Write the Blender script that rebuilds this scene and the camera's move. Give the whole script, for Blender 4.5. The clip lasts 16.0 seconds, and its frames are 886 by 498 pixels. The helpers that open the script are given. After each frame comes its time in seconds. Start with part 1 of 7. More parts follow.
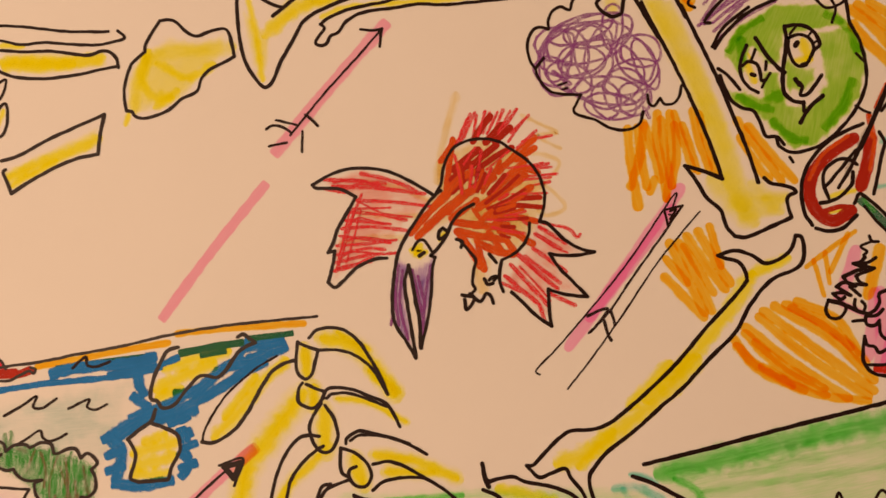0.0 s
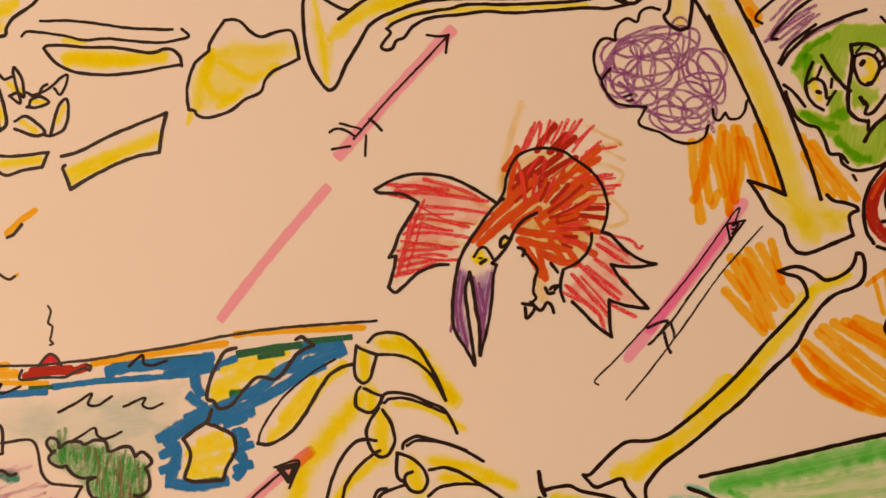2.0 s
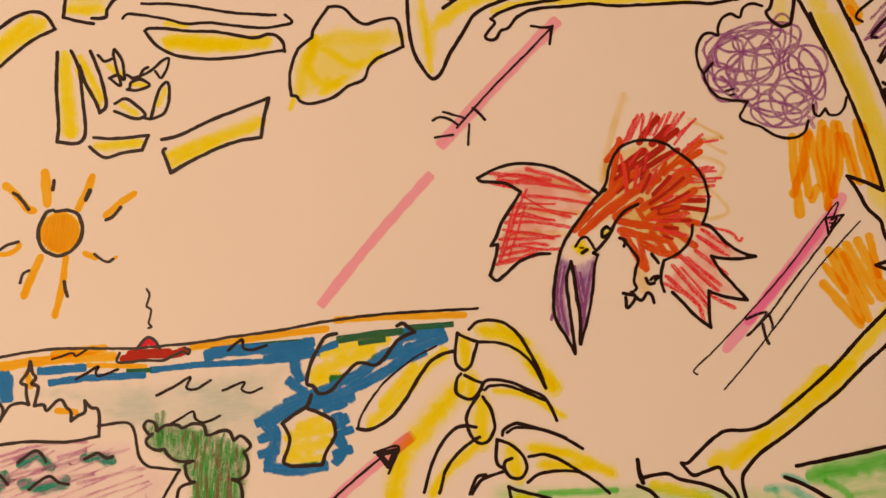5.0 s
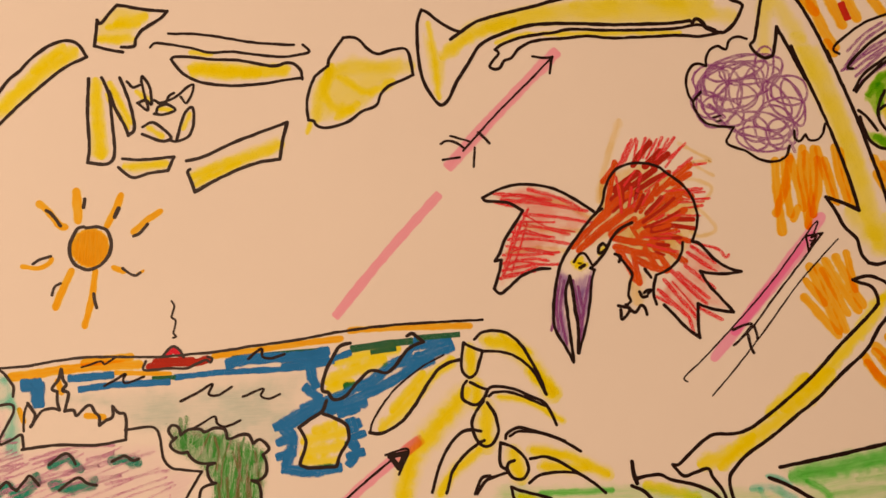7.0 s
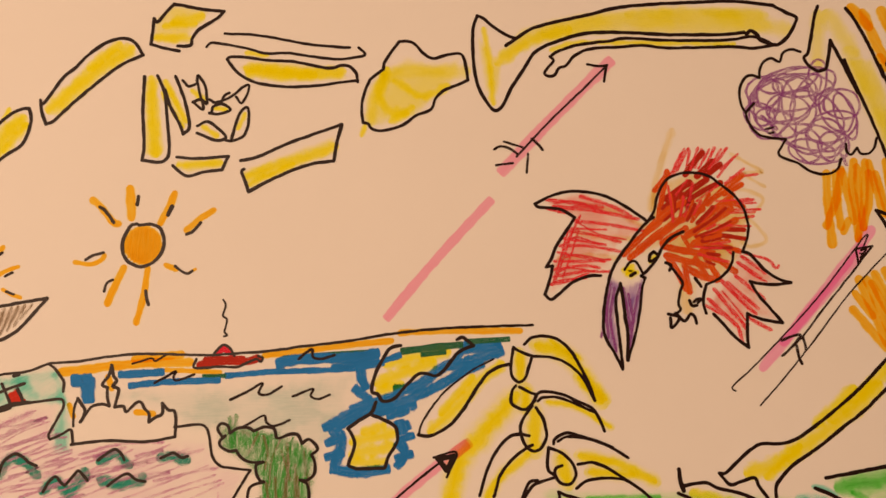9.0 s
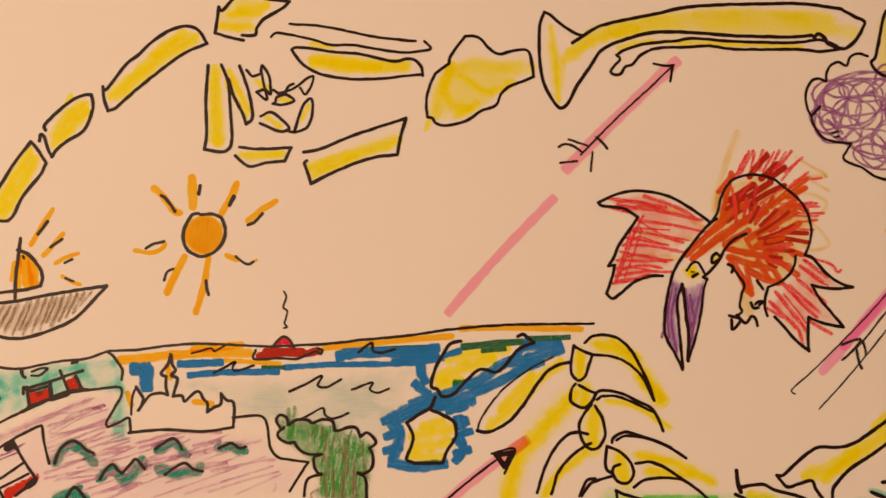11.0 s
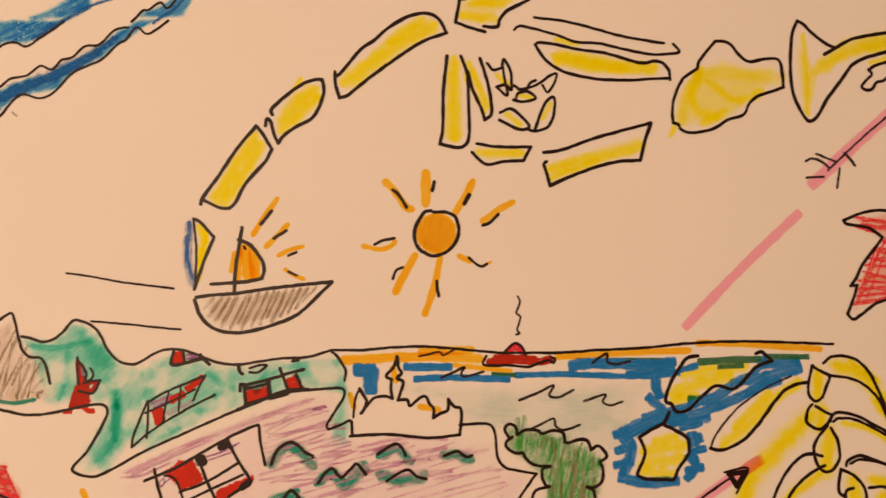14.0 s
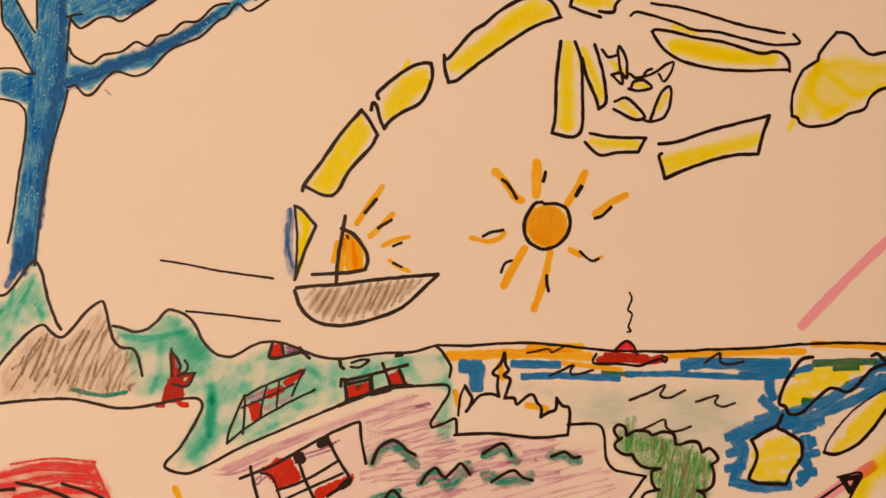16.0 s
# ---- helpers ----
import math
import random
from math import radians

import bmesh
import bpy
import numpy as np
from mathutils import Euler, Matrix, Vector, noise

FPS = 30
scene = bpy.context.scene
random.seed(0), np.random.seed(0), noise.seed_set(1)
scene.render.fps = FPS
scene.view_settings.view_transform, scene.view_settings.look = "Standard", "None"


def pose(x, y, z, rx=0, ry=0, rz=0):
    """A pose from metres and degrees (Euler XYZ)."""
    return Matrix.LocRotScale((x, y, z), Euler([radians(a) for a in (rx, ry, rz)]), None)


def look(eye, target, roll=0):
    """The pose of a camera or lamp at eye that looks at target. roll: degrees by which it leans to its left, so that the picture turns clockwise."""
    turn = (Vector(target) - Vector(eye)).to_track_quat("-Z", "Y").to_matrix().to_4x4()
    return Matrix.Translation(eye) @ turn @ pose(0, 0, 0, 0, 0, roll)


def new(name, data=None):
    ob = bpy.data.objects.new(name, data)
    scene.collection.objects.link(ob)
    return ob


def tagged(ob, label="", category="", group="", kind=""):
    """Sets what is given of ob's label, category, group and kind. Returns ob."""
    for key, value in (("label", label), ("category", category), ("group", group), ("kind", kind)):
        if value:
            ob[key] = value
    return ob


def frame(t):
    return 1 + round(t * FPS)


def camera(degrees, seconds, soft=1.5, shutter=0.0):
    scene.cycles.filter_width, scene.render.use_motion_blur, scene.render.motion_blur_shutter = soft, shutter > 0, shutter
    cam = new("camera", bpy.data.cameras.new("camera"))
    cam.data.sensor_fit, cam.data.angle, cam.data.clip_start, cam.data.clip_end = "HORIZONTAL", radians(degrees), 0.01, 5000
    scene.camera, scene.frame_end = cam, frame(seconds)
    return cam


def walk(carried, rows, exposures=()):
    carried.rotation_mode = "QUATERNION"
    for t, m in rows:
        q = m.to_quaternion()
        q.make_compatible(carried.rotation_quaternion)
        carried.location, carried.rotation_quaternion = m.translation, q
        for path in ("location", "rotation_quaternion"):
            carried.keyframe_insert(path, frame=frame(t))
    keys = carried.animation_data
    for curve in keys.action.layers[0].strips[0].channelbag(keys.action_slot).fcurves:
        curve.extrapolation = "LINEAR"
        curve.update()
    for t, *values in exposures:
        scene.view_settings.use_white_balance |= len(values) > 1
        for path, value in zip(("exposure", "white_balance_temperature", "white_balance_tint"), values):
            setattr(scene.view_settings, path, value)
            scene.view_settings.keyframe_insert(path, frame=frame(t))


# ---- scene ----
cam = camera(74, 16.0, soft=1.45, shutter=0.5)
# seconds, eye (m), yaw to the left, pitch up, roll (degrees)
ROWS = [
    (0, 0.0029, 0.01085, 1.45174, 2.588, 2.246, -9.027),
    (0.5, -0.00286, 0.00874, 1.4527, 2.828, 2.209, -8.733),
    (1, -0.01076, 0.00904, 1.45357, 2.512, 2.036, -8.281),
    (1.5, -0.01552, 0.0092, 1.45553, 2.344, 2.259, -7.78),
    (2, -0.02119, 0.00926, 1.45864, 2.189, 2.013, -7.506),
    (2.5, -0.02721, 0.00886, 1.46025, 2.126, 1.845, -7.406),
    (3, -0.03639, 0.00767, 1.46102, 1.877, 1.701, -6.97),
    (3.5, -0.04422, 0.00727, 1.46059, 1.629, 1.477, -6.723),
    (4, -0.05334, 0.00786, 1.46207, 1.384, 1.172, -6.496),
    (6.3, -0.06594, -0.00473, 1.45631, 1.125, 2.759, -6.896),
    (6.5, -0.066, -0.00734, 1.46011, 1.06, 2.286, -6.865),
    (7, -0.06745, -0.00983, 1.46352, 0.851, 2.332, -6.533),
    (7.5, -0.07298, -0.00966, 1.46473, 0.701, 2.482, -6.285),
    (8, -0.07974, -0.00993, 1.46418, 0.639, 2.51, -5.811),
    (8.5, -0.08479, -0.01125, 1.46616, 0.65, 2.443, -5.506),
    (10.8, -0.11115, -0.01205, 1.4686, 0.735, 2.13, -4.232),
    (11, -0.11543, -0.01167, 1.46973, 0.583, 1.882, -3.983),
    (11.5, -0.13026, -0.01142, 1.46997, 0.494, 1.969, -3.326),
    (12, -0.15291, -0.0103, 1.47059, 0.143, 1.788, -2.363),
    (12.5, -0.17375, -0.00872, 1.47328, -0.159, 1.615, -2.019),
    (13, -0.18929, -0.00669, 1.47664, -0.49, 1.318, -1.91),
    (13.5, -0.20052, -0.00528, 1.47947, -0.702, 1.225, -1.656),
    (14, -0.21837, -0.00267, 1.48039, -1.006, 0.954, -1.229),
    (14.5, -0.23384, 0.00011, 1.47958, -1.147, 0.614, -0.784),
    (15, -0.24699, 0.00232, 1.48017, -1.195, 0.428, -0.539),
    (15.5, -0.25616, 0.00535, 1.48019, -1.422, 0.419, -0.385),
    (16, -0.26358, 0.00744, 1.47979, -1.766, 0.52, -0.208),
]


def aimed(x, y, z, yaw, pitch, roll):
    """A pose from the eye, the yaw to the left of +y, the pitch up and the roll."""
    return pose(x, y, z) @ pose(0, 0, 0, 0, 0, yaw) @ pose(0, 0, 0, 90 + pitch) @ pose(0, 0, 0, 0, 0, roll)


walk(cam, [(r[0], aimed(*r[1:])) for r in ROWS], exposures=[(0.0, -0.03), (4.0, -0.04), (8.0, -0.05), (12.0, -0.1), (16.0, -0.16)])

# ---- world and light: one warm lamp, beside and behind the camera ----
world = bpy.data.worlds.new("room_air")
scene.world = world
world.use_nodes = True
world.node_tree.nodes["Background"].inputs["Color"].default_value = (1.0, 0.62, 0.36, 1)
world.node_tree.nodes["Background"].inputs["Strength"].default_value = 0.02

lamp_data = bpy.data.lights.new("room_lamp_light", "AREA")
lamp_data.shape, lamp_data.size = "DISK", 0.5
lamp_data.energy = 22.3
lamp_data.color = (1.0, 0.638, 0.402)
lamp = new("room_lamp_light", lamp_data)
lamp.matrix_world = look((-0.9, -1.15, 1.5), (-0.13, 0.23, 1.46))

# ---- materials ----
SHEET_Y, SHEET_Z = 0.2316, 1.45      # the sheet's face, and the height of the drawing's origin


def nodes_of(name):
    mat = bpy.data.materials.new(name)
    mat.use_nodes = True
    nt = mat.node_tree
    return mat, nt, nt.nodes["Principled BSDF"], nt.nodes["Material Output"]


def add(nt, kind, **values):
    node = nt.nodes.new(kind)
    for key, value in values.items():
        node.inputs[key].default_value = value
    return node


def maths(nt, op, a, b):
    node = nt.nodes.new("ShaderNodeMath")
    node.operation = op
    for k, v in enumerate((a, b)):
        if isinstance(v, (int, float)):
            node.inputs[k].default_value = v
        else:
            nt.links.new(v, node.inputs[k])
    return node.outputs[0]


def ramp(nt, value, a, b, c, d, smooth=True):
    """value from a..b to c..d."""
    node = nt.nodes.new("ShaderNodeMapRange")
    node.interpolation_type = "SMOOTHSTEP" if smooth else "LINEAR"
    nt.links.new(value, node.inputs["Value"])
    for key, v in (("From Min", a), ("From Max", b), ("To Min", c), ("To Max", d)):
        node.inputs[key].default_value = v
    return node.outputs["Result"]


def grain(nt, coord, scale, detail=3.0, rough=0.6):
    node = add(nt, "ShaderNodeTexNoise", Scale=scale, Detail=detail, Roughness=rough)
    nt.links.new(coord, node.inputs["Vector"])
    return node.outputs["Fac"]


def pigment(name, colour, cover=0.9, soft=0.1, tooth=(0.2, 0.3), tooth_size=1400, streak=0.3, rough=0.7, deep=0.82, ragged=0.0, gaps=0.0, blot=(110, 0.36, 0.6), dye=False, own=0.25):
    """Ink, marker or crayon laid on the sheet. cover: how much of the paper it hides; soft: the share of the stroke's half width that fades;
    tooth: the paper grain that stays bare, from..to; gaps: how far blotches thin it; streak: how much the pigment varies along its strokes; deep: its colour where it pools; dye: clear, so that what lies under it shows; own: how far each stroke has a depth of its own."""
    mat, nt, bsdf, out = nodes_of(name)
    tc = nt.nodes.new("ShaderNodeTexCoord")
    rim, flow = nt.nodes.new("ShaderNodeUVMap"), nt.nodes.new("ShaderNodeUVMap")
    rim.uv_map, flow.uv_map = "rim", "flow"
    sep = nt.nodes.new("ShaderNodeSeparateXYZ")
    nt.links.new(rim.outputs[0], sep.inputs[0])
    side = maths(nt, "ABSOLUTE", maths(nt, "SUBTRACT", sep.outputs[0], 0.5), 0.0)
    wob = grain(nt, tc.outputs["Object"], 260, 2.0)
    side = maths(nt, "ADD", maths(nt, "MULTIPLY", side, 2.0), maths(nt, "MULTIPLY", maths(nt, "SUBTRACT", wob, 0.5), ragged or soft * 1.2))
    edge = ramp(nt, side, 1.0 - soft, 1.0, 1.0, 0.0)
    bare = ramp(nt, grain(nt, tc.outputs["Object"], tooth_size, 3.0, 0.65), tooth[0], tooth[1], 0.0, 1.0)
    stretch = nt.nodes.new("ShaderNodeMapping")
    stretch.inputs["Scale"].default_value = (5.0, 0.35, 1.0)
    nt.links.new(flow.outputs[0], stretch.inputs["Vector"])
    lines = grain(nt, stretch.outputs[0], 1.0, 4.0)
    island = nt.nodes.new("ShaderNodeNewGeometry")
    run = ramp(nt, lines, 0.3, 0.7, 1.0 - streak, 1.0)
    alpha = maths(nt, "MULTIPLY", maths(nt, "MULTIPLY", edge, bare), maths(nt, "MULTIPLY", run, cover))
    if gaps:
        thin = ramp(nt, grain(nt, tc.outputs["Object"], blot[0], 3.0, 0.55), blot[1], blot[2], 1.0 - gaps, 1.0)
        alpha = maths(nt, "MULTIPLY", alpha, thin)
    # broad pooling and thin places
    mottle = maths(nt, "ADD", maths(nt, "MULTIPLY", grain(nt, tc.outputs["Object"], 90, 3.0), 0.5), maths(nt, "MULTIPLY", lines, 0.5))
    pool = ramp(nt, maths(nt, "ADD", maths(nt, "MULTIPLY", mottle, 1.0 - own), maths(nt, "MULTIPLY", island.outputs["Random Per Island"], own)), 0.3, 0.7, 0.0, 1.0)
    mix = nt.nodes.new("ShaderNodeMix")
    mix.data_type = "RGBA"
    nt.links.new(pool, mix.inputs["Factor"])
    mix.inputs[6].default_value = (*colour, 1)
    mix.inputs[7].default_value = (*(c * d for c, d in zip(colour, deep if isinstance(deep, tuple) else (deep,) * 3)), 1)
    nt.links.new(mix.outputs[2], bsdf.inputs["Base Color"])
    if dye:
        # a clear dye: the paper shows through it, and strokes deepen where they cross
        tint = nt.nodes.new("ShaderNodeGamma")
        nt.links.new(maths(nt, "MULTIPLY", alpha, 0.5), tint.inputs["Gamma"])
        nt.links.new(mix.outputs[2], tint.inputs["Color"])
        stain = nt.nodes.new("ShaderNodeBsdfTransparent")
        nt.links.new(tint.outputs[0], stain.inputs["Color"])
        nt.links.new(stain.outputs[0], out.inputs["Surface"])
        return mat
    # the pigment sits on the paper's fibres as fine specks: full or bare
    speck = ramp(nt, grain(nt, tc.outputs["Object"], 8000, 1.0, 0.5), 0.28, 0.72, 0.0, 1.0)
    alpha = maths(nt, "GREATER_THAN", alpha, speck)
    bsdf.inputs["Roughness"].default_value = rough
    bsdf.inputs["Specular IOR Level"].default_value = 0.2
    clear = nt.nodes.new("ShaderNodeBsdfTransparent")
    shade = nt.nodes.new("ShaderNodeMixShader")
    nt.links.new(alpha, shade.inputs[0])
    nt.links.new(clear.outputs[0], shade.inputs[1])
    nt.links.new(bsdf.outputs[0], shade.inputs[2])
    nt.links.new(shade.outputs[0], out.inputs["Surface"])
    return mat


MARKER = dict(cover=1.06, soft=0.12, tooth=(0.08, 0.2), streak=0.12, deep=0.85)
WASH = dict(cover=0.97, soft=0.7, tooth=(0.08, 0.3), streak=0.25, deep=0.95)
CRAYON = dict(cover=1.02, soft=0.45, tooth=(0.26, 0.46), streak=0.35)
RUBBED = dict(cover=1.04, soft=0.95, tooth=(0.16, 0.42), tooth_size=2000, streak=0.42, ragged=0.9, gaps=0.62)
TOOLS = {
    # key: pigment, plain colour word, base colour, how it lies on the paper
    "ink": ("black_ink", "black", (0.017, 0.0065, 0.006), dict(cover=1.2, soft=0.14, tooth=(0.02, 0.1), streak=0.06, rough=0.5)),
    "fine": ("fine_pen", "black", (0.024, 0.012, 0.012), dict(cover=1.08, soft=0.3, tooth=(0.1, 0.3), streak=0.2)),
    "yellow": ("yellow_wash", "yellow", (1.0, 0.97, 0.035), dict(WASH, cover=1.0, soft=0.9, dye=True, gaps=0.22, blot=(60, 0.3, 0.65), deep=(1.0, 0.93, 0.8))),
    "lemon": ("lemon_wash", "yellow", (1.0, 0.97, 0.05), dict(WASH, cover=0.95, soft=0.98, streak=0.12, dye=True, gaps=0.3, blot=(70, 0.3, 0.65), deep=(1.0, 0.95, 0.9))),
    "straw": ("straw_wash", "pale_yellow", (1.0, 0.97, 0.18), dict(WASH, cover=0.82, soft=0.95, streak=0.16, ragged=0.5, gaps=0.45, blot=(60, 0.3, 0.65), dye=True)),
    "pink": ("pink_highlighter", "pink", (1.0, 0.50, 0.71), dict(MARKER, cover=1.0, soft=0.3, deep=(1.0, 0.9, 0.94), dye=True)),
    "rose": ("rose_highlighter", "pink", (1.0, 0.52, 0.82), dict(MARKER, cover=1.0, soft=0.3, deep=(1.0, 0.86, 0.92), dye=True)),
    "salmon": ("salmon_marker", "salmon", (1.0, 0.62, 0.55), dict(MARKER, cover=0.95, dye=True)),
    "orange": ("orange_marker", "orange", (1.0, 0.555, 0.022), dict(MARKER, cover=1.05, soft=0.4, tooth=(0.08, 0.26), streak=0.3, deep=(1.0, 0.88, 0.7), ragged=0.7, gaps=0.16, blot=(70, 0.3, 0.6), dye=True)),
    "red": ("red_marker", "red", (0.66, 0.034, 0.010), dict(MARKER, cover=1.3, soft=0.25, streak=0.25, ragged=0.6, gaps=0.12, blot=(200, 0.3, 0.6), deep=(0.7, 0.55, 0.8), own=0.4)),
    "brightred": ("scarlet_marker", "scarlet", (0.74, 0.015, 0.05), MARKER),
    "rust": ("rust_marker", "rust", (0.84, 0.15, 0.008), dict(MARKER, cover=1.1, soft=0.3, streak=0.3, deep=(0.66, 0.3, 0.4), ragged=0.5, own=0.5)),
    "crimson": ("crimson_marker", "crimson", (0.50, 0.026, 0.008), dict(MARKER, cover=1.15, soft=0.25, streak=0.2, deep=(0.7, 0.55, 0.6), own=0.45)),
    "redcrayon": ("red_crayon", "red", (0.86, 0.045, 0.06), dict(CRAYON, cover=1.25, tooth=(0.26, 0.5), streak=0.6, soft=0.6, ragged=0.7)),
    "peach": ("peach_crayon", "peach", (1.0, 0.80, 0.38), dict(RUBBED, cover=1.0, gaps=0.35, dye=True)),
    "blush": ("blush_crayon", "blush", (1.0, 0.46, 0.42), dict(RUBBED, cover=0.95, tooth=(0.1, 0.45), gaps=0.6, dye=True)),
    "blue": ("blue_marker", "blue", (0.024, 0.27, 0.78), dict(MARKER, cover=1.12, soft=0.35, streak=0.2, ragged=0.8, gaps=0.1, blot=(90, 0.3, 0.6), deep=(0.3, 0.58, 0.62), own=0.5)),
    "bluecrayon": ("blue_crayon", "blue", (0.006, 0.15, 0.56), dict(RUBBED, cover=1.3, tooth=(0.22, 0.44), tooth_size=1100, streak=0.6, ragged=0.9, gaps=0.3, deep=0.7)),
    "bluerub": ("light_blue_crayon", "blue", (0.022, 0.23, 0.74), dict(RUBBED, cover=1.25, tooth=(0.24, 0.47), tooth_size=1100, streak=0.55, ragged=0.6, gaps=0.32, deep=(0.7, 0.75, 0.9), dye=True)),
    "green": ("green_marker", "green", (0.36, 0.74, 0.05), dict(MARKER, cover=1.0, soft=0.6, streak=0.3, ragged=1.2, gaps=0.5, blot=(55, 0.3, 0.55), deep=(0.75, 0.86, 0.8), dye=True)),
    "grass": ("grass_green_crayon", "green", (0.20, 0.80, 0.17), dict(RUBBED, cover=1.05, tooth=(0.05, 0.3), streak=0.4, soft=0.85, gaps=0.25, dye=True)),
    "palegreen": ("pale_green_wash", "pale_green", (0.56, 0.95, 0.50), dict(RUBBED, cover=0.95, tooth=(0.0, 0.22), streak=0.6, gaps=0.45, blot=(60, 0.3, 0.7), dye=True)),
    "leafgreen": ("green_crayon", "green", (0.05, 0.39, 0.06), dict(RUBBED, cover=1.15, tooth=(0.2, 0.46), streak=0.55, gaps=0.35, deep=0.75)),
    "darkgreen": ("dark_green_marker", "dark_green", (0.015, 0.15, 0.07), dict(MARKER, cover=0.95, soft=0.2)),
    "teal": ("teal_crayon", "teal", (0.06, 0.58, 0.44), dict(RUBBED, cover=0.6, tooth=(0.1, 0.4), gaps=0.82, streak=0.5, blot=(80, 0.36, 0.62), deep=(0.8, 0.9, 0.9), dye=True)),
    "deepteal": ("deep_teal_crayon", "dark_teal", (0.016, 0.32, 0.25), dict(RUBBED, cover=1.15, soft=0.7, tooth=(0.05, 0.3), gaps=0.3, streak=0.35, deep=0.85)),
    "violet": ("violet_crayon", "violet", (0.31, 0.08, 0.36), dict(CRAYON, cover=1.2, tooth=(0.2, 0.46), soft=0.5, streak=0.6, gaps=0.3, blot=(60, 0.3, 0.65))),
    "mauve": ("mauve_crayon", "violet", (0.26, 0.14, 0.55), dict(RUBBED, cover=0.95, gaps=0.4, streak=0.7, dye=True)),
    "lilac": ("lilac_crayon", "lilac", (0.92, 0.72, 0.93), dict(RUBBED, cover=0.55, tooth=(0.1, 0.4), streak=0.5, gaps=0.7, blot=(60, 0.3, 0.65), dye=True)),
    "plum": ("plum_crayon", "plum", (0.66, 0.27, 0.56), dict(RUBBED, cover=0.78, tooth=(0.24, 0.5), soft=0.7, streak=0.6, gaps=0.55)),
    "brown": ("brown_crayon", "brown", (0.50, 0.40, 0.32), dict(RUBBED, cover=0.62, tooth=(0.2, 0.5), streak=0.85, gaps=0.5, dye=True)),
    "umber": ("umber_crayon", "brown", (0.24, 0.13, 0.07), dict(CRAYON, cover=0.72, soft=0.7, gaps=0.5)),
    "drab": ("drab_crayon", "brown", (0.30, 0.22, 0.13), dict(RUBBED, cover=0.9, tooth=(0.22, 0.5), streak=0.7, soft=0.8, gaps=0.45)),
    "grey": ("grey_pencil", "grey", (0.22, 0.175, 0.12), dict(RUBBED, cover=0.95, streak=0.7, gaps=0.5)),
    "pale": ("pale_water_wash", "pale_green", (0.72, 0.92, 0.90), dict(RUBBED, cover=0.95, streak=0.5, tooth=(0.0, 0.2), dye=True)),
}
INKS = {key: pigment(name, colour, **how) for key, (name, word, colour, how) in TOOLS.items()}


def paper_material():
    mat, nt, bsdf, out = nodes_of("drawing_paper")
    tc = nt.nodes.new("ShaderNodeTexCoord")
    mix = nt.nodes.new("ShaderNodeMix")
    mix.data_type = "RGBA"
    mix.inputs[6].default_value = (0.80, 0.785, 0.77, 1)
    mix.inputs[7].default_value = (0.84, 0.83, 0.82, 1)
    nt.links.new(grain(nt, tc.outputs["Object"], 14, 4.0), mix.inputs["Factor"])
    nt.links.new(mix.outputs[2], bsdf.inputs["Base Color"])
    bsdf.inputs["Roughness"].default_value = 0.85
    bsdf.inputs["Specular IOR Level"].default_value = 0.15
    fibre = add(nt, "ShaderNodeBump", Strength=0.12, Distance=0.0002)
    nt.links.new(grain(nt, tc.outputs["Object"], 1800, 3.0), fibre.inputs["Height"])
    buckle = add(nt, "ShaderNodeBump", Strength=0.25, Distance=0.004)
    nt.links.new(grain(nt, tc.outputs["Object"], 7, 1.0), buckle.inputs["Height"])
    nt.links.new(fibre.outputs[0], buckle.inputs["Normal"])
    nt.links.new(buckle.outputs[0], bsdf.inputs["Normal"])
    return mat


def plaster_material(name, colour):
    mat, nt, bsdf, out = nodes_of(name)
    tc = nt.nodes.new("ShaderNodeTexCoord")
    mix = nt.nodes.new("ShaderNodeMix")
    mix.data_type = "RGBA"
    mix.inputs[6].default_value = (*(c * 0.92 for c in colour), 1)
    mix.inputs[7].default_value = (*colour, 1)
    nt.links.new(grain(nt, tc.outputs["Object"], 3, 4.0), mix.inputs["Factor"])
    nt.links.new(mix.outputs[2], bsdf.inputs["Base Color"])
    bsdf.inputs["Roughness"].default_value = 0.9
    bump = add(nt, "ShaderNodeBump", Strength=0.2, Distance=0.001)
    nt.links.new(grain(nt, tc.outputs["Object"], 220, 3.0), bump.inputs["Height"])
    nt.links.new(bump.outputs[0], bsdf.inputs["Normal"])
    return mat


PAPER = paper_material()
PLASTER = plaster_material("wall_plaster", (0.72, 0.7, 0.66))
BOARDS = plaster_material("floor_boards", (0.33, 0.21, 0.12))


# ---- the room: plain walls that close the place ----
def slab(name, low, high, material, label, category):
    bm = bmesh.new()
    mid = [(a + b) / 2 for a, b in zip(low, high)]
    size = [b - a for a, b in zip(low, high)]
    bmesh.ops.create_cube(bm, size=1, matrix=Matrix.Translation(mid) @ Matrix.Diagonal((*size, 1)))
    me = bpy.data.meshes.new(name)
    bm.to_mesh(me)
    bm.free()
    me.materials.append(material)
    return tagged(new(name, me), label, category, kind="structure")


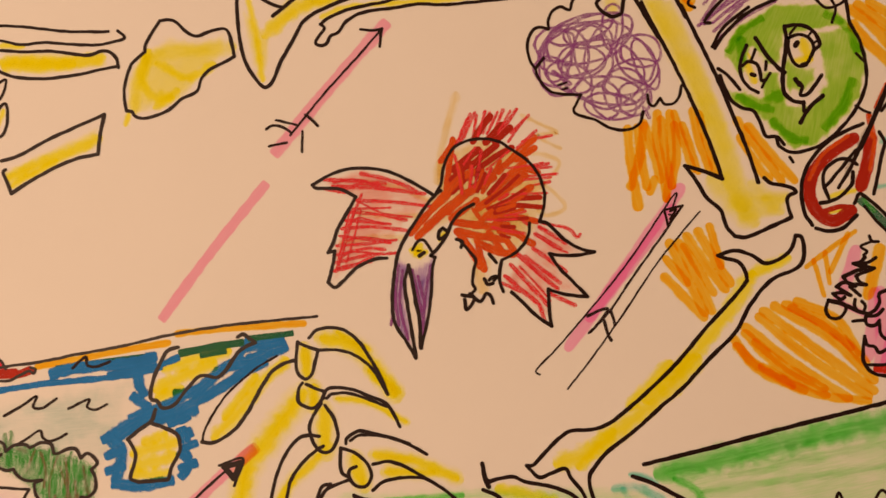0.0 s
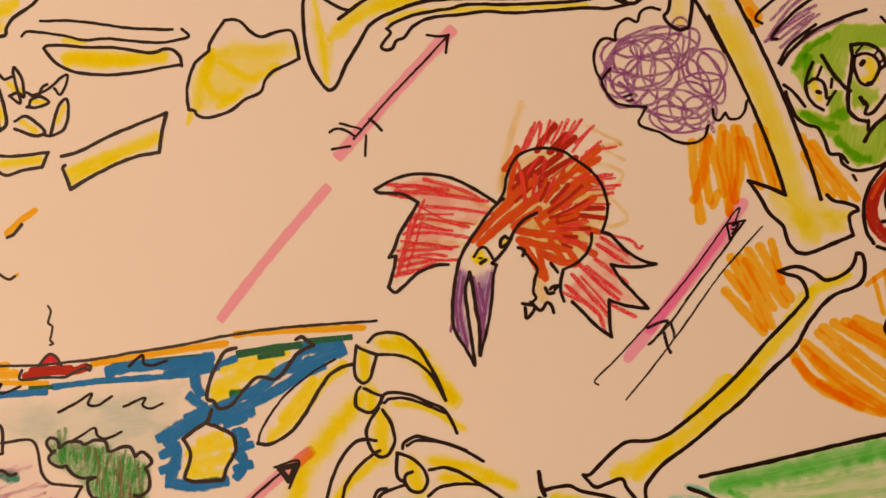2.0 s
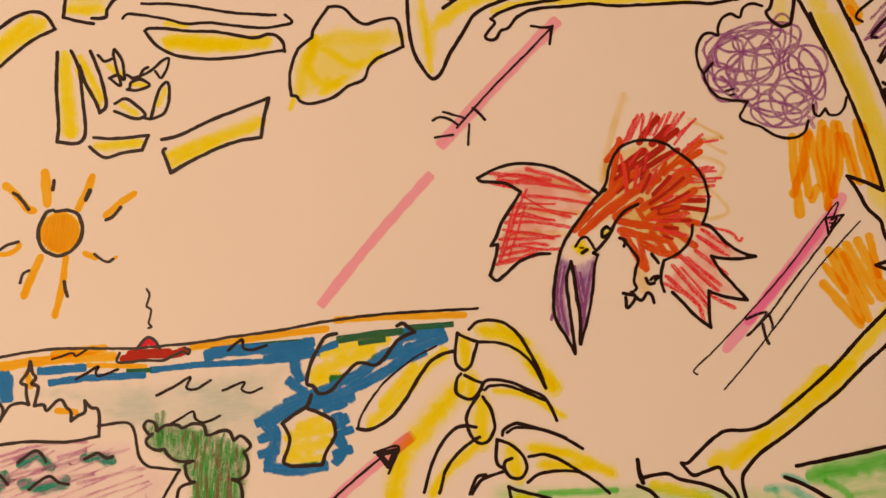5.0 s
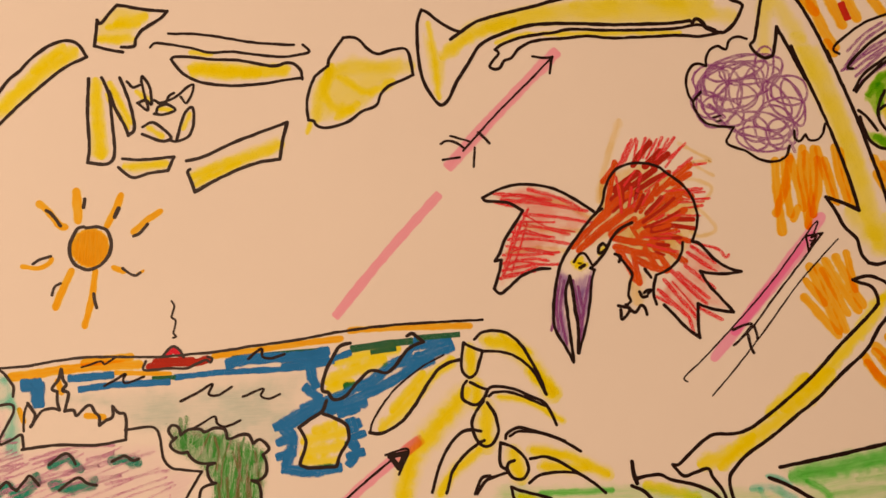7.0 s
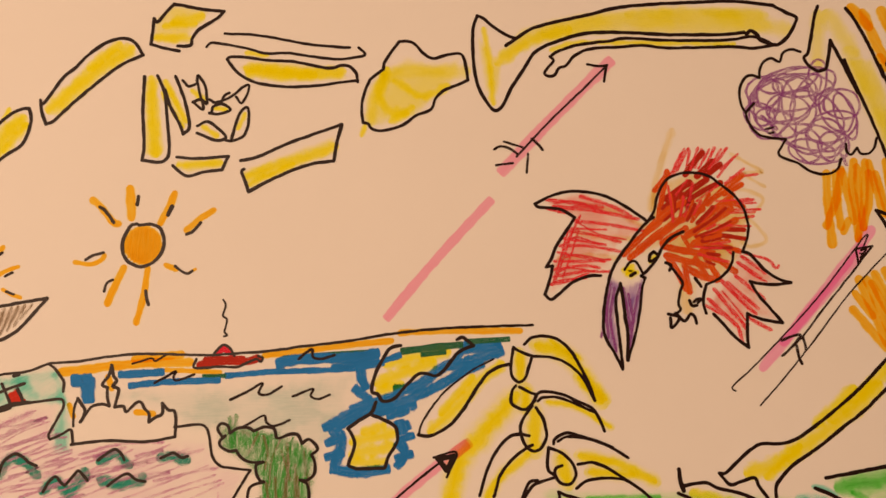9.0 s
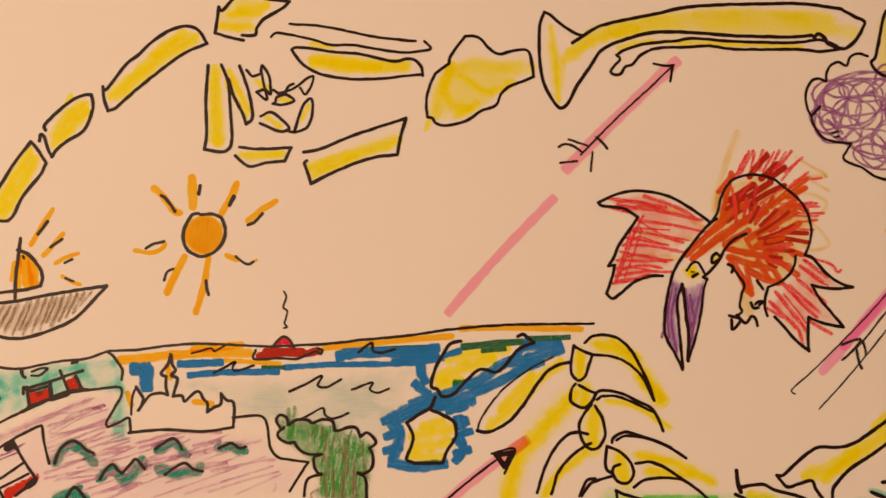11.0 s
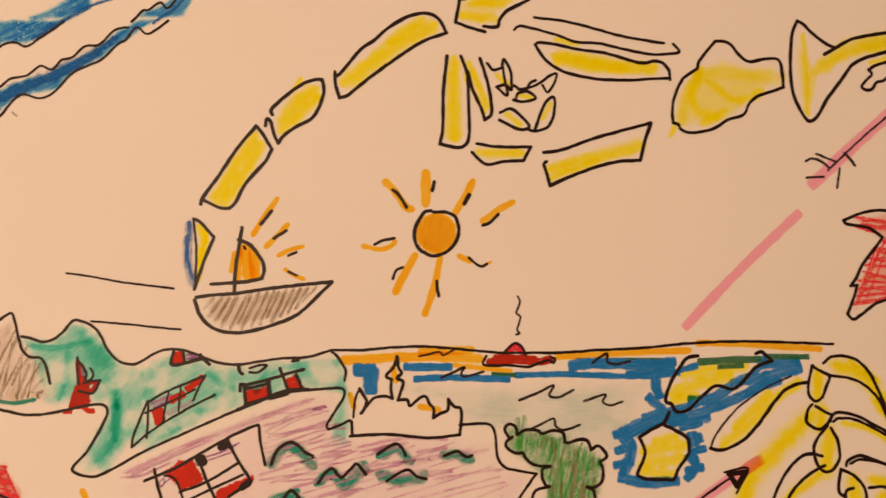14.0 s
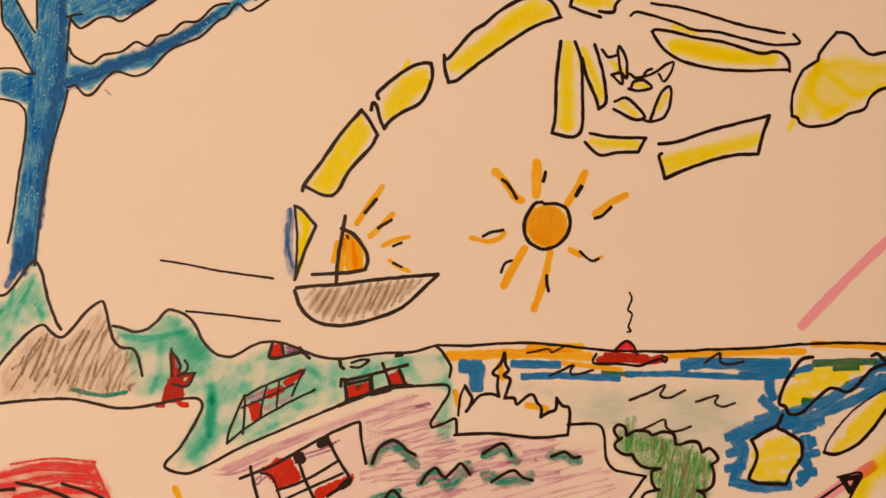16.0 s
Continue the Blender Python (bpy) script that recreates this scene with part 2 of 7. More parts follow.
BACK = SHEET_Y + 0.0004
slab("wall_north", (-1.9, BACK, 0.0), (1.7, BACK + 0.12, 2.45), PLASTER, "plain painted wall behind the drawing paper", "wall")
slab("wall_south", (-1.9, -2.52, 0.0), (1.7, -2.4, 2.45), PLASTER, "plain painted wall across the room", "wall")
slab("wall_west", (-2.02, -2.52, 0.0), (-1.9, BACK + 0.12, 2.45), PLASTER, "plain painted side wall", "wall")
slab("wall_east", (1.7, -2.52, 0.0), (1.82, BACK + 0.12, 2.45), PLASTER, "plain painted side wall", "wall")
slab("floor", (-2.02, -2.52, -0.1), (1.82, BACK + 0.12, 0.0), BOARDS, "plain brown floor of the room", "floor")
slab("ceiling", (-2.02, -2.52, 2.45), (1.82, BACK + 0.12, 2.55), PLASTER, "plain white ceiling", "ceiling")


# ---- the sheet: white drawing paper flat on the wall, with a slightly wavy edge ----
def paper_sheet():
    x0, x1, z0, z1, nx, nz = -0.62, 0.42, 1.22, 1.70, 52, 24
    bm = bmesh.new()
    for depth in (0.0, 0.0003):
        for j in range(nz + 1):
            for i in range(nx + 1):
                x, z = x0 + (x1 - x0) * i / nx, z0 + (z1 - z0) * j / nz
                if i in (0, nx):
                    x += 0.0006 * noise.noise((z * 30, i, 1))
                if j in (0, nz):
                    z += 0.0006 * noise.noise((x * 30, j, 2))
                bm.verts.new((x, SHEET_Y + depth, z))
    bm.verts.ensure_lookup_table()
    n, row = (nx + 1) * (nz + 1), nx + 1
    for j in range(nz):
        for i in range(nx):
            a = j * row + i
            bm.faces.new([bm.verts[k] for k in (a, a + 1, a + row + 1, a + row)])
            bm.faces.new([bm.verts[k + n] for k in (a, a + row, a + row + 1, a + 1)])
    rim = [*range(row), *(j * row + nx for j in range(1, nz + 1)), *(nz * row + i for i in range(nx - 1, -1, -1)), *(j * row for j in range(nz - 1, 0, -1))]
    for a, b in zip(rim, rim[1:] + rim[:1]):
        bm.faces.new([bm.verts[k] for k in (b, a, a + n, b + n)])
    me = bpy.data.meshes.new("drawing_sheet")
    bm.to_mesh(me)
    bm.free()
    me.materials.append(PAPER)
    return tagged(new("drawing_sheet", me), "large white paper sheet with a colourful marker drawing, on the wall", "drawing")


SHEET = paper_sheet()


# ---- drawing tools; paths are in millimetres on the sheet, from its origin ----
def glide(points, step):
    """A smooth path through the points, in steps of about that length."""
    pts = [Vector(p) for p in points]
    if len(pts) == 1:
        pts.append(pts[0] + Vector((0.01, 0)))
    ends = [2 * pts[0] - pts[1], *pts, 2 * pts[-1] - pts[-2]]
    out = []
    for k in range(1, len(ends) - 2):
        a, b, c, d = ends[k - 1:k + 3]
        n = max(2, int((c - b).length / step))
        for i in range(n):
            t = i / n
            out.append(0.5 * (2 * b + (c - a) * t + (2 * a - 5 * b + 4 * c - d) * t * t + (3 * b - a - 3 * c + d) * t ** 3))
    return out + [pts[-1]]


class Motif:
    """One drawn figure on the sheet: its black lines are a part of the sheet, its coloured strokes and patches are parts of the figure."""
    LOW = {"ink": 0.00014, "fine": 0.00013}
    BLUNT = ("pink", "blue", "salmon", "darkgreen", "green", "red")
    count = 0

    def __init__(self, name, label, seed):
        self.name, self.label, self.pieces, self.dice = name, label, [], random.Random(seed)
        Motif.count += 1
        self.lift = (Motif.count % 7) * 1.0e-6

    def piece(self, tool, noun, kind=""):
        """A new mesh in the making; all black marker lines of a figure go into one."""
        if tool == "ink":
            for made in self.pieces:
                if made[0] == "ink":
                    return made
        self.pieces.append((tool, noun, kind, [], [], [], []))
        return self.pieces[-1]

    def height(self, tool, low=0.00006):
        self.lift += 0.7e-6
        return self.LOW.get(tool, low) + self.lift

    def ribbon(self, made, width, path):
        tool, _, _, verts, faces, rims, flows = made
        k0, h = len(verts), self.height(tool)
        inked, blunt = tool in ("ink", "fine"), tool in self.BLUNT
        width *= 0.91 if inked else 1.0
        turn, half, run = self.dice.random() * 50, width / 2, self.dice.random() * 40
        gone, cap = 0.0, half * (0.35 if blunt else 1.0)
        rows, rise = [], 0.0 if inked else 2.0e-7
        for i, p in enumerate(path):
            if i:
                gone += (p - path[i - 1]).length
            way = path[min(i + 1, len(path) - 1)] - path[max(i - 1, 0)]
            rows.append((p, way.normalized() if way.length > 1e-9 else Vector((1, 0)), gone, 1.0))

        def end(row, sign):
            p, way, g, _ = row
            return [(p + way * sign * cap * s, way, g + sign * cap * s, 1 - 0.35 * s * s if blunt else math.sqrt(1 - s * s)) for s in (0.45, 0.8, 0.97)]
        full = [*reversed(end(rows[0], -1)), *rows, *end(rows[-1], 1)]
        for p, way, g, fat in full:
            w = half * fat * (1 + (0.22 if inked else 0.14) * noise.noise((g / (4.0 if inked else 6.0), turn, 3.3)))
            side = Vector((-way.y, way.x)) * w
            for q, u in ((p + side, 0.0), (p - side, 1.0)):
                # a stroke that comes back over itself lies on what it has drawn before
                verts.append((q.x / 1000, SHEET_Y - h - rise * g, SHEET_Z + q.y / 1000))
                rims.append((u, 0.0))
                flows.append((u + turn, (g + run) / width))
        for i in range(len(full) - 1):
            a = k0 + 2 * i
            faces.append((a, a + 1, a + 3, a + 2))

    def line(self, tool, width, *runs):
        """A stroke in one or more runs, which meet at sharp corners."""
        made = self.piece(tool, "line" if tool == "fine" else "stroke")
        for points in runs:
            path = glide(points, 0.5 if tool in ("ink", "fine") else 1.0)
            if tool in ("ink", "fine"):
                path = [p + Vector((noise.noise((p.x / 3, p.y / 3, 5)), noise.noise((p.x / 3, p.y / 3, 9)))) * 0.16 for p in path]
            self.ribbon(made, width, path)

    def hatch(self, tool, width, angle, gap, outline):
        """Fills an outline with strokes to and fro at an angle."""
        made = self.piece(tool, "hatching", "stuff")
        c, s = math.cos(radians(angle)), math.sin(radians(angle))
        flat = [(x * c + y * s, -x * s + y * c) for x, y in outline]
        v = min(p[1] for p in flat) + gap * 0.4
        while v < max(p[1] for p in flat):
            cuts = []
            for (x0, y0), (x1, y1) in zip(flat, flat[1:] + flat[:1]):
                if (y0 > v) != (y1 > v):
                    cuts.append(x0 + (v - y0) / (y1 - y0) * (x1 - x0))
            cuts.sort()
            for a, b in zip(cuts[::2], cuts[1::2]):
                if b - a < width * 0.5:
                    continue
                a, b = a + self.dice.uniform(-0.3, 0.9) * width * 0.6, b - self.dice.uniform(-0.3, 0.9) * width * 0.6
                if self.dice.random() < 0.5 and gap > 1.4 * width:
                    a, b = a + (b - a) * self.dice.uniform(0, 0.4), b - (b - a) * self.dice.uniform(0, 0.3)
                bow, tilt = self.dice.uniform(-0.35, 0.35) * gap, self.dice.uniform(-0.35, 0.35) * gap
                pts = [(a, v - tilt), ((a + b) / 2, v + bow), (b, v + tilt)]
                self.ribbon(made, width * self.dice.uniform(0.8, 1.15), glide([(x * c - y * s, x * s + y * c) for x, y in pts], 1.2))
            v += gap * self.dice.uniform(0.75, 1.25)

    def smudge(self, tool, angle, fade, outline):
        """A rubbed patch of pigment inside an outline, with its grain at an angle; it thins out over the fade at its rim."""
        made = self.piece(tool, "patch")
        _, _, _, verts, faces, rims, flows = made
        c, s, h, step = math.cos(radians(angle)), math.sin(radians(angle)), self.height(tool, 0.00006 if tool in (*self.BLUNT, "rust", "crimson") else 0.00002), 1.1
        poly = np.array(outline)
        low, high = poly.min(0) - fade, poly.max(0) + fade
        nx, ny = (int(n) + 2 for n in (high - low) / step)
        gx, gy = np.meshgrid(low[0] + step * np.arange(nx), low[1] + step * np.arange(ny))
        inner, far = np.zeros(gx.shape, bool), np.full(gx.shape, 1e9)
        for (ax, ay), (bx, by) in zip(outline, outline[1:] + outline[:1]):
            crossing = (ay > gy) != (by > gy)
            if by != ay:
                inner ^= crossing & (gx < ax + (gy - ay) / (by - ay) * (bx - ax))
            t = np.clip(((gx - ax) * (bx - ax) + (gy - ay) * (by - ay)) / max((bx - ax) ** 2 + (by - ay) ** 2, 1e-9), 0, 1)
            far = np.minimum(far, np.hypot(gx - ax - t * (bx - ax), gy - ay - t * (by - ay)))
        # how far in, from 0 at the outer rim to 1 where the patch is full
        depth = np.clip(np.where(inner, far, -far) / fade * 0.65 + 0.35, 0, 1)
        index, turn = {}, self.dice.random() * 50
        for j in range(ny - 1):
            for i in range(nx - 1):
                if depth[j:j + 2, i:i + 2].max() <= 0:
                    continue
                corners = []
                for a, b in ((j, i), (j, i + 1), (j + 1, i + 1), (j + 1, i)):
                    if (a, b) not in index:
                        index[a, b] = len(verts)
                        x, y = float(gx[a, b]), float(gy[a, b])
                        verts.append((x / 1000, SHEET_Y - h, SHEET_Z + y / 1000))
                        rims.append((1.0 - 0.5 * float(depth[a, b]), 0.0))
                        flows.append(((-x * s + y * c) / 3.2 + turn, (x * c + y * s) / 3.2))
                    corners.append(index[a, b])
                faces.append(corners)

    def scribble(self, tool, width, loops, outline):
        """Round loops of one wandering stroke inside an outline."""
        made = self.piece(tool, "scribble")
        xs, ys = [p[0] for p in outline], [p[1] for p in outline]

        def inside(x, y):
            return sum((b[1] > y) != (a[1] > y) and x < (a[0] - b[0]) * (y - b[1]) / (a[1] - b[1]) + b[0] for a, b in zip(outline, outline[1:] + outline[:1])) % 2
        for _ in range(loops):
            for _ in range(400):
                x, y = self.dice.uniform(min(xs), max(xs)), self.dice.uniform(min(ys), max(ys))
                r, q = self.dice.uniform(5.0, 12.0), self.dice.uniform(0.35, 0.9)
                turn = self.dice.uniform(0, math.pi)
                ring = []
                for k in range(13):
                    a = k / 12 * math.tau * 1.08
                    px, py = r * (1 + 0.05 * k / 12) * math.cos(a), r * q * math.sin(a)
                    ring.append((x + px * math.cos(turn) - py * math.sin(turn), y + px * math.sin(turn) + py * math.cos(turn)))
                if sum(inside(*p) for p in ring) >= 12:
                    self.ribbon(made, width, glide(ring, 1.0))
                    break

    def ring(self, tool, width, x, y, rx, ry, turn):
        """One loose round of a scribble: an ellipse that does not quite close."""
        c, s, start = math.cos(radians(turn)), math.sin(radians(turn)), self.dice.uniform(0, math.tau)
        pts = []
        for k in range(14):
            a, grow = start + k / 12 * math.tau, 1 + self.dice.uniform(-0.05, 0.05)
            px, py = rx * grow * math.cos(a), ry * grow * math.sin(a)
            pts.append((x + px * c - py * s, y + px * s + py * c))
        self.ribbon(self.piece(tool, "loop"), width, glide(pts, 1.0))

    def disc(self, tool, radius, x, y):
        """A disc of marker."""
        self.smudge(tool, 80, 0.6, [(x + radius * math.cos(a / 24 * math.tau), y + radius * math.sin(a / 24 * math.tau)) for a in range(24)])

    def lay(self):
        self.pieces.sort(key=lambda made: made[0] != "ink")
        top = None
        for tool, noun, kind, verts, faces, rims, flows in self.pieces:
            name = self.name if top is None else TOOLS[tool][1] + "_" + noun
            me = bpy.data.meshes.new(name)
            me.from_pydata(verts, [], faces)
            for title, values in (("rim", rims), ("flow", flows)):
                me.uv_layers.new(name=title).data.foreach_set("uv", [c for f in faces for k in f for c in values[k]])
            me.materials.append(INKS[tool])
            ob = new(name, me)
            ob.parent = top or SHEET
            if top is None:
                top = tagged(ob, self.label)
            if kind:
                tagged(ob, kind=kind)


# ---- the drawing, figure by figure ----
# slender yellow-tinted bone in black marker, pair of long strokes
m = Motif("drawn_long_bone", "slender yellow-tinted bone in black marker, pair of long strokes", 1)
m.smudge("straw", -3, 2.00, [(-170.3, 111.7), (-164.9, 113.8), (-127.3, 107.1), (-125.8, 102.6), (-149.1, 103.2), (-164.3, 107)])
m.line("ink", 1.39, [(-175.5, 126.6), (-163.2, 124.9), (-151.5, 121.8), (-139.8, 118.4), (-123.4, 115.4)])
m.line("ink", 1.39, [(-119.6, 115), (-117.3, 111.8), (-121.4, 111.1), (-128.6, 111), (-140.3, 113.4), (-149.7, 115.7), (-159.2, 116.6), (-168.5, 120), (-179, 122.9), (-182.2, 123.1), (-183.7, 121.8)])
m.line("ink", 1.54, [(-175.4, 115.7), (-173.6, 116.5), (-166.5, 115.4), (-157.1, 113.2), (-147.7, 111.9), (-133.7, 107.7), (-127.7, 108.2), (-124.2, 107.5), (-121.7, 104.3), (-121.3, 100.7)])
m.line("ink", 1.54, [(-175.4, 115.7), (-173.6, 112.3), (-169.7, 107.8), (-162.8, 104), (-151.1, 101.4), (-139.2, 100.7), (-129.7, 101), (-121.3, 101.2)])
m.line("lemon", 7.57, [(-164.8, 108.8), (-145.9, 106.1), (-129.2, 105.5)])
m.line("lemon", 6.67, [(-165.8, 110.9), (-152.8, 108.8), (-141.1, 105.5)])
m.line("lemon", 3.56, [(-166.3, 117.5), (-159.3, 115.7)])
m.lay()

# knobbly yellow bone outlined in black marker
m = Motif("drawn_lump_bone", "knobbly yellow bone outlined in black marker", 2)
m.smudge("straw", 24, 3.12, [(-119.1, 82.7), (-117.7, 95), (-110.9, 103.9), (-98.7, 107.9), (-89.6, 103.5), (-78.7, 105.7), (-79.5, 98.1), (-90.7, 92.6), (-96.1, 86), (-108.3, 82)])
m.line("ink", 1.54, [(-102.5, 116), (-99, 115.8), (-96.1, 114.3), (-92.9, 110.2), (-89, 107.4), (-83.6, 108.2), (-78.4, 108.5), (-76.2, 106.8), (-75.5, 102.4), (-75.2, 96.8)], [(-75.2, 96.8), (-79.1, 95.4), (-85.3, 93.5), (-89.1, 90.8), (-92, 85.9), (-98.2, 84), (-103.2, 81), (-108.1, 79.5), (-114.1, 79), (-117.5, 80.6), (-118.3, 82.3), (-120.6, 83.1)], [(-120.6, 83.1), (-120.7, 88.6), (-119.4, 94.5), (-116.6, 100.1), (-115.3, 101.6), (-110.2, 104.9)], [(-110.2, 104.9), (-108.6, 108.8), (-102.5, 116)])
m.line("straw", 8.68, [(-108.1, 102), (-96.1, 102.9), (-77.8, 100.7)])
m.line("lemon", 6.67, [(-109.2, 102.8), (-112.4, 94.8), (-109.7, 87.3), (-103.9, 85.4)])
m.line("straw", 7.57, [(-117.1, 84.6), (-114.2, 93.8), (-110.6, 100.6)])
m.line("lemon", 5.34, [(-104.6, 98.7), (-94.9, 91.7), (-85.1, 94.6)])
m.line("lemon", 5.56, [(-107.7, 83.5), (-100.7, 86.7)])
m.line("lemon", 3.56, [(-121.3, 78.6), (-120.1, 80.9)])
m.lay()

# curved yellow upper-arm bone with flared end, black outline
m = Motif("drawn_arm_bone", "curved yellow upper-arm bone with flared end, black outline", 3)
m.smudge("straw", -11, 2.00, [(-62.9, 104.8), (-50.4, 116.2), (-31.1, 119.4), (2, 119.6), (48.6, 115.5), (53.5, 106.3), (44.9, 104.4), (-22.5, 111.2), (-46.3, 109.9), (-56.4, 104.1)])
m.smudge("straw", 74, 2.00, [(-69.1, 113.9), (-61, 100.9), (-63.8, 89.3), (-68, 92.1)])
m.line("ink", 1.71, [(-68.8, 123.7), (-71.2, 117.5), (-72.1, 105.5), (-71.8, 97.1), (-70.2, 90.9), (-66.9, 84.5), (-64.7, 82.8), (-61.4, 85.1), (-57.5, 91.8), (-51.4, 99.4), (-47.3, 104.9), (-42.2, 107.9), (-36.1, 109.6), (-27.6, 111.4), (-19.3, 111.6), (-7.7, 110.4), (8.5, 107.9), (22.4, 106.5), (31.7, 105.6), (41, 105.6)])
m.line("ink", 1.54, [(-68.8, 123.7), (-66.6, 122.5), (-62.3, 118.1), (-56.9, 114), (-53.5, 112.4)])
m.line("ink", 1.71, [(-58.1, 109.8), (-53.5, 112.4), (-47.2, 115.7), (-39.9, 117.3), (-30.3, 118.5), (-20.7, 119.7), (-12.3, 121.1), (0.8, 121.4), (19.5, 120.5), (38.1, 119.2), (54.1, 115.8)])
m.line("ink", 1.71, [(54.1, 115.8), (59.4, 112.2), (63.1, 109.8), (62.3, 107.1), (59.3, 102.6), (55.4, 99.5), (53, 99.1), (48.6, 101.1)])
m.line("ink", 1.54, [(-39.1, 103.9), (-36.6, 105.3), (-29.3, 107), (-22.2, 107.4), (-15.1, 107.5), (-8, 108), (8.2, 105.6), (24.4, 103.8), (36, 103.1), (44.3, 103.5), (50.9, 100.6)])
m.line("ink", 1.54, [(-40.1, 103.3), (-38.9, 101.5), (-41.6, 98.7), (-43.1, 96.5), (-41.3, 95.1), (-38.9, 95.5), (-37, 98.1), (-33.8, 99), (-29.8, 102.8), (-22.5, 105), (-10.7, 104.5), (-1.4, 104.3), (7.8, 102.3), (19.4, 101.3), (35.6, 100.1), (43.6, 98.6), (50.7, 98.9), (53.1, 99.4)])
m.line("ink", 2.09, [(42.1, 104.8), (43.9, 106), (46.2, 104.3), (47.5, 101.7), (51.4, 99.6)])
m.line("lemon", 4.00, [(-66.5, 116.9), (-65.6, 103.6), (-65.7, 86.8)])
m.line("lemon", 7.57, [(-60.4, 104.1), (-47.8, 110.5), (-33.2, 113.5)])
m.line("straw", 10.68, [(-37.9, 114.1), (-21.1, 115.9), (-9.3, 115.9), (13.9, 113.5), (37.1, 111.6), (56.3, 105.9)])
m.line("straw", 6.67, [(-4.3, 118.2), (19, 116.7), (48.9, 112.1)])
m.line("lemon", 3.12, [(-38.8, 106.3), (-29.2, 108.2), (-10.5, 106.4), (35.8, 101.2)])
m.lay()

# pink highlighter arrow with fine black shaft and barbs
m = Motif("drawn_arrow", "pink highlighter arrow with fine black shaft and barbs", 4)
m.line("pink", 5.79, [(-65.1, 56.8), (-42.3, 76.8), (-15.1, 99.3)])
m.line("fine", 1.11, [(-58.1, 62.8), (-42.3, 76.8), (-26.7, 89.3), (-17.5, 97)])
m.line("ink", 1.33, [(-25.1, 98.6), (-19.9, 97.3), (-17, 97.4)], [(-17, 97.4), (-17.7, 95.3), (-18.8, 90.7)])
m.line("fine", 1.33, [(-62.7, 69.5), (-58.6, 67.8), (-55.3, 66.5)])
m.line("fine", 1.33, [(-67, 66.7), (-64.6, 67.6), (-61.1, 66.7), (-57.9, 64)])
m.line("fine", 1.33, [(-66.8, 60), (-63.1, 60.1), (-60, 60.2)])
m.line("fine", 1.33, [(-51.2, 69.6), (-49.3, 67.7), (-47, 64.6)])
m.line("fine", 1.33, [(-53.3, 63.4), (-54, 59.2), (-54.6, 55.8)])
m.lay()

# plain pink highlighter stroke on the paper
m = Motif("drawn_line", "plain pink highlighter stroke on the paper", 5)
m.line("pink", 4.45, [(-70.3, 45.8), (-88.9, 29.2), (-103.3, 15.6), (-118, 0.9)])
m.lay()

# red scribbled bird with purple beak in marker and crayon
m = Motif("drawn_bird", "red scribbled bird with purple beak in marker and crayon", 6)
m.line("peach", 4.6, [(-5.1, 36.7), (-0.5, 50.7), (6.6, 66.5)])
m.line("peach", 3.11, [(-4.2, 33.9), (-3.3, 42.5)])
m.line("peach", 2.49, [(30.4, 55.2), (37.1, 50.4), (41.9, 46.7), (34.4, 46.9), (41.9, 40.9)])
m.line("peach", 2.49, [(29.2, 41.3), (36.3, 39), (41, 35), (33.4, 27.7)])
m.line("peach", 2.49, [(33.6, 28.7), (38, 23.7), (40.3, 18.4), (33.7, 16.5), (30.8, 18.4)])
m.line("peach", 9.34, [(5.8, 2.1), (5.2, -4.2)])
m.smudge("blush", -4, 2.23, [(-47.6, 42.9), (-33, 44.8), (-16.6, 37.7), (-8.4, 27.7), (-23.4, 21.9), (-24.8, 13.5), (-38.2, 10.9), (-48.8, 6.5), (-47.8, 17.2), (-36.8, 34.5)])
m.smudge("blush", 131, 2.23, [(29, 13.8), (39.2, 5.3), (43.8, 1.2), (32.3, 1.7), (40.4, -12.9), (29.1, -11.2), (27.6, -20.5), (14.1, -5.6), (23.1, 3.6)])
m.line("peach", 4.2, [(-36, 29), (-24, 25.5), (-12, 24)])
m.line("peach", 3.6, [(-34, 40.5), (-20, 36), (-9, 29)])
m.line("peach", 3.6, [(-44, 19), (-32, 19), (-22, 17)])
m.line("redcrayon", 2.14, [(-47.5, 43.7), (-37.9, 41.7), (-25.2, 38.5)])
m.line("redcrayon", 2.14, [(-44.6, 40.6), (-27.6, 37), (-11, 32.2)])
m.line("redcrayon", 2.14, [(-33.2, 43.6), (-20.9, 38.4), (-12.6, 32.7)])
m.line("redcrayon", 1.87, [(-42.8, 38.2), (-33.7, 39.9), (-23.4, 36)])
m.line("redcrayon", 1.87, [(-36.4, 33.8), (-22.1, 30.8), (-8.6, 26.8)])
m.line("redcrayon", 1.60, [(-34.4, 35.7), (-43.3, 20.8), (-48.4, 8.6)])
m.line("redcrayon", 1.87, [(-40.7, 30.2), (-29.2, 27.2), (-19.3, 23.4)])
m.line("redcrayon", 1.60, [(-41.9, 27.1), (-25.5, 22.9)])
m.line("redcrayon", 1.87, [(-43.6, 24.1), (-32, 22.9), (-19.9, 19.6)])
m.line("redcrayon", 1.60, [(-44.9, 21.5), (-26.6, 15.9)])
m.line("redcrayon", 1.87, [(-46.5, 18), (-35.1, 16.9), (-24.3, 16.6)])
m.line("redcrayon", 1.87, [(-47.9, 14.6), (-35.4, 15.2), (-29.1, 13.7)])
m.line("redcrayon", 1.87, [(-48.8, 11.7), (-35.8, 12.6), (-25, 11.8)])
m.line("redcrayon", 1.60, [(-49.5, 8.7), (-42.9, 9.2), (-33.8, 11.7)])
m.line("redcrayon", 1.33, [(-38.4, 30.9), (-24.5, 29)])
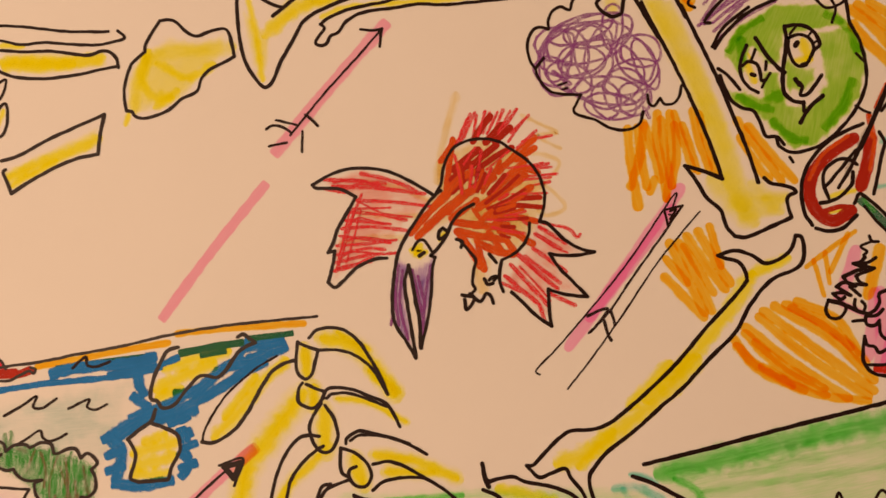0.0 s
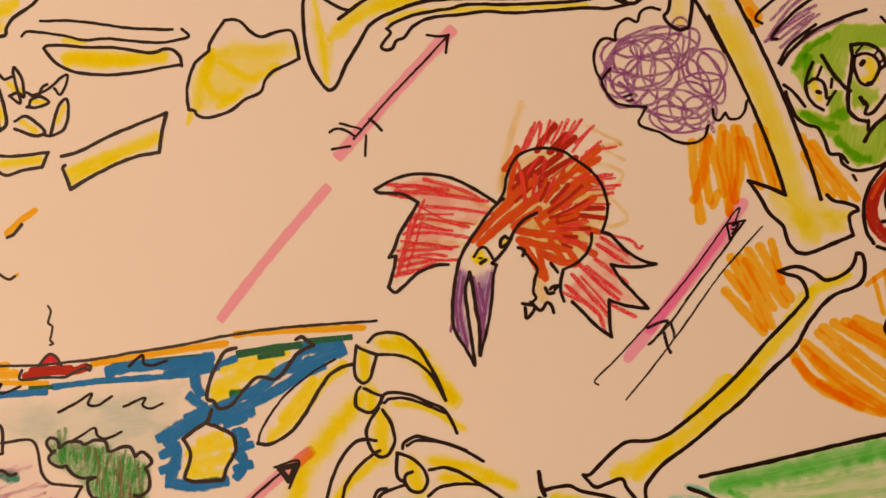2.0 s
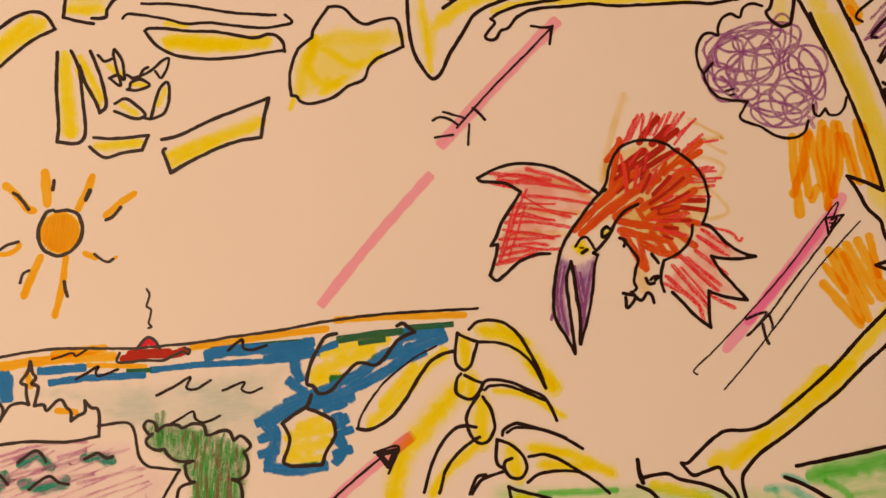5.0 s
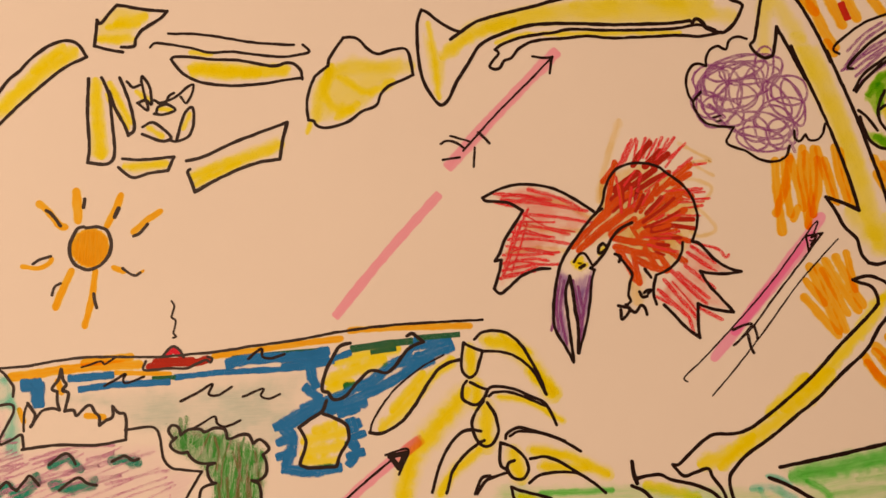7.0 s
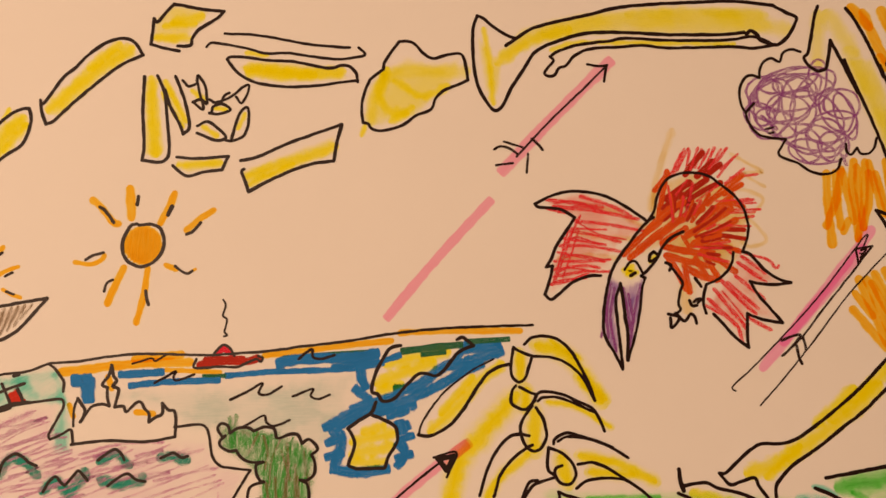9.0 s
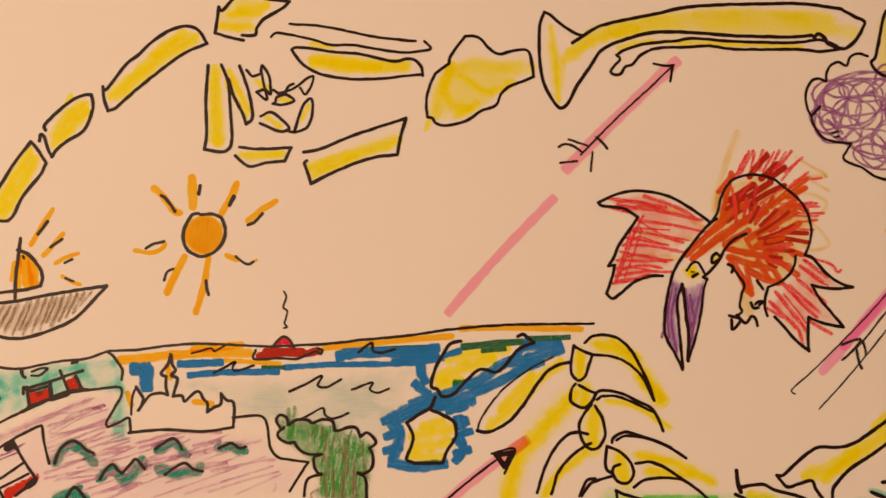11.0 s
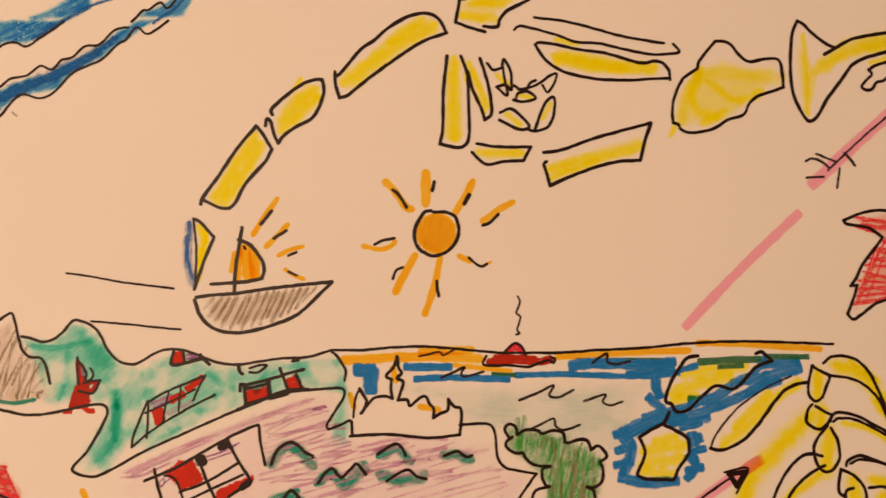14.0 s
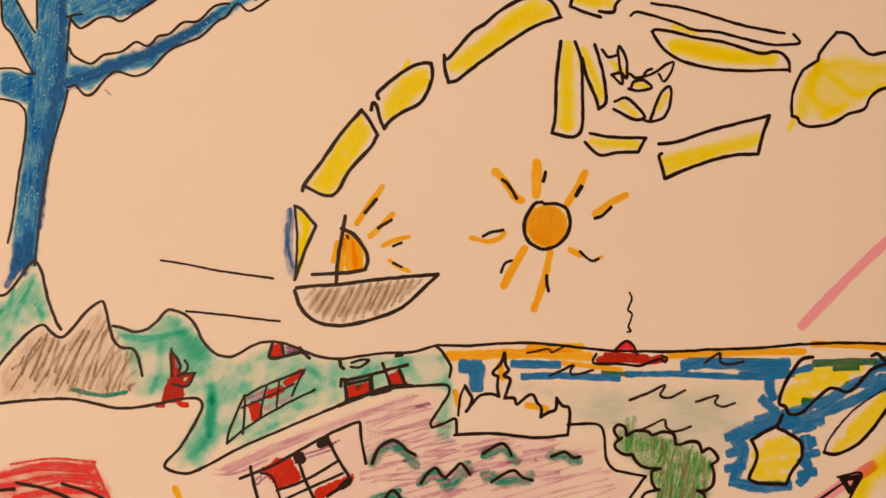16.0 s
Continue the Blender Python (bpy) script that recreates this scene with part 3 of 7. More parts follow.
m.line("redcrayon", 1.33, [(-39.3, 32.1), (-45, 16.7)])
m.line("redcrayon", 2.14, [(29.9, 12.8), (38.2, 5.5)])
m.line("redcrayon", 1.87, [(31.2, 14.1), (40.1, 10.5), (42.7, 6.9), (44, 7.5)])
m.line("redcrayon", 2.14, [(28, 10.3), (36.2, 3.7)])
m.line("redcrayon", 2.14, [(26.3, 5.3), (36.5, -4.9)])
m.line("redcrayon", 2.40, [(20, 4.1), (32.4, -10.6)])
m.line("redcrayon", 2.40, [(17.2, 0.3), (28.3, -16.3)])
m.line("redcrayon", 2.40, [(14.5, -3.5), (24.3, -14.7)])
m.line("redcrayon", 1.87, [(13, -5.9), (21.7, -11.5)])
m.line("redcrayon", 2.40, [(29.6, -12.3), (37.7, -17.8)])
m.line("redcrayon", 2.14, [(25.2, -15.9), (26.1, -21.9)])
m.line("redcrayon", 2.14, [(22.9, 2.6), (33.7, -8.7)])
m.smudge("peach", 53, 2.23, [(-4.2, 33.9), (2.2, 47), (13.3, 48.8), (23.3, 44.1), (32.2, 33.3), (32.8, 21.3), (24.8, 7.6), (13.6, 4.1), (6.8, 8.4), (-2, 20.6), (-15.6, 16.3), (-16.2, 19.6)])
m.line("redcrayon", 1.60, [(5.9, 49.6), (11, 59)])
m.line("redcrayon", 1.60, [(11, 50.9), (13.3, 58.2)])
m.line("redcrayon", 1.60, [(14.8, 51.4), (18.3, 58.4)])
m.line("redcrayon", 1.87, [(18.2, 49.7), (23.4, 58.4)])
m.line("redcrayon", 1.87, [(22.3, 51.2), (28.3, 57.8)])
m.line("redcrayon", 1.60, [(25.2, 49.6), (32.5, 54.9)])
m.line("redcrayon", 1.60, [(27.2, 35.2), (36.8, 35.7)])
m.line("redcrayon", 1.60, [(28.2, 32.4), (39.3, 31.4)])
m.line("redcrayon", 1.60, [(28.2, 28.5), (36.1, 28.9)])
m.line("redcrayon", 1.60, [(28.9, 45.7), (39.6, 46)])
m.line("peach", 9.34, [(0, 33.2), (11.9, 39.9), (22.6, 40.3)])
m.line("peach", 9.34, [(4.3, 19.6), (20.6, 27.6), (30.3, 28.2)])
m.line("peach", 8.10, [(7.4, 12.6), (23, 16.5)])
m.line("crimson", 2.91, [(10.5, 48.8), (14, 53), (18.2, 56.9)])
m.line("crimson", 2.91, [(15.2, 47.6), (21.9, 53)])
m.line("crimson", 2.91, [(18.7, 47.5), (24.9, 51.4)])
m.line("rust", 2.66, [(-2.3, 32.1), (0.3, 41.9), (3, 50.6)])
m.line("rust", 2.66, [(-2.7, 43.5), (3.3, 49.6)])
m.line("crimson", 3.12, [(1.6, 39.5), (6.9, 42.5), (11.6, 45.2)])
m.line("crimson", 2.91, [(0.4, 35.8), (7.7, 40.6)])
m.line("crimson", 2.91, [(8.1, 39.5), (13.4, 42.7), (18.8, 45.7)])
m.line("crimson", 2.66, [(10.5, 38), (18.6, 42), (24.3, 43.9)])
m.line("rust", 3.35, [(18.5, 36), (26, 41.4), (33, 46.1)])
m.line("rust", 2.91, [(25.7, 39.3), (32.6, 42.3)])
m.line("rust", 2.91, [(19.3, 32.6), (28.7, 38.2)])
m.line("crimson", 2.66, [(-0.3, 31.1), (6.9, 36), (11.5, 37.8)])
m.line("rust", 3.79, [(-11.4, 19.9), (-0.4, 26.8), (15.3, 34.4)])
m.line("rust", 3.35, [(-8.4, 26.4), (2.4, 35), (8.2, 37.3)])
m.line("rust", 3.56, [(-2.9, 24.2), (6.7, 30.6), (15.6, 33.7)])
m.line("rust", 3.35, [(-1.8, 21.6), (7.9, 26.3)])
m.line("rust", 3.12, [(-17.9, 18.4), (-10, 24.9), (-2.2, 30.1)])
m.line("rust", 3.35, [(-15.6, 16.7), (-4.8, 23.6)])
m.line("rust", 3.56, [(8.6, 23.6), (19.2, 28.5), (27.3, 32.4)])
m.line("rust", 3.12, [(16.8, 30.4), (27.2, 35.2), (32.2, 33.3)])
m.line("rust", 3.56, [(10.8, 19.8), (20.6, 24), (28.7, 27.8)])
m.line("crimson", 2.22, [(13.2, 22), (21.9, 22.3), (32.1, 19.9)])
m.line("crimson", 2.22, [(21.2, 25), (31.7, 23.7)])
m.line("rust", 3.12, [(-1.5, 19.8), (10.2, 16.4), (17, 14.5)])
m.line("rust", 3.35, [(-0.6, 16), (6.1, 13.4), (15.7, 10.4)])
m.line("rust", 3.12, [(6, 17.1), (17, 14.5), (26.2, 7.2)])
m.line("rust", 2.66, [(12.8, 19.2), (22.2, 17.7), (29.2, 15.1)])
m.line("rust", 3.56, [(-0.2, 15.5), (3.5, 7.8), (5.8, 2.1)])
m.line("rust", 3.12, [(5.9, 12.2), (6.4, 6.3), (7, 0.6)])
m.line("rust", 3.56, [(7, 10.1), (12.9, 6.3), (18.3, 4.4)])
m.line("rust", 2.91, [(11, 13.5), (14.6, 6.3)])
m.line("rust", 2.91, [(15.9, 11.9), (18.8, 6)])
m.line("rust", 2.16, [(11.4, 24.6), (14, 19.5), (14.6, 13.6)])
m.line("rust", 1.98, [(6.6, 23.1), (9.3, 17.8)])
m.line("redcrayon", 1.33, [(22, 36.5), (28.4, 36.3), (35, 36.2)])
m.line("redcrayon", 1.33, [(27, 31.3), (36.8, 30.5)])
m.line("redcrayon", 1.33, [(21.9, 26.6), (34.4, 24.9)])
m.line("redcrayon", 1.33, [(20.4, 19.9), (25.7, 14.3)])
m.line("redcrayon", 1.56, [(4.2, 48.8), (9.5, 57.3)])
m.line("redcrayon", 1.56, [(7.1, 50.5), (12.8, 59.3)])
m.line("redcrayon", 1.56, [(12.7, 50.6), (16.7, 59.1)])
m.line("redcrayon", 1.56, [(16.2, 50.9), (21.2, 57.9)])
m.line("redcrayon", 1.56, [(20.4, 50.2), (25.9, 57.5)])
m.line("redcrayon", 1.56, [(23.7, 46.6), (29.9, 53.1)])
m.line("redcrayon", 1.56, [(26.4, 43.5), (34.3, 48.7)])
m.line("redcrayon", 1.33, [(30.3, 34.7), (37.7, 34.3)])
m.line("redcrayon", 1.33, [(14, 37.4), (23.1, 42.8)])
m.line("redcrayon", 1.33, [(4.2, 39), (10.7, 46.2)])
m.smudge("mauve", 73, 1.78, [(-25.4, 9.2), (-21.2, 6), (-24, -3.9), (-24.4, -14.6), (-24.3, -24.9), (-28.5, -17.2), (-29.5, -8.4)])
m.smudge("mauve", 76, 1.78, [(-20.2, 4.1), (-10.9, 7.8), (-13.9, -5.5), (-17.4, -16.7), (-20.9, -24.1), (-19.7, -12.1)])
m.line("violet", 1.56, [(-24.7, 7), (-27.7, -5.5), (-27.9, -15.1)])
m.line("violet", 1.56, [(-23.5, 4.6), (-26.4, -7.8), (-25.4, -20.8)])
m.line("violet", 1.33, [(-27.4, -3.4), (-30.9, -14.6)])
m.line("violet", 1.56, [(-12.7, 5.1), (-16.8, -7.2), (-19.6, -19.6)])
m.line("violet", 1.56, [(-18, 1.6), (-17.1, -9.3)])
m.line("violet", 1.33, [(-19.7, 4.4), (-18.6, -13.3)])
m.line("yellow", 4.67, [(-15.9, 12), (-17.1, 10.1), (-14.9, 10.1)])
m.line("yellow", 3.12, [(-4.9, 16.3), (-7.3, 14.5)])
m.line("yellow", 5.56, [(-17.5, 11.2), (-16.9, 10.9)])
# short strokes that fan out from the neck over the body
for k in range(30):
    a = radians(-42 + 4.2 * k + m.dice.uniform(-4, 4))
    near, far = m.dice.uniform(9, 17), m.dice.uniform(21, 30) * (0.86 + 0.1 * math.sin(a))
    m.line(("crimson", "rust", "redcrayon")[k % 3], m.dice.uniform(1.2, 2.1),
           [(2 + r * math.cos(a + 0.006 * r), 21 + 0.92 * r * math.sin(a + 0.006 * r)) for r in (near, (near + far) / 2, far)])
m.line("ink", 1.54, [(-52.5, 42.4), (-46.2, 44.9), (-39.4, 46.1), (-32.9, 45.7), (-24.5, 43.4), (-16.5, 38.6), (-10.7, 33.9), (-7.3, 30.8)])
m.line("ink", 1.54, [(-52.5, 42.4), (-50.8, 40.8), (-43.7, 39.6), (-40.6, 38.2), (-36.7, 35.2)], [(-36.7, 35.2), (-40.7, 30.2), (-45.3, 24.4), (-47.9, 19.3), (-50.4, 16)], [(-50.4, 16), (-47.9, 16.1)], [(-47.9, 16.1), (-49, 11.9), (-52.1, 4.8)], [(-52.1, 4.8), (-50, 2.5), (-46.9, 4), (-40.8, 8.4), (-33.9, 10.6), (-28.5, 10.4)])
m.line("ink", 1.54, [(-4.5, 32.2), (-8, 30.2), (-14.5, 23.7), (-22.5, 14.2), (-25.8, 7.1), (-28.5, -3.2), (-29.6, -10.6), (-28.9, -16), (-26, -21.8), (-23.6, -28.4)])
m.line("ink", 1.71, [(-20.9, 6.4), (-20.4, -0.2), (-20.3, -7.7), (-20, -14.2), (-21.1, -24.9)])
m.line("ink", 1.54, [(-20.9, 6.4), (-23.4, 0.3), (-23.7, -6.1), (-23.6, -14.7), (-23.5, -28)])
m.line("ink", 1.33, [(-10.5, 7.9), (-12.4, 2.9), (-14.7, -7.5), (-17.6, -16.7), (-21.1, -24.9)])
m.line("ink", 1.33, [(-6.8, 31.1), (-4, 35), (-2, 41.2), (2.2, 47), (6.8, 49), (13.3, 49.2), (19.5, 47.3), (23.3, 44.1), (28.8, 38.8), (32.2, 33.3), (33.6, 26.6), (33, 21.3), (30.2, 14.9)])
m.line("ink", 1.54, [(30.2, 14.9), (33.2, 13.3), (38.4, 6.5), (44, 2), (48.3, 0.4)], [(48.3, 0.4), (41.6, 0.2), (35.4, 1.2), (31.8, 2.5)], [(31.8, 2.5), (34.6, -3.5), (38.9, -9.5), (43.1, -15.5)], [(43.1, -15.5), (37.1, -14.1), (32.1, -12.1), (29.2, -10.6)], [(29.2, -10.6), (28.3, -18.5), (28.2, -24.2)], [(28.2, -24.2), (23.5, -19.8), (19.1, -13.9), (15.6, -9.5)])
m.line("ink", 1.33, [(26.4, 14.9), (25.3, 10.8), (22.5, 6.9), (17.8, 4), (14, 2.9)])
m.line("ink", 1.54, [(14, 2.9), (12.5, -1.1), (12, -5.3), (12.7, -8.8)])
m.line("ink", 1.45, [(6.4, -3.1), (7.2, -5.2), (9.3, -5.3)], [(8.2, -3.8), (9.5, -2.8), (11.4, -2.8), (9.9, -4.1)])
m.line("ink", 1.54, [(6.9, 25.2), (1.6, 23.2), (-2.2, 19.5), (-6.3, 13.7), (-11.4, 9.1), (-12.5, 8.9), (-10.5, 7.7)])
m.line("ink", 1.54, [(-1.5, 13.2), (0.5, 12), (-0.3, 10)])
m.line("ink", 1.33, [(-0.1, 12.1), (2.4, 8), (4.4, 4.5), (2.9, 0.4), (1.8, -3.7), (2.5, -6.4), (0.3, -8.1)])
m.line("ink", 1.54, [(-2.7, -7.7), (1.7, -9.7), (-1.9, -13.4), (-2.1, -9.5)])
m.line("ink", 1.54, [(0.3, -7.7), (3.6, -11.2), (6.2, -8.6), (7.7, -9.5), (8.3, -12.6)])
m.line("ink", 1.54, [(9.8, 5.8), (11.8, 2.2)])
m.line("ink", 1.33, [(-18.5, 12), (-16.3, 14.7), (-14.1, 15), (-12.7, 13.2), (-11.6, 10.3)])
m.line("ink", 1.71, [(-16.3, 9.3), (-14.5, 10.1)])
m.line("ink", 1.54, [(-6.3, 18), (-7.8, 16.8), (-7.8, 14.2), (-4.4, 16.2), (-5.8, 18.2)])
m.line("redcrayon", 1.11, [(-44.3, 41.9), (-36.6, 42), (-28.4, 38.6)])
m.line("redcrayon", 1.11, [(-47.9, 39.8), (-40.6, 37.4)])
m.line("redcrayon", 1.11, [(-35.7, 33.1), (-27.8, 27.6), (-16.9, 24.2)])
m.line("redcrayon", 1.11, [(-38.9, 26.2), (-36.6, 27.1), (-27.3, 23.1)])
m.line("redcrayon", 1.11, [(-42.1, 19.2), (-37.6, 19.9), (-27.1, 17)])
m.line("redcrayon", 1.11, [(-45.5, 13.6), (-40.5, 14.6), (-31, 12.4)])
m.line("redcrayon", 1.11, [(-47.8, 9.6), (-42.5, 10.1), (-34.7, 9.9)])
m.line("redcrayon", 1.11, [(-37.8, 30.4), (-42.3, 20.4), (-46.8, 10.8)])
m.line("redcrayon", 1.11, [(-35.8, 29.6), (-39.8, 20), (-44.1, 11.2)])
m.line("redcrayon", 1.11, [(20.2, -0.7), (25.1, -7.8), (29.3, -14.8)])
m.line("redcrayon", 1.11, [(23.9, -1.3), (29.6, -8.5)])
m.line("redcrayon", 1.11, [(29.7, 8.6), (33.7, 4.6), (38.4, 1.8)])
m.lay()

# pink highlighter arrow with long fine black lines beside it
m = Motif("drawn_arrow", "pink highlighter arrow with long fine black lines beside it", 7)
m.line("rose", 4.90, [(43, -22.9), (61.9, -3.6), (82.9, 18.4)])
m.line("rose", 4.90, [(33.6, -32.4), (56.6, -10.2), (79, 11.2)])
m.line("fine", 0.89, [(21, -41.2), (19.9, -40.4), (21, -38.5), (32.4, -29.7), (56.9, -8.1), (73.5, 9.3), (79.8, 16.1), (81.6, 16.9), (79.1, 12)])
m.line("fine", 1.11, [(41.3, -28.9), (50.4, -21.9), (60.7, -10.8), (78.4, 7.5), (77.5, 9.7)])
m.line("ink", 1.11, [(78.1, 10.9), (80.3, 11.4), (77.6, 8)])
m.line("ink", 1.13, [(76, 11.7), (82.9, 12.2)], [(82.9, 12.2), (76.4, 5.7)], [(76.4, 5.7), (76, 11.7)])
m.line("fine", 0.89, [(30.4, -47.9), (41.6, -37.4), (54.2, -24.6), (69.5, -8), (79.3, 1), (88.6, 9)])
m.line("fine", 1.33, [(41.9, -22.7), (46.4, -21.3), (49.7, -21.2), (46.2, -25), (42, -28.6)])
m.line("fine", 1.56, [(47.6, -25.3), (48.1, -30), (48.9, -32.6)])
m.line("fine", 1.33, [(50.8, -22.4), (51.2, -27.3)])
m.lay()

# long yellow shin bone outlined in black marker
m = Motif("drawn_leg_bone", "long yellow shin bone outlined in black marker", 8)
m.line("ink", 1.71, [(92.3, -7.9), (96.5, -7.1), (99.6, -7.4), (104.3, -9.8), (107.8, -13.1), (111.8, -13.3), (115.1, -12.1), (118.6, -9.6), (121, -5.2)], [(121, -5.2), (122.9, -6.1), (123.1, -10.3), (121.8, -14.7), (118.2, -17.4), (111.8, -18.9), (106.2, -22.2), (99.9, -28.5), (93.4, -36.9), (84, -43.8), (72, -53.4), (62.8, -59.3), (51.2, -66.9), (40.9, -72.7), (34.8, -78.1), (32.9, -80.9), (32.6, -85), (33.4, -90.3)])
m.line("ink", 1.71, [(92.3, -7.9), (95.1, -9.6), (98.9, -11.2), (100.9, -15.1), (101.1, -18.7)], [(101.1, -18.7), (95.7, -23.7), (83.7, -33.3), (71.6, -44), (59.8, -52.6), (50.5, -58.5), (43.7, -62.3), (37.2, -63.9), (28.9, -63.3), (24.4, -65.2), (18.5, -69.5), (13.6, -73.4), (10.9, -73.4)], [(10.9, -73.4), (12.2, -75.5), (14.9, -78.4), (19.2, -77.5), (24.6, -76.6), (26.1, -80), (29.4, -85.6), (30.7, -90.3)])
m.line("yellow", 5.79, [(115.5, -13.3), (104.2, -16.1)])
m.line("yellow", 8.01, [(101.7, -18.4), (85.4, -35.7), (71.1, -47), (59.5, -54.7)])
m.line("yellow", 9.79, [(76.4, -45.8), (63.5, -55.3), (49.7, -63.6), (33.8, -71.7), (25.1, -73.6)])
m.line("yellow", 6.67, [(67.2, -45.4), (52.9, -56.8)])
m.line("yellow", 6.23, [(42.9, -66.8), (31.1, -75.5)])
m.lay()

# yellow foot bone stub outlined in black marker
m = Motif("drawn_foot_bone", "yellow foot bone stub outlined in black marker", 9)
m.line("ink", 1.91, [(-5.2, -70.5), (-5, -75.7), (-4.1, -79.2)], [(-4.1, -79.2), (-4.6, -76.4)])
m.line("ink", 1.71, [(-3.8, -77.2), (4.7, -76.7), (10, -79.5), (18.7, -82.3), (25.5, -86.2), (29, -90.6)])
m.line("ink", 1.71, [(-6.4, -80), (-1.8, -82.8), (2.1, -87.7)])
m.line("yellow", 6.23, [(0.7, -80.8), (11.6, -84.7), (18, -87.6)])
m.lay()

# broad yellow thigh bone outlined in black marker
m = Motif("drawn_leg_bone", "broad yellow thigh bone outlined in black marker", 10)
m.smudge("straw", 51, 2.00, [(82.1, 90.7), (91.9, 88.9), (98.4, 66), (105.1, 32.7), (108.1, 12.1), (121, 10), (115.8, 3.5), (102.7, 2.2), (98.6, 16.8), (93.9, 51.8)])
m.line("ink", 1.71, [(80.9, 90), (82.9, 82.9), (87, 70.2), (91, 56.6), (94.7, 42), (97.2, 29.8), (98.7, 19.6)], [(98.7, 19.6), (93.5, 23), (86.2, 26.6)], [(86.2, 26.6), (89.8, 19.4), (91.9, 13.7), (96.1, 8.4), (97.1, 2.3), (99.5, -1.9)], [(99.5, -1.9), (103.4, -2.9), (109.8, -1.5), (120.6, 1.6)], [(120.6, 1.6), (120.4, 8.6), (123.8, 10.5)], [(123.8, 10.5), (123.4, 11.7), (119.7, 13.8), (115.8, 15), (113.6, 17.5)])
m.line("ink", 1.71, [(95, 86.1), (98.3, 74.7), (102.8, 58.8), (106.3, 43.2), (109.2, 29.9), (111.3, 16.2)])
m.line("straw", 11.79, [(84.1, 90.3), (88.1, 76.5), (93.1, 62.7), (98.3, 44.6), (102.1, 24.7), (103.9, 11.7)])
m.line("straw", 12.68, [(97.6, 17), (104.8, 5.2)])
m.line("straw", 9.12, [(110.5, 13.8), (115.4, 6.7)])
m.line("straw", 5.56, [(113.9, 10.1), (119.5, 9.6)])
m.line("ink", 1.71, [(72.5, 113.5), (70.8, 109.8), (68.5, 101.5), (66.4, 94.6), (64.5, 92.5), (65.7, 89.5), (68.8, 86.7), (71.6, 86.6), (73.2, 87.8), (74.9, 93.6), (76, 98.7)], [(76, 98.7), (79.1, 90.7), (84.7, 75.8)])
m.line("ink", 1.71, [(83.9, 111.6), (86.7, 106.9), (91.1, 96.4), (95.9, 81.5)])
m.line("straw", 8.68, [(72.2, 108.2), (70, 91.8)])
m.line("straw", 10.23, [(77.5, 107.6), (83.9, 94.9)])
m.lay()

# purple scribbled crayon cloud with bumpy black outline
m = Motif("drawn_cloud", "purple scribbled crayon cloud with bumpy black outline", 11)
m.scribble("violet", 1.22, 2, [(36.7, 81.6), (46.4, 92.8), (62.9, 94.6), (79.6, 89.4), (88.5, 77.7), (87.8, 56.5), (80.6, 46.1), (63.2, 45.4), (49.2, 52.9), (36.6, 68.6)])
m.ring("violet", 1.35, 53.6, 76.7, 14.5, 10.0, 13)
m.ring("violet", 1.35, 48.5, 72.6, 8.9, 12.9, -22)
m.ring("violet", 1.35, 47, 75.2, 5.3, 9.8, -17)
m.ring("violet", 1.35, 58.9, 78.3, 16.0, 7.6, 5)
m.ring("violet", 1.35, 62.5, 66.2, 15.1, 12.9, -27)
m.ring("violet", 1.35, 55.2, 71.8, 8.9, 6.2, -7)
m.ring("violet", 1.35, 63.7, 59, 12.9, 5.3, -17)
m.ring("violet", 1.35, 69.3, 58.3, 8.0, 8.5, -7)
m.ring("violet", 1.35, 62.1, 55.7, 5.3, 7.1, 13)
m.ring("violet", 1.35, 72.2, 54.5, 6.2, 6.2, -7)
m.ring("violet", 1.35, 75, 69.2, 6.2, 9.3, 23)
m.ring("violet", 1.35, 77.6, 71.7, 7.6, 6.2, -17)
m.ring("violet", 1.35, 63.6, 82.4, 12.9, 6.2, 3)
m.ring("violet", 1.35, 46.7, 79.9, 7.6, 6.2, -7)
m.ring("violet", 1.35, 43.5, 69.8, 6.7, 5.3, -37)
m.ring("violet", 1.35, 72.2, 62.6, 10.7, 6.2, 13)
m.ring("violet", 1.35, 56.9, 83.8, 12.0, 4.9, 8)
m.ring("violet", 1.35, 78.5, 66.5, 4.0, 9.8, 13)
m.ring("violet", 1.35, 62.9, 53.3, 9.8, 4.9, -17)
m.ring("violet", 1.35, 49.9, 66.6, 8.9, 5.3, -32)
m.ring("violet", 1.35, 68.7, 82.9, 4.0, 8.5, -12)
m.line("violet", 1.78, [(75.1, 50.6), (76.4, 46.7)])
m.line("violet", 2.23, [(44.6, 69.6), (49.6, 64.3)])
m.line("ink", 1.33, [(63.2, 95.2), (59.7, 96.6), (56, 95.4), (54.2, 91.8), (51.1, 93.6), (48.2, 92.8), (46, 90), (45.2, 86)], [(45.2, 86), (42.1, 87.3), (38.9, 86.1), (36.5, 81.6), (36.4, 75.7), (38, 71.9)], [(38, 71.9), (41.7, 75.5)], [(38, 71.9), (38.5, 68.3), (41.3, 63.3), (45.6, 60.9), (53.1, 59.3)], [(53.1, 59.3), (50.8, 56.2), (49.4, 54.1), (50.7, 52), (56.8, 49), (60.9, 45.6), (65.3, 43.7), (69.9, 43.6), (72.9, 45.4), (74.6, 49.2)])
m.line("ink", 1.33, [(77.2, 55), (77.3, 51.9), (78.9, 50.5), (81.6, 53)], [(81.6, 53), (82.8, 50.6), (85.8, 50.2), (88.4, 52.2), (90.1, 56.3)])
m.line("fine", 1.11, [(45.4, 64.4), (48.5, 64.8)])
m.line("fine", 1.11, [(46.5, 62.4), (48.4, 62.7)])
m.lay()

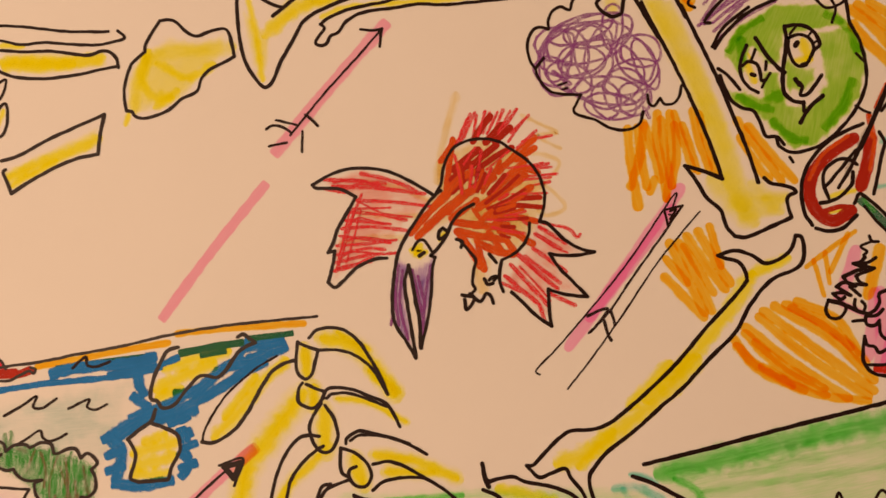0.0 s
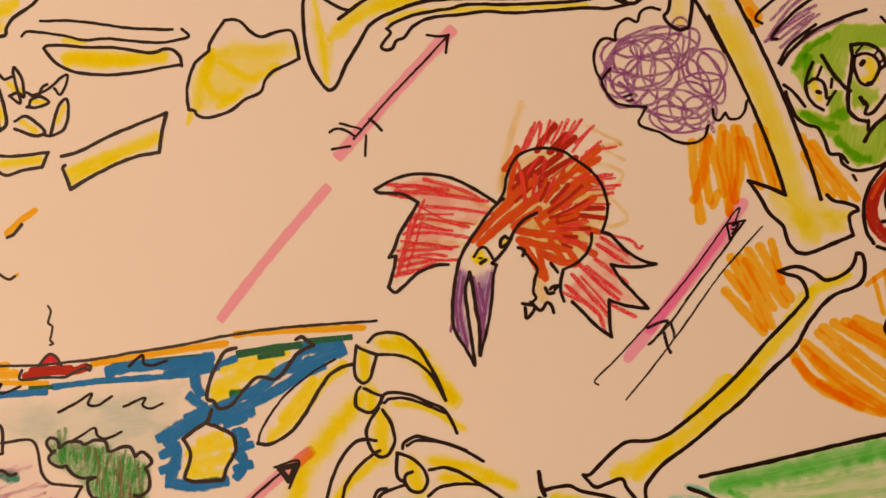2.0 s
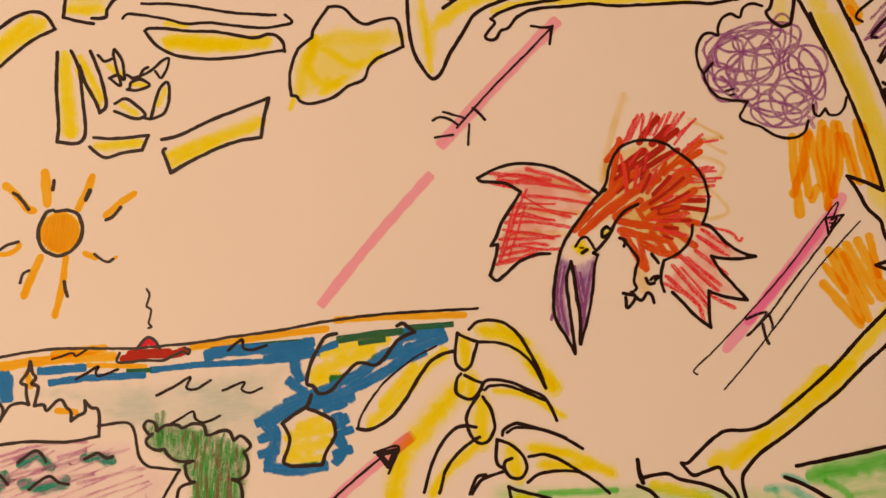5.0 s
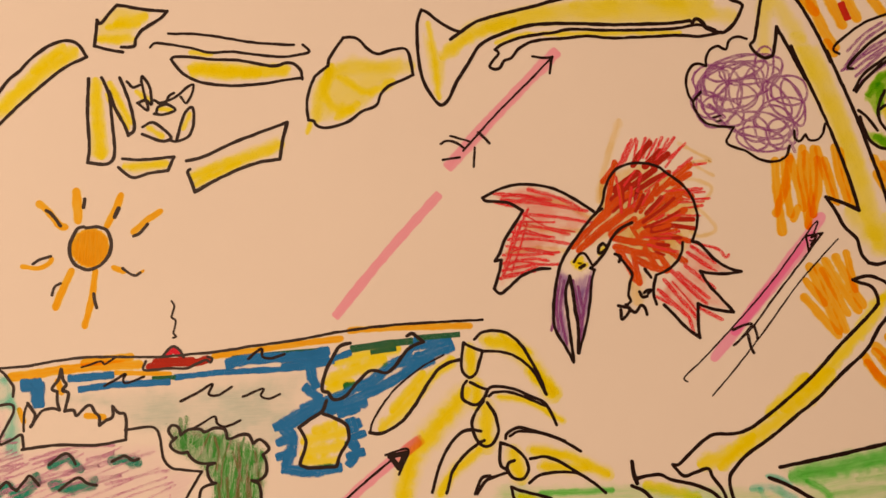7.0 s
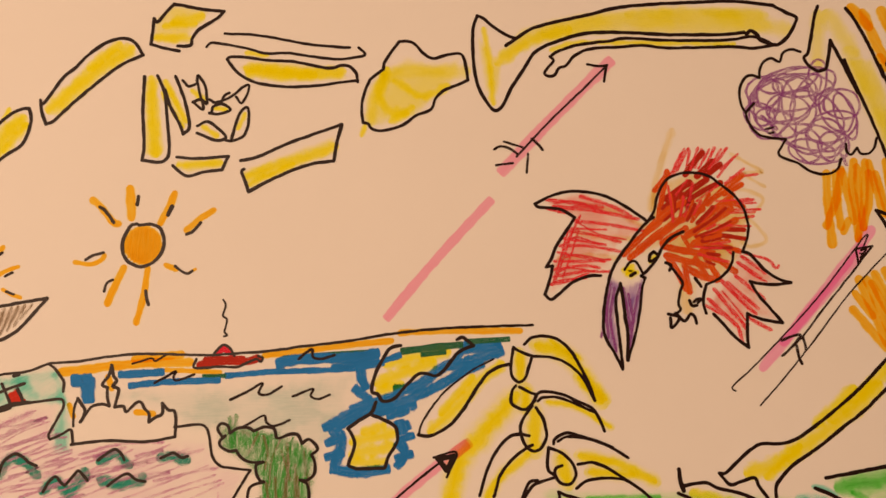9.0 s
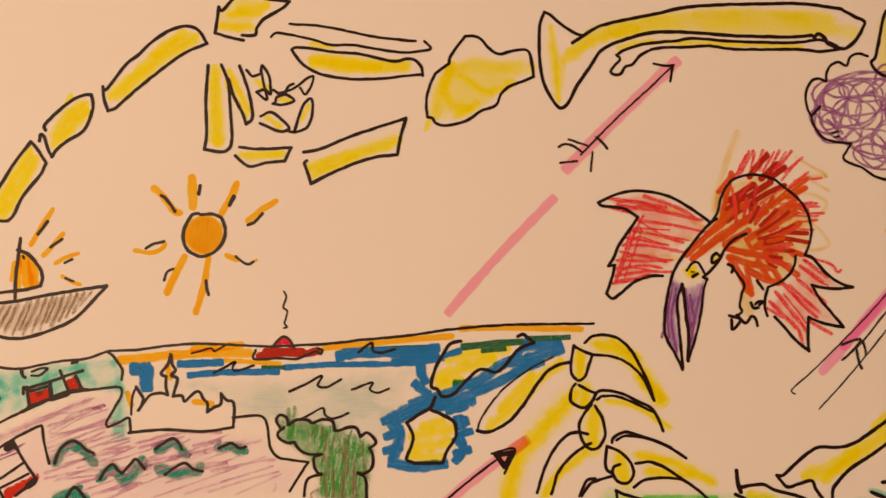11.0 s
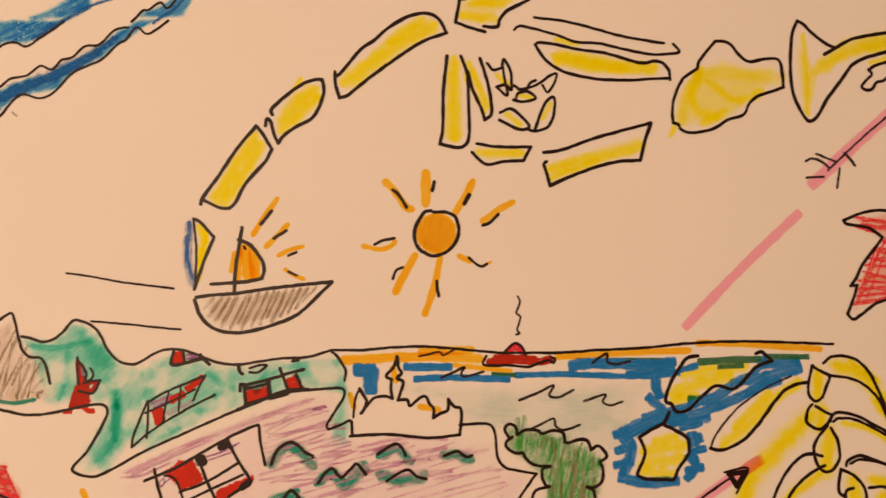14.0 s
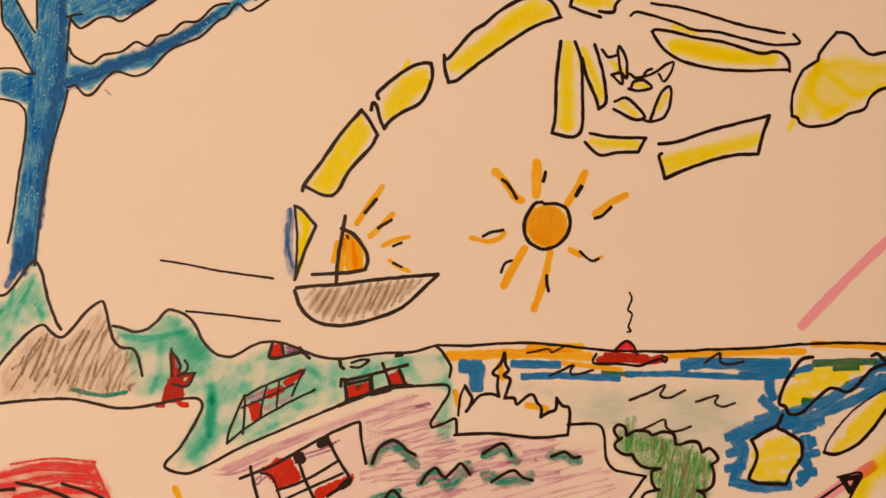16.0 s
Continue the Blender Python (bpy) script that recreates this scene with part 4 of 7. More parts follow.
# green marker shape with yellow ovals and black lines
m = Motif("drawn_mask", "green marker shape with yellow ovals and black lines", 12)
m.smudge("green", 57, 1.6, [(107.7, 66.5), (114.7, 73.5), (128.3, 79.6), (148.3, 76.4), (153.1, 69.1), (129.5, 69.1), (125.3, 57), (117.8, 67.3), (111.9, 57.2)])
m.smudge("green", 71, 1.6, [(142, 66.8), (153.7, 66.9), (156.3, 60), (156, 51.5), (152.2, 41.6), (142.4, 32.7), (133.3, 26.9), (126.1, 26.6), (122.1, 33), (117.2, 40.2), (108.1, 47.2), (106.4, 51.7), (117.3, 46.6), (124.4, 48.6), (126.7, 41.8), (135.6, 40.2), (142.1, 47.6)])
m.smudge("green", 67, 1.6, [(128.9, 59.2), (132.8, 55.2), (138.2, 54.3), (137.9, 51.4), (131.7, 46), (130, 50.9), (127.9, 45.7)])
m.smudge("green", 71, 1.6, [(120.3, 55.7), (125.1, 54.9), (125.1, 44.2), (118.6, 46.2)])
m.line("green", 4.0, [(109, 66), (115, 72.5), (123, 76.5)])
m.line("green", 4.2, [(113, 62), (114.5, 70)])
m.line("green", 4.0, [(146, 74), (153, 67), (154.5, 58)])
m.line("green", 4.4, [(151, 48), (146, 39), (138, 32)])
m.line("green", 4.0, [(120, 38), (125, 31), (131, 28.5)])
m.line("green", 3.6, [(109.5, 49), (115, 44.5), (121, 41.5)])
m.line("ink", 1.54, [(153.7, 80.1), (153.8, 73.3), (153.7, 69), (155.9, 62.2), (156.6, 54.6), (155.9, 47.3), (153.9, 42.4), (149.1, 35.8), (141.9, 29.6), (135.1, 25.9), (128.8, 24.9), (124.8, 25.2), (121.2, 27.9), (120.5, 31)])
m.line("ink", 1.33, [(148.4, 79.6), (149.7, 75.1), (147.5, 70.1)])
m.line("ink", 1.33, [(142.8, 80.4), (146.5, 75.9), (151.3, 76.3), (154.7, 78.2)])
m.line("ink", 1.33, [(154, 57.2), (156.4, 53.6)])
m.line("ink", 1.45, [(124, 23.4), (124.7, 21.6)])
m.line("yellow", 5.34, [(136.4, 63.9), (136.6, 59.6)])
m.line("yellow", 4.45, [(133.5, 58.3), (136.6, 57.9)])
m.line("yellow", 4.45, [(115.2, 58.9), (116.2, 54.4)])
m.line("yellow", 1.78, [(116.1, 63.5), (116.8, 60.8)])
m.line("ink", 1.56, [(104.4, 68), (108.8, 72.7), (118, 78.9), (128.9, 82.2), (137.9, 83.9)])
m.line("ink", 1.56, [(104.3, 60.3), (107.5, 56.8), (110.6, 51.2)])
m.line("ink", 1.56, [(104.5, 57.6), (105.4, 52.8), (107.1, 47.6), (110.8, 44.1), (114.2, 42.4), (115.9, 37.4), (116.9, 32.6), (120.8, 31.6), (122.8, 28.4)])
m.line("ink", 1.56, [(115.9, 67.1), (112.7, 61.4), (112.1, 56.1), (113.9, 51.6), (116.9, 49)])
m.line("ink", 1.33, [(118.7, 65), (116.6, 61.2)])
m.line("ink", 1.56, [(113.1, 59.8), (115.4, 61), (118.2, 59.5), (119, 56.2), (118.9, 53.2), (120.6, 53.2)])
m.line("ink", 1.33, [(122.4, 55.3), (120.3, 52.8), (118.6, 50.7)])
m.line("ink", 1.33, [(121.8, 60), (121, 57)])
m.line("ink", 2.00, [(115.9, 56), (116.8, 55.6)])
m.line("ink", 1.89, [(119.5, 69.2), (122.7, 61.6), (126, 56.2), (127.6, 54.7)])
m.line("ink", 1.89, [(130.6, 71.6), (130.1, 65.3), (127.6, 57.1), (126.4, 51.9), (126.1, 47.7), (128.3, 44.2), (132.3, 42.3)])
m.line("ink", 1.78, [(130.6, 71.6), (134.5, 71.5), (138.4, 70), (141, 66.9), (141.8, 62.9), (139.7, 61.3)])
m.line("ink", 1.56, [(131.2, 67.2), (135, 67.8), (138.4, 65.8), (139.5, 62.2), (137.9, 58.8), (135.3, 56.2), (132.8, 56.3), (131.1, 58.7), (130.5, 63.1), (131.2, 67.2)])
m.line("ink", 1.11, [(131.8, 68.4), (134.7, 71)])
m.line("ink", 1.11, [(138, 66.2), (140.2, 68.5)])
m.line("ink", 1.11, [(139.5, 63.5), (141.9, 64.8)])
m.line("ink", 2.45, [(133.2, 64), (133.9, 64.7)])
m.line("ink", 2.23, [(134.5, 56.3), (135.5, 56.4)])
m.line("ink", 2.00, [(131, 51.5), (131.9, 49.2)])
m.line("ink", 1.67, [(132.1, 50), (132.8, 48.2), (131.8, 45.4), (134.9, 45.8), (140.5, 51.4)])
m.line("ink", 1.89, [(139.5, 43.9), (134.1, 40.4), (130, 35.4)])
m.line("ink", 1.56, [(132.4, 42.7), (131.9, 39.4)])
m.lay()

# purple crayon strands between black curved lines
m = Motif("drawn_stripes", "purple crayon strands between black curved lines", 13)
m.line("violet", 1.78, [(101.4, 79), (110.8, 88.7), (120.4, 94)])
m.line("violet", 1.78, [(102.4, 77.9), (112.7, 85.4), (120, 88.1)])
m.line("violet", 1.56, [(100, 77.5), (107.5, 81.5), (117.4, 86)])
m.line("violet", 1.56, [(105.3, 74.5), (116.9, 82.5)])
m.line("violet", 1.56, [(103.4, 85.3), (111.2, 91.5), (118.7, 95.3)])
m.line("ink", 1.33, [(99.8, 84.4), (97.7, 86), (98.7, 88.3), (103.1, 91.3), (111.9, 96.2), (121.5, 98.6)])
m.line("ink", 1.54, [(104.2, 77.7), (102.4, 78.4), (105.2, 81.6), (113, 87.7), (120.5, 91.6)])
m.line("ink", 1.54, [(103.6, 68.8), (108.9, 75.2), (119, 81.1)])
m.line("violet", 1.56, [(105.5, 77.7), (114.3, 83), (118.8, 85)])
m.line("violet", 1.56, [(107.2, 72), (117.5, 77.7), (129, 81.6)])
m.line("violet", 1.56, [(111.9, 80.9), (120.8, 84.7)])
m.lay()

# orange marker hatching beside the bones
m = Motif("drawn_scribble", "orange marker hatching beside the bones", 14)
m.line("orange", 4.45, [(68, 43.2), (67.2, 33), (66.9, 14.8)])
m.line("orange", 4.23, [(71.4, 43.1), (71, 30.2), (71.3, 21.6)])
m.line("orange", 4.00, [(74.1, 44.4), (70.5, 32.5), (65.6, 22.5)])
m.line("orange", 4.00, [(74.4, 43.5), (75.8, 31.6), (76.6, 23.4)])
m.line("orange", 3.56, [(74.5, 23.3), (72.2, 19.4)])
m.line("orange", 4.00, [(79.6, 47.2), (77.7, 37.8), (78.1, 24.9), (77.6, 16)], [(77.6, 16), (80.9, 26.6), (83, 37), (84.1, 46.5)])
m.line("orange", 3.78, [(80.5, 44.9), (79.9, 33.2), (80.3, 20.3)], [(80.3, 20.3), (84.3, 32.5), (85, 42)])
m.line("orange", 3.78, [(85.7, 46.2), (87, 36.3), (89, 25.3)])
m.line("orange", 3.34, [(87.9, 41.6), (89.6, 31.6), (90.5, 24)])
m.line("orange", 3.56, [(92.4, 46.2), (92.7, 35.4), (94.7, 24.5)])
m.line("orange", 3.12, [(94.7, 44.8), (95.4, 34), (96.8, 22)])
m.line("orange", 4.23, [(107.8, 39.7), (113.1, 28.8), (119.4, 15.9)])
m.line("orange", 4.00, [(111.4, 37), (117.6, 25.3), (123.8, 15.2)])
m.line("orange", 3.78, [(107.7, 33.4), (112.7, 20.8), (115.2, 17.3)])
m.line("orange", 4.45, [(76.1, -1.1), (79.2, -11.7), (83.9, -27.5)])
m.line("orange", 4.45, [(72.3, -13.1), (78.5, -22.1), (83.2, -29.1)])
m.line("orange", 4.45, [(79.3, -1.6), (83.3, -14.4), (86.5, -27.1)])
m.line("orange", 4.45, [(82.6, 0.4), (87.6, -10.9), (92.6, -20.1)])
m.line("orange", 4.45, [(86.9, 1.4), (91, -9.3), (94.6, -18.3)])
m.line("orange", 3.56, [(91.2, 2.8), (92.8, -11.7)])
m.line("orange", 3.78, [(73.9, -6.6), (79.5, -15.9)])
m.line("orange", 3.6, [(80.8, -3), (85.6, -14), (88.4, -21)])
m.line("orange", 4.45, [(93.7, -42.1), (100, -51.4), (113.6, -60.6)])
m.line("orange", 4.23, [(97.3, -37.9), (107.1, -51.4), (121.1, -63.4)])
m.line("orange", 4.23, [(97.7, -35.5), (111.4, -50), (128.7, -65.7)])
m.line("orange", 4.23, [(103.3, -32.6), (117.6, -49.3), (135.7, -65.9)])
m.line("orange", 4.23, [(105.1, -30.8), (121.9, -47.9), (138, -64.2)])
m.line("orange", 4.23, [(109.4, -29.4), (126.6, -44), (138.7, -60.6)])
m.line("orange", 4.23, [(113.4, -29.6), (127.3, -40), (136.9, -53.8)])
m.line("orange", 4.00, [(117.6, -29), (129.8, -37.3), (135.6, -49.9)])
m.line("orange", 3.78, [(93, -38.9), (97.6, -47.9), (109.9, -58.4)])
m.line("orange", 3.78, [(101.2, -50.5), (117.3, -62.4), (135.3, -67.9)])
m.line("orange", 4.0, [(100.5, -41.5), (110, -52.5), (121, -61)])
m.line("orange", 3.4, [(115, -31), (125.5, -39.5), (133, -48)])
m.line("orange", 2.23, [(123, -17), (132.4, -11.8), (141.8, -7.1)])
m.line("orange", 2.23, [(125.7, -15.3), (127.1, -28)])
m.line("orange", 2.23, [(130.2, -13.1), (129.8, -23.9)])
m.line("orange", 2.45, [(139.2, -7.7), (131, -19.9)])
m.line("orange", 4.90, [(149.2, -14.9), (146.2, -22.3), (142.4, -30)])
m.line("orange", 4.90, [(155.5, 73.4), (160.9, 67.3), (166.4, 58.2)])
m.line("orange", 4.90, [(158.2, 74.6), (167.5, 64.4)])
m.line("orange", 4.90, [(154.9, 67.7), (159.5, 59.4), (165.2, 52)])
m.line("orange", 4.23, [(162.3, 74.9), (168.4, 69.5)])
m.line("orange", 4.23, [(95.6, 89.5), (97.6, 85.2)])
m.line("orange", 5.34, [(90.9, 108.3), (94.5, 95.9), (98.2, 87.9)])
m.line("orange", 5.34, [(86.6, 111.2), (92, 103.4)])
m.line("orange", 5.34, [(98.6, 108.6), (102.7, 96.8)])
m.line("orange", 5.34, [(105.4, 107.9), (108.8, 98.9)])
m.line("red", 3.56, [(103.5, 105.3), (105.3, 98.4)])
m.line("orange", 4.90, [(115.7, 106.7), (119.3, 99.6)])
m.lay()

# dark red marker ring with black outlines and grey rod
m = Motif("drawn_ring", "dark red marker ring with black outlines and grey rod", 15)
m.line("crimson", 5.2, [(147.2, 26.4), (136.8, 21.6), (130.5, 15.1), (128.5, 7.2), (131, 0.8), (135.6, -2.1), (141.7, 0.5)])
m.line("rust", 1.6, [(145.7, 27.9), (135.5, 22.3), (129.4, 14.3)])
m.line("crimson", 2.23, [(132.7, 2), (138.5, 2.7), (141.9, 1.7)])
m.line("crimson", 5.4, [(153.5, 25.5), (151.1, 17.6), (147.1, 9.2)])
m.line("rust", 1.8, [(154.9, 24.3), (151.3, 14.4)])
m.line("rust", 2.67, [(154.4, 33.8), (154.5, 26.4)])
m.line("rust", 1.78, [(162.4, 44.1), (157.3, 36.5)])
m.line("yellow", 3.12, [(136.4, 7), (139.9, 7.5), (143.8, 7.7)])
m.line("yellow", 1.78, [(134.7, 1.2), (139.8, 1.2)])
m.line("ink", 1.67, [(134.9, 6.6), (134, 12), (135, 16.1), (137.4, 18.4), (141.5, 19.8), (145, 18.8), (146.9, 17)])
m.line("ink", 1.67, [(145, 14.4), (143.8, 10), (139.1, 6.3), (135.5, 5.3), (131.8, 5.2)])
m.line("ink", 1.67, [(151.7, 31.3), (143.2, 29), (135.4, 25), (129.1, 18.5), (126, 11.4), (125.5, 3.1), (127.4, -2.4)])
m.line("ink", 1.67, [(128.6, -3.7), (132.8, -5.4), (137.9, -5.2), (143.6, -1.3)])
m.line("grey", 3.11, [(160.4, 40.2), (152.9, 28.8), (143.4, 15.7)])
m.line("ink", 2.23, [(163.1, 43.9), (158.9, 37.3), (149.2, 22.7)])
m.line("ink", 1.56, [(147.4, 22.2), (141.6, 16.8), (134.9, 11)])
m.line("ink", 1.56, [(148.7, 22.4), (144.2, 15.6), (139.1, 9.7)])
m.line("ink", 1.56, [(162, 37.8), (159.1, 34.9)])
m.line("ink", 1.11, [(150.4, 38.3), (152.8, 36), (155, 34.8)])
m.line("ink", 1.56, [(156.9, 27.3), (158, 23.3), (156.1, 18.8), (154.5, 14.3), (150.9, 5.4)])
m.line("darkgreen", 3.34, [(145.8, 4), (149.5, -0.8), (153.8, -7.3)])
m.line("leafgreen", 2.49, [(147.3, 3.3), (149.6, -0.4)])
m.line("ink", 1.56, [(143.6, 3.1), (145.7, 6.1), (147.6, 4.9), (150.9, 1), (154.9, -4.6)])
m.line("ink", 1.33, [(146.9, 1.3), (149.9, -4.2), (153.9, -10.1)])
m.line("teal", 2.49, [(153.3, 7.7), (156.5, 7.6)])
m.line("teal", 3.11, [(157.5, 23.8), (159.6, 24.3)])
m.lay()

# pink zigzag shape with black outlines
m = Motif("drawn_creature", "pink zigzag shape with black outlines", 16)
m.line("rose", 5.34, [(140.8, -14.4), (136.5, -22.8), (132.4, -29.7)])
m.line("rose", 2.67, [(132.8, -32.2), (139.9, -37)])
m.hatch("rose", 4.90, 76, 3.34, [(144.2, -30.3), (151.7, -27.3), (146.2, -57.3), (140, -56.8), (137.8, -50.9), (141.4, -40.1)])
m.line("red", 3.12, [(140, -56.8), (146, -58.5)])
m.line("ink", 1.33, [(146.6, -9.5), (147.2, -11.5), (149.3, -12)], [(147.2, -11.5), (143, -12.7), (144.8, -14.8), (143.4, -16)])
m.line("ink", 1.71, [(143.6, -16.9), (141.7, -18.3), (139.3, -18.5)], [(139.3, -18.5), (141.1, -19.4), (143.1, -20.6)], [(143.1, -20.6), (139.2, -21.4), (134.9, -22.6)], [(134.9, -22.6), (136.1, -24.9), (138.6, -26.5)], [(138.6, -26.5), (135.1, -24.7), (131.9, -25.8)])
m.line("ink", 1.54, [(131.9, -25.8), (134.5, -28.1), (136.3, -29.6)], [(136.3, -29.6), (133.5, -28.2), (130.3, -28.1)], [(130.3, -28.1), (132.5, -30.5), (134, -29.9)])
m.line("ink", 1.54, [(128.3, -30.1), (126.7, -33.5), (128, -36.6), (131.3, -36.9), (133.6, -34.6), (133.4, -32.3), (128.3, -30.1)])
m.line("ink", 1.71, [(129, -30.6), (133.7, -32.8), (138.7, -36.2), (141.5, -37.3)])
m.line("ink", 1.33, [(137.6, -31.3), (137, -33.3), (137.5, -35)])
m.line("ink", 1.33, [(139.8, -32.3), (140.7, -34), (139.9, -36)])
m.line("ink", 1.33, [(135.4, -39), (139, -39.1)])
m.line("ink", 1.54, [(151, -29.3), (146.3, -30.6), (145.8, -33.6), (143.7, -36.2), (140.2, -37.9), (140.1, -40.8), (142.7, -41.6), (144.6, -40)])
m.line("ink", 1.54, [(140.8, -38), (144.2, -38.1), (146.5, -36.4)])
m.line("ink", 1.54, [(144.4, -41.4), (144.2, -44.7), (145.4, -46.9), (148, -47.7)])
m.line("ink", 1.54, [(138.5, -45), (138.8, -48), (141.3, -49.2), (142.5, -51.4), (145.5, -50.6)])
m.line("ink", 1.54, [(138.5, -45), (136.9, -50.5), (136.6, -54.2), (139.1, -58.3), (145.6, -60.9)])
m.line("ink", 1.33, [(137.1, -55.1), (142.5, -55.9), (146.5, -56.1)])
m.line("ink", 1.54, [(147.4, -17.6), (144.6, -18.8), (142.6, -18.6)], [(142.6, -18.6), (144, -20.4), (146.2, -21.2)], [(146.2, -21.2), (142.4, -22.2), (139.4, -23)], [(139.4, -23), (140.2, -25.2), (142.4, -26.8)], [(142.4, -26.8), (138.6, -25.8), (136.6, -26.6)], [(136.6, -26.6), (138.2, -28.6), (139.6, -30.2)])
m.lay()

# green crayon field under a sloping black line
m = Motif("drawn_field", "green crayon field under a sloping black line", 17)
m.smudge("palegreen", 5, 5.34, [(55.1, -80.1), (76, -77.7), (107.2, -74), (144.9, -70.3), (138, -107.8), (63.4, -97.5)])
m.line("grass", 12.46, [(61.9, -82.7), (85.8, -80.4), (114.6, -77.5), (142.9, -75.5)])
m.line("palegreen", 6.23, [(58.7, -83.1), (73.2, -82.5), (91.7, -81.6)])
m.line("palegreen", 5.61, [(106.3, -79), (126.7, -76.9), (142.5, -77.5)])
m.line("grass", 4.36, [(64.3, -86.4), (70.6, -91.3), (71.9, -95.6)])
m.line("palegreen", 5.61, [(84.7, -86.8), (115.3, -85), (141.5, -83.1)])
m.line("palegreen", 4.36, [(73.6, -91.8), (104, -91.5), (139.9, -91.9)])
m.line("ink", 1.91, [(53.3, -79), (76.2, -76.7), (107.3, -73), (127.8, -70.9), (145.1, -68.9)])
m.line("ink", 1.91, [(48.5, -82.7), (56, -86.8), (67.3, -95)])
m.line("ink", 1.33, [(117.8, -102), (119.6, -98.6), (120.7, -101.6)])
m.line("ink", 1.33, [(130.8, -103.8), (134.5, -99.8), (137, -102.6)])
m.smudge("palegreen", -3, 3.12, [(-60.2, -74.7), (-33.1, -77.6), (-3.6, -79.4), (54.1, -88.3), (53.1, -95.4), (-61.2, -83.2)])
m.line("grass", 3.74, [(-42.4, -79.3), (-15.2, -80.9)])
m.line("teal", 4.98, [(42.2, -86.3), (49.2, -87.1), (55.4, -90.8), (61.9, -96.2)])
m.line("teal", 3.11, [(48.4, -82.1), (52.6, -83.4), (56, -86)])
m.line("teal", 3.74, [(44.7, -87.4), (46.8, -93.4)])
m.line("teal", 4.36, [(54.6, -93.2), (62.9, -97.4)])
m.lay()

# yellow vertebrae and ribs outlined in black marker
m = Motif("drawn_rib_cage", "yellow vertebrae and ribs outlined in black marker", 18)
m.line("ink", 1.54, [(-67, -15.6), (-65.5, -16.9), (-62.4, -18.6), (-59.8, -19.9)], [(-67, -15.6), (-68.8, -22.8), (-68.8, -27.1), (-66.3, -29.9), (-63.5, -28.4), (-61.5, -23.9), (-59.8, -19.9)])
m.line("ink", 1.54, [(-62.5, -14.7), (-59.3, -12.4), (-53.8, -12.2), (-48.6, -14.1), (-43.9, -19.1), (-40.7, -26), (-37.6, -33.9), (-36.2, -40.1)])
m.line("ink", 1.33, [(-59.8, -19.9), (-54, -20.6), (-47.8, -22.8), (-43, -26.7), (-39.4, -32), (-36.2, -40.1)])
m.line("ink", 1.54, [(-67.6, -31.2), (-69.5, -33.5), (-70.1, -37.7), (-67.9, -40.1), (-64.3, -41.1), (-61.6, -38.9), (-59.5, -35.6)], [(-59.5, -35.6), (-62.6, -34.1), (-66.2, -31.8)])
m.line("ink", 1.54, [(-60.6, -38), (-59.5, -35.6), (-56.1, -34.6), (-48.8, -36.5), (-43.8, -39.4), (-37.9, -42.8), (-35.3, -47), (-33.4, -52.6)])
m.line("ink", 1.33, [(-59.3, -38.2), (-56.5, -36.9), (-50.1, -37.8), (-42, -41.8), (-37.1, -44.6)])
m.line("ink", 1.54, [(-61.7, -40), (-65.1, -43.7), (-67.3, -47.7), (-67, -53.1), (-65, -57), (-62.3, -58.2), (-59.5, -56.9), (-57.1, -52.4), (-57.8, -45.9), (-60.3, -40.8)])
m.line("ink", 1.54, [(-67.3, -50.9), (-64.2, -51.8)])
m.line("ink", 1.54, [(-67.3, -50.9), (-71.7, -51.3), (-77.2, -55.8), (-82.3, -63.6), (-86.5, -74.1)])
m.line("ink", 1.54, [(-63.3, -55.7), (-66, -56.8), (-72.1, -60.8), (-77.3, -66.5), (-80.8, -74.9)])
m.line("ink", 1.54, [(-56.8, -57.3), (-57.8, -62.9), (-57.6, -66.7), (-55.2, -68.5)])
m.line("ink", 1.54, [(-56.8, -57.3), (-52.3, -59.4), (-48.6, -63.1), (-47, -66.5), (-47, -69.7), (-49.4, -72.5), (-53.2, -72), (-55.2, -68.5), (-54.6, -65.8), (-52.1, -64.9)])
m.line("ink", 1.54, [(-54.6, -55.9), (-53.7, -53.9), (-49, -52), (-42.9, -54), (-35.8, -57.1), (-29.9, -60.5), (-25.1, -64.1)])
m.line("ink", 1.33, [(-52.8, -55.1), (-48.2, -53.6), (-37.8, -56), (-30.8, -59.5)])
m.line("ink", 1.54, [(-45.6, -65), (-39.2, -64.9), (-33.2, -68), (-27.5, -72.4), (-21.8, -76.8), (-17.2, -81.6)])
m.line("ink", 1.54, [(-47.1, -74.5), (-42.4, -71.8), (-33.8, -71.5), (-27.1, -72.7)])
m.line("ink", 1.54, [(-54.9, -69.2), (-61.7, -70.8), (-65.2, -72.4), (-68.4, -76.6)])
m.line("ink", 1.54, [(-62.6, -70), (-66, -70.6), (-69.5, -76.5)])
m.line("yellow", 6.67, [(-55.5, -16.2), (-46.3, -20.2), (-39.9, -28.2), (-34.7, -39)])
m.line("yellow", 3.12, [(-50.9, -14.8), (-41.2, -22.3)])
m.line("yellow", 5.56, [(-64.9, -20.2), (-65.4, -26.6)])
m.line("yellow", 5.12, [(-63.5, -34.4), (-64.5, -39.3)])
m.line("yellow", 7.12, [(-60.9, -44.4), (-62.4, -55.8)])
m.line("yellow", 6.23, [(-51.8, -63.3), (-50.8, -70.2)])
m.line("yellow", 5.12, [(-43, -62), (-28.7, -66.6), (-16.7, -73.9)])
m.line("yellow", 4.67, [(-39.7, -68.6), (-25.1, -70.9)])
m.line("yellow", 4.67, [(-66.5, -59.9), (-77.5, -67.5), (-82.8, -74.2)])
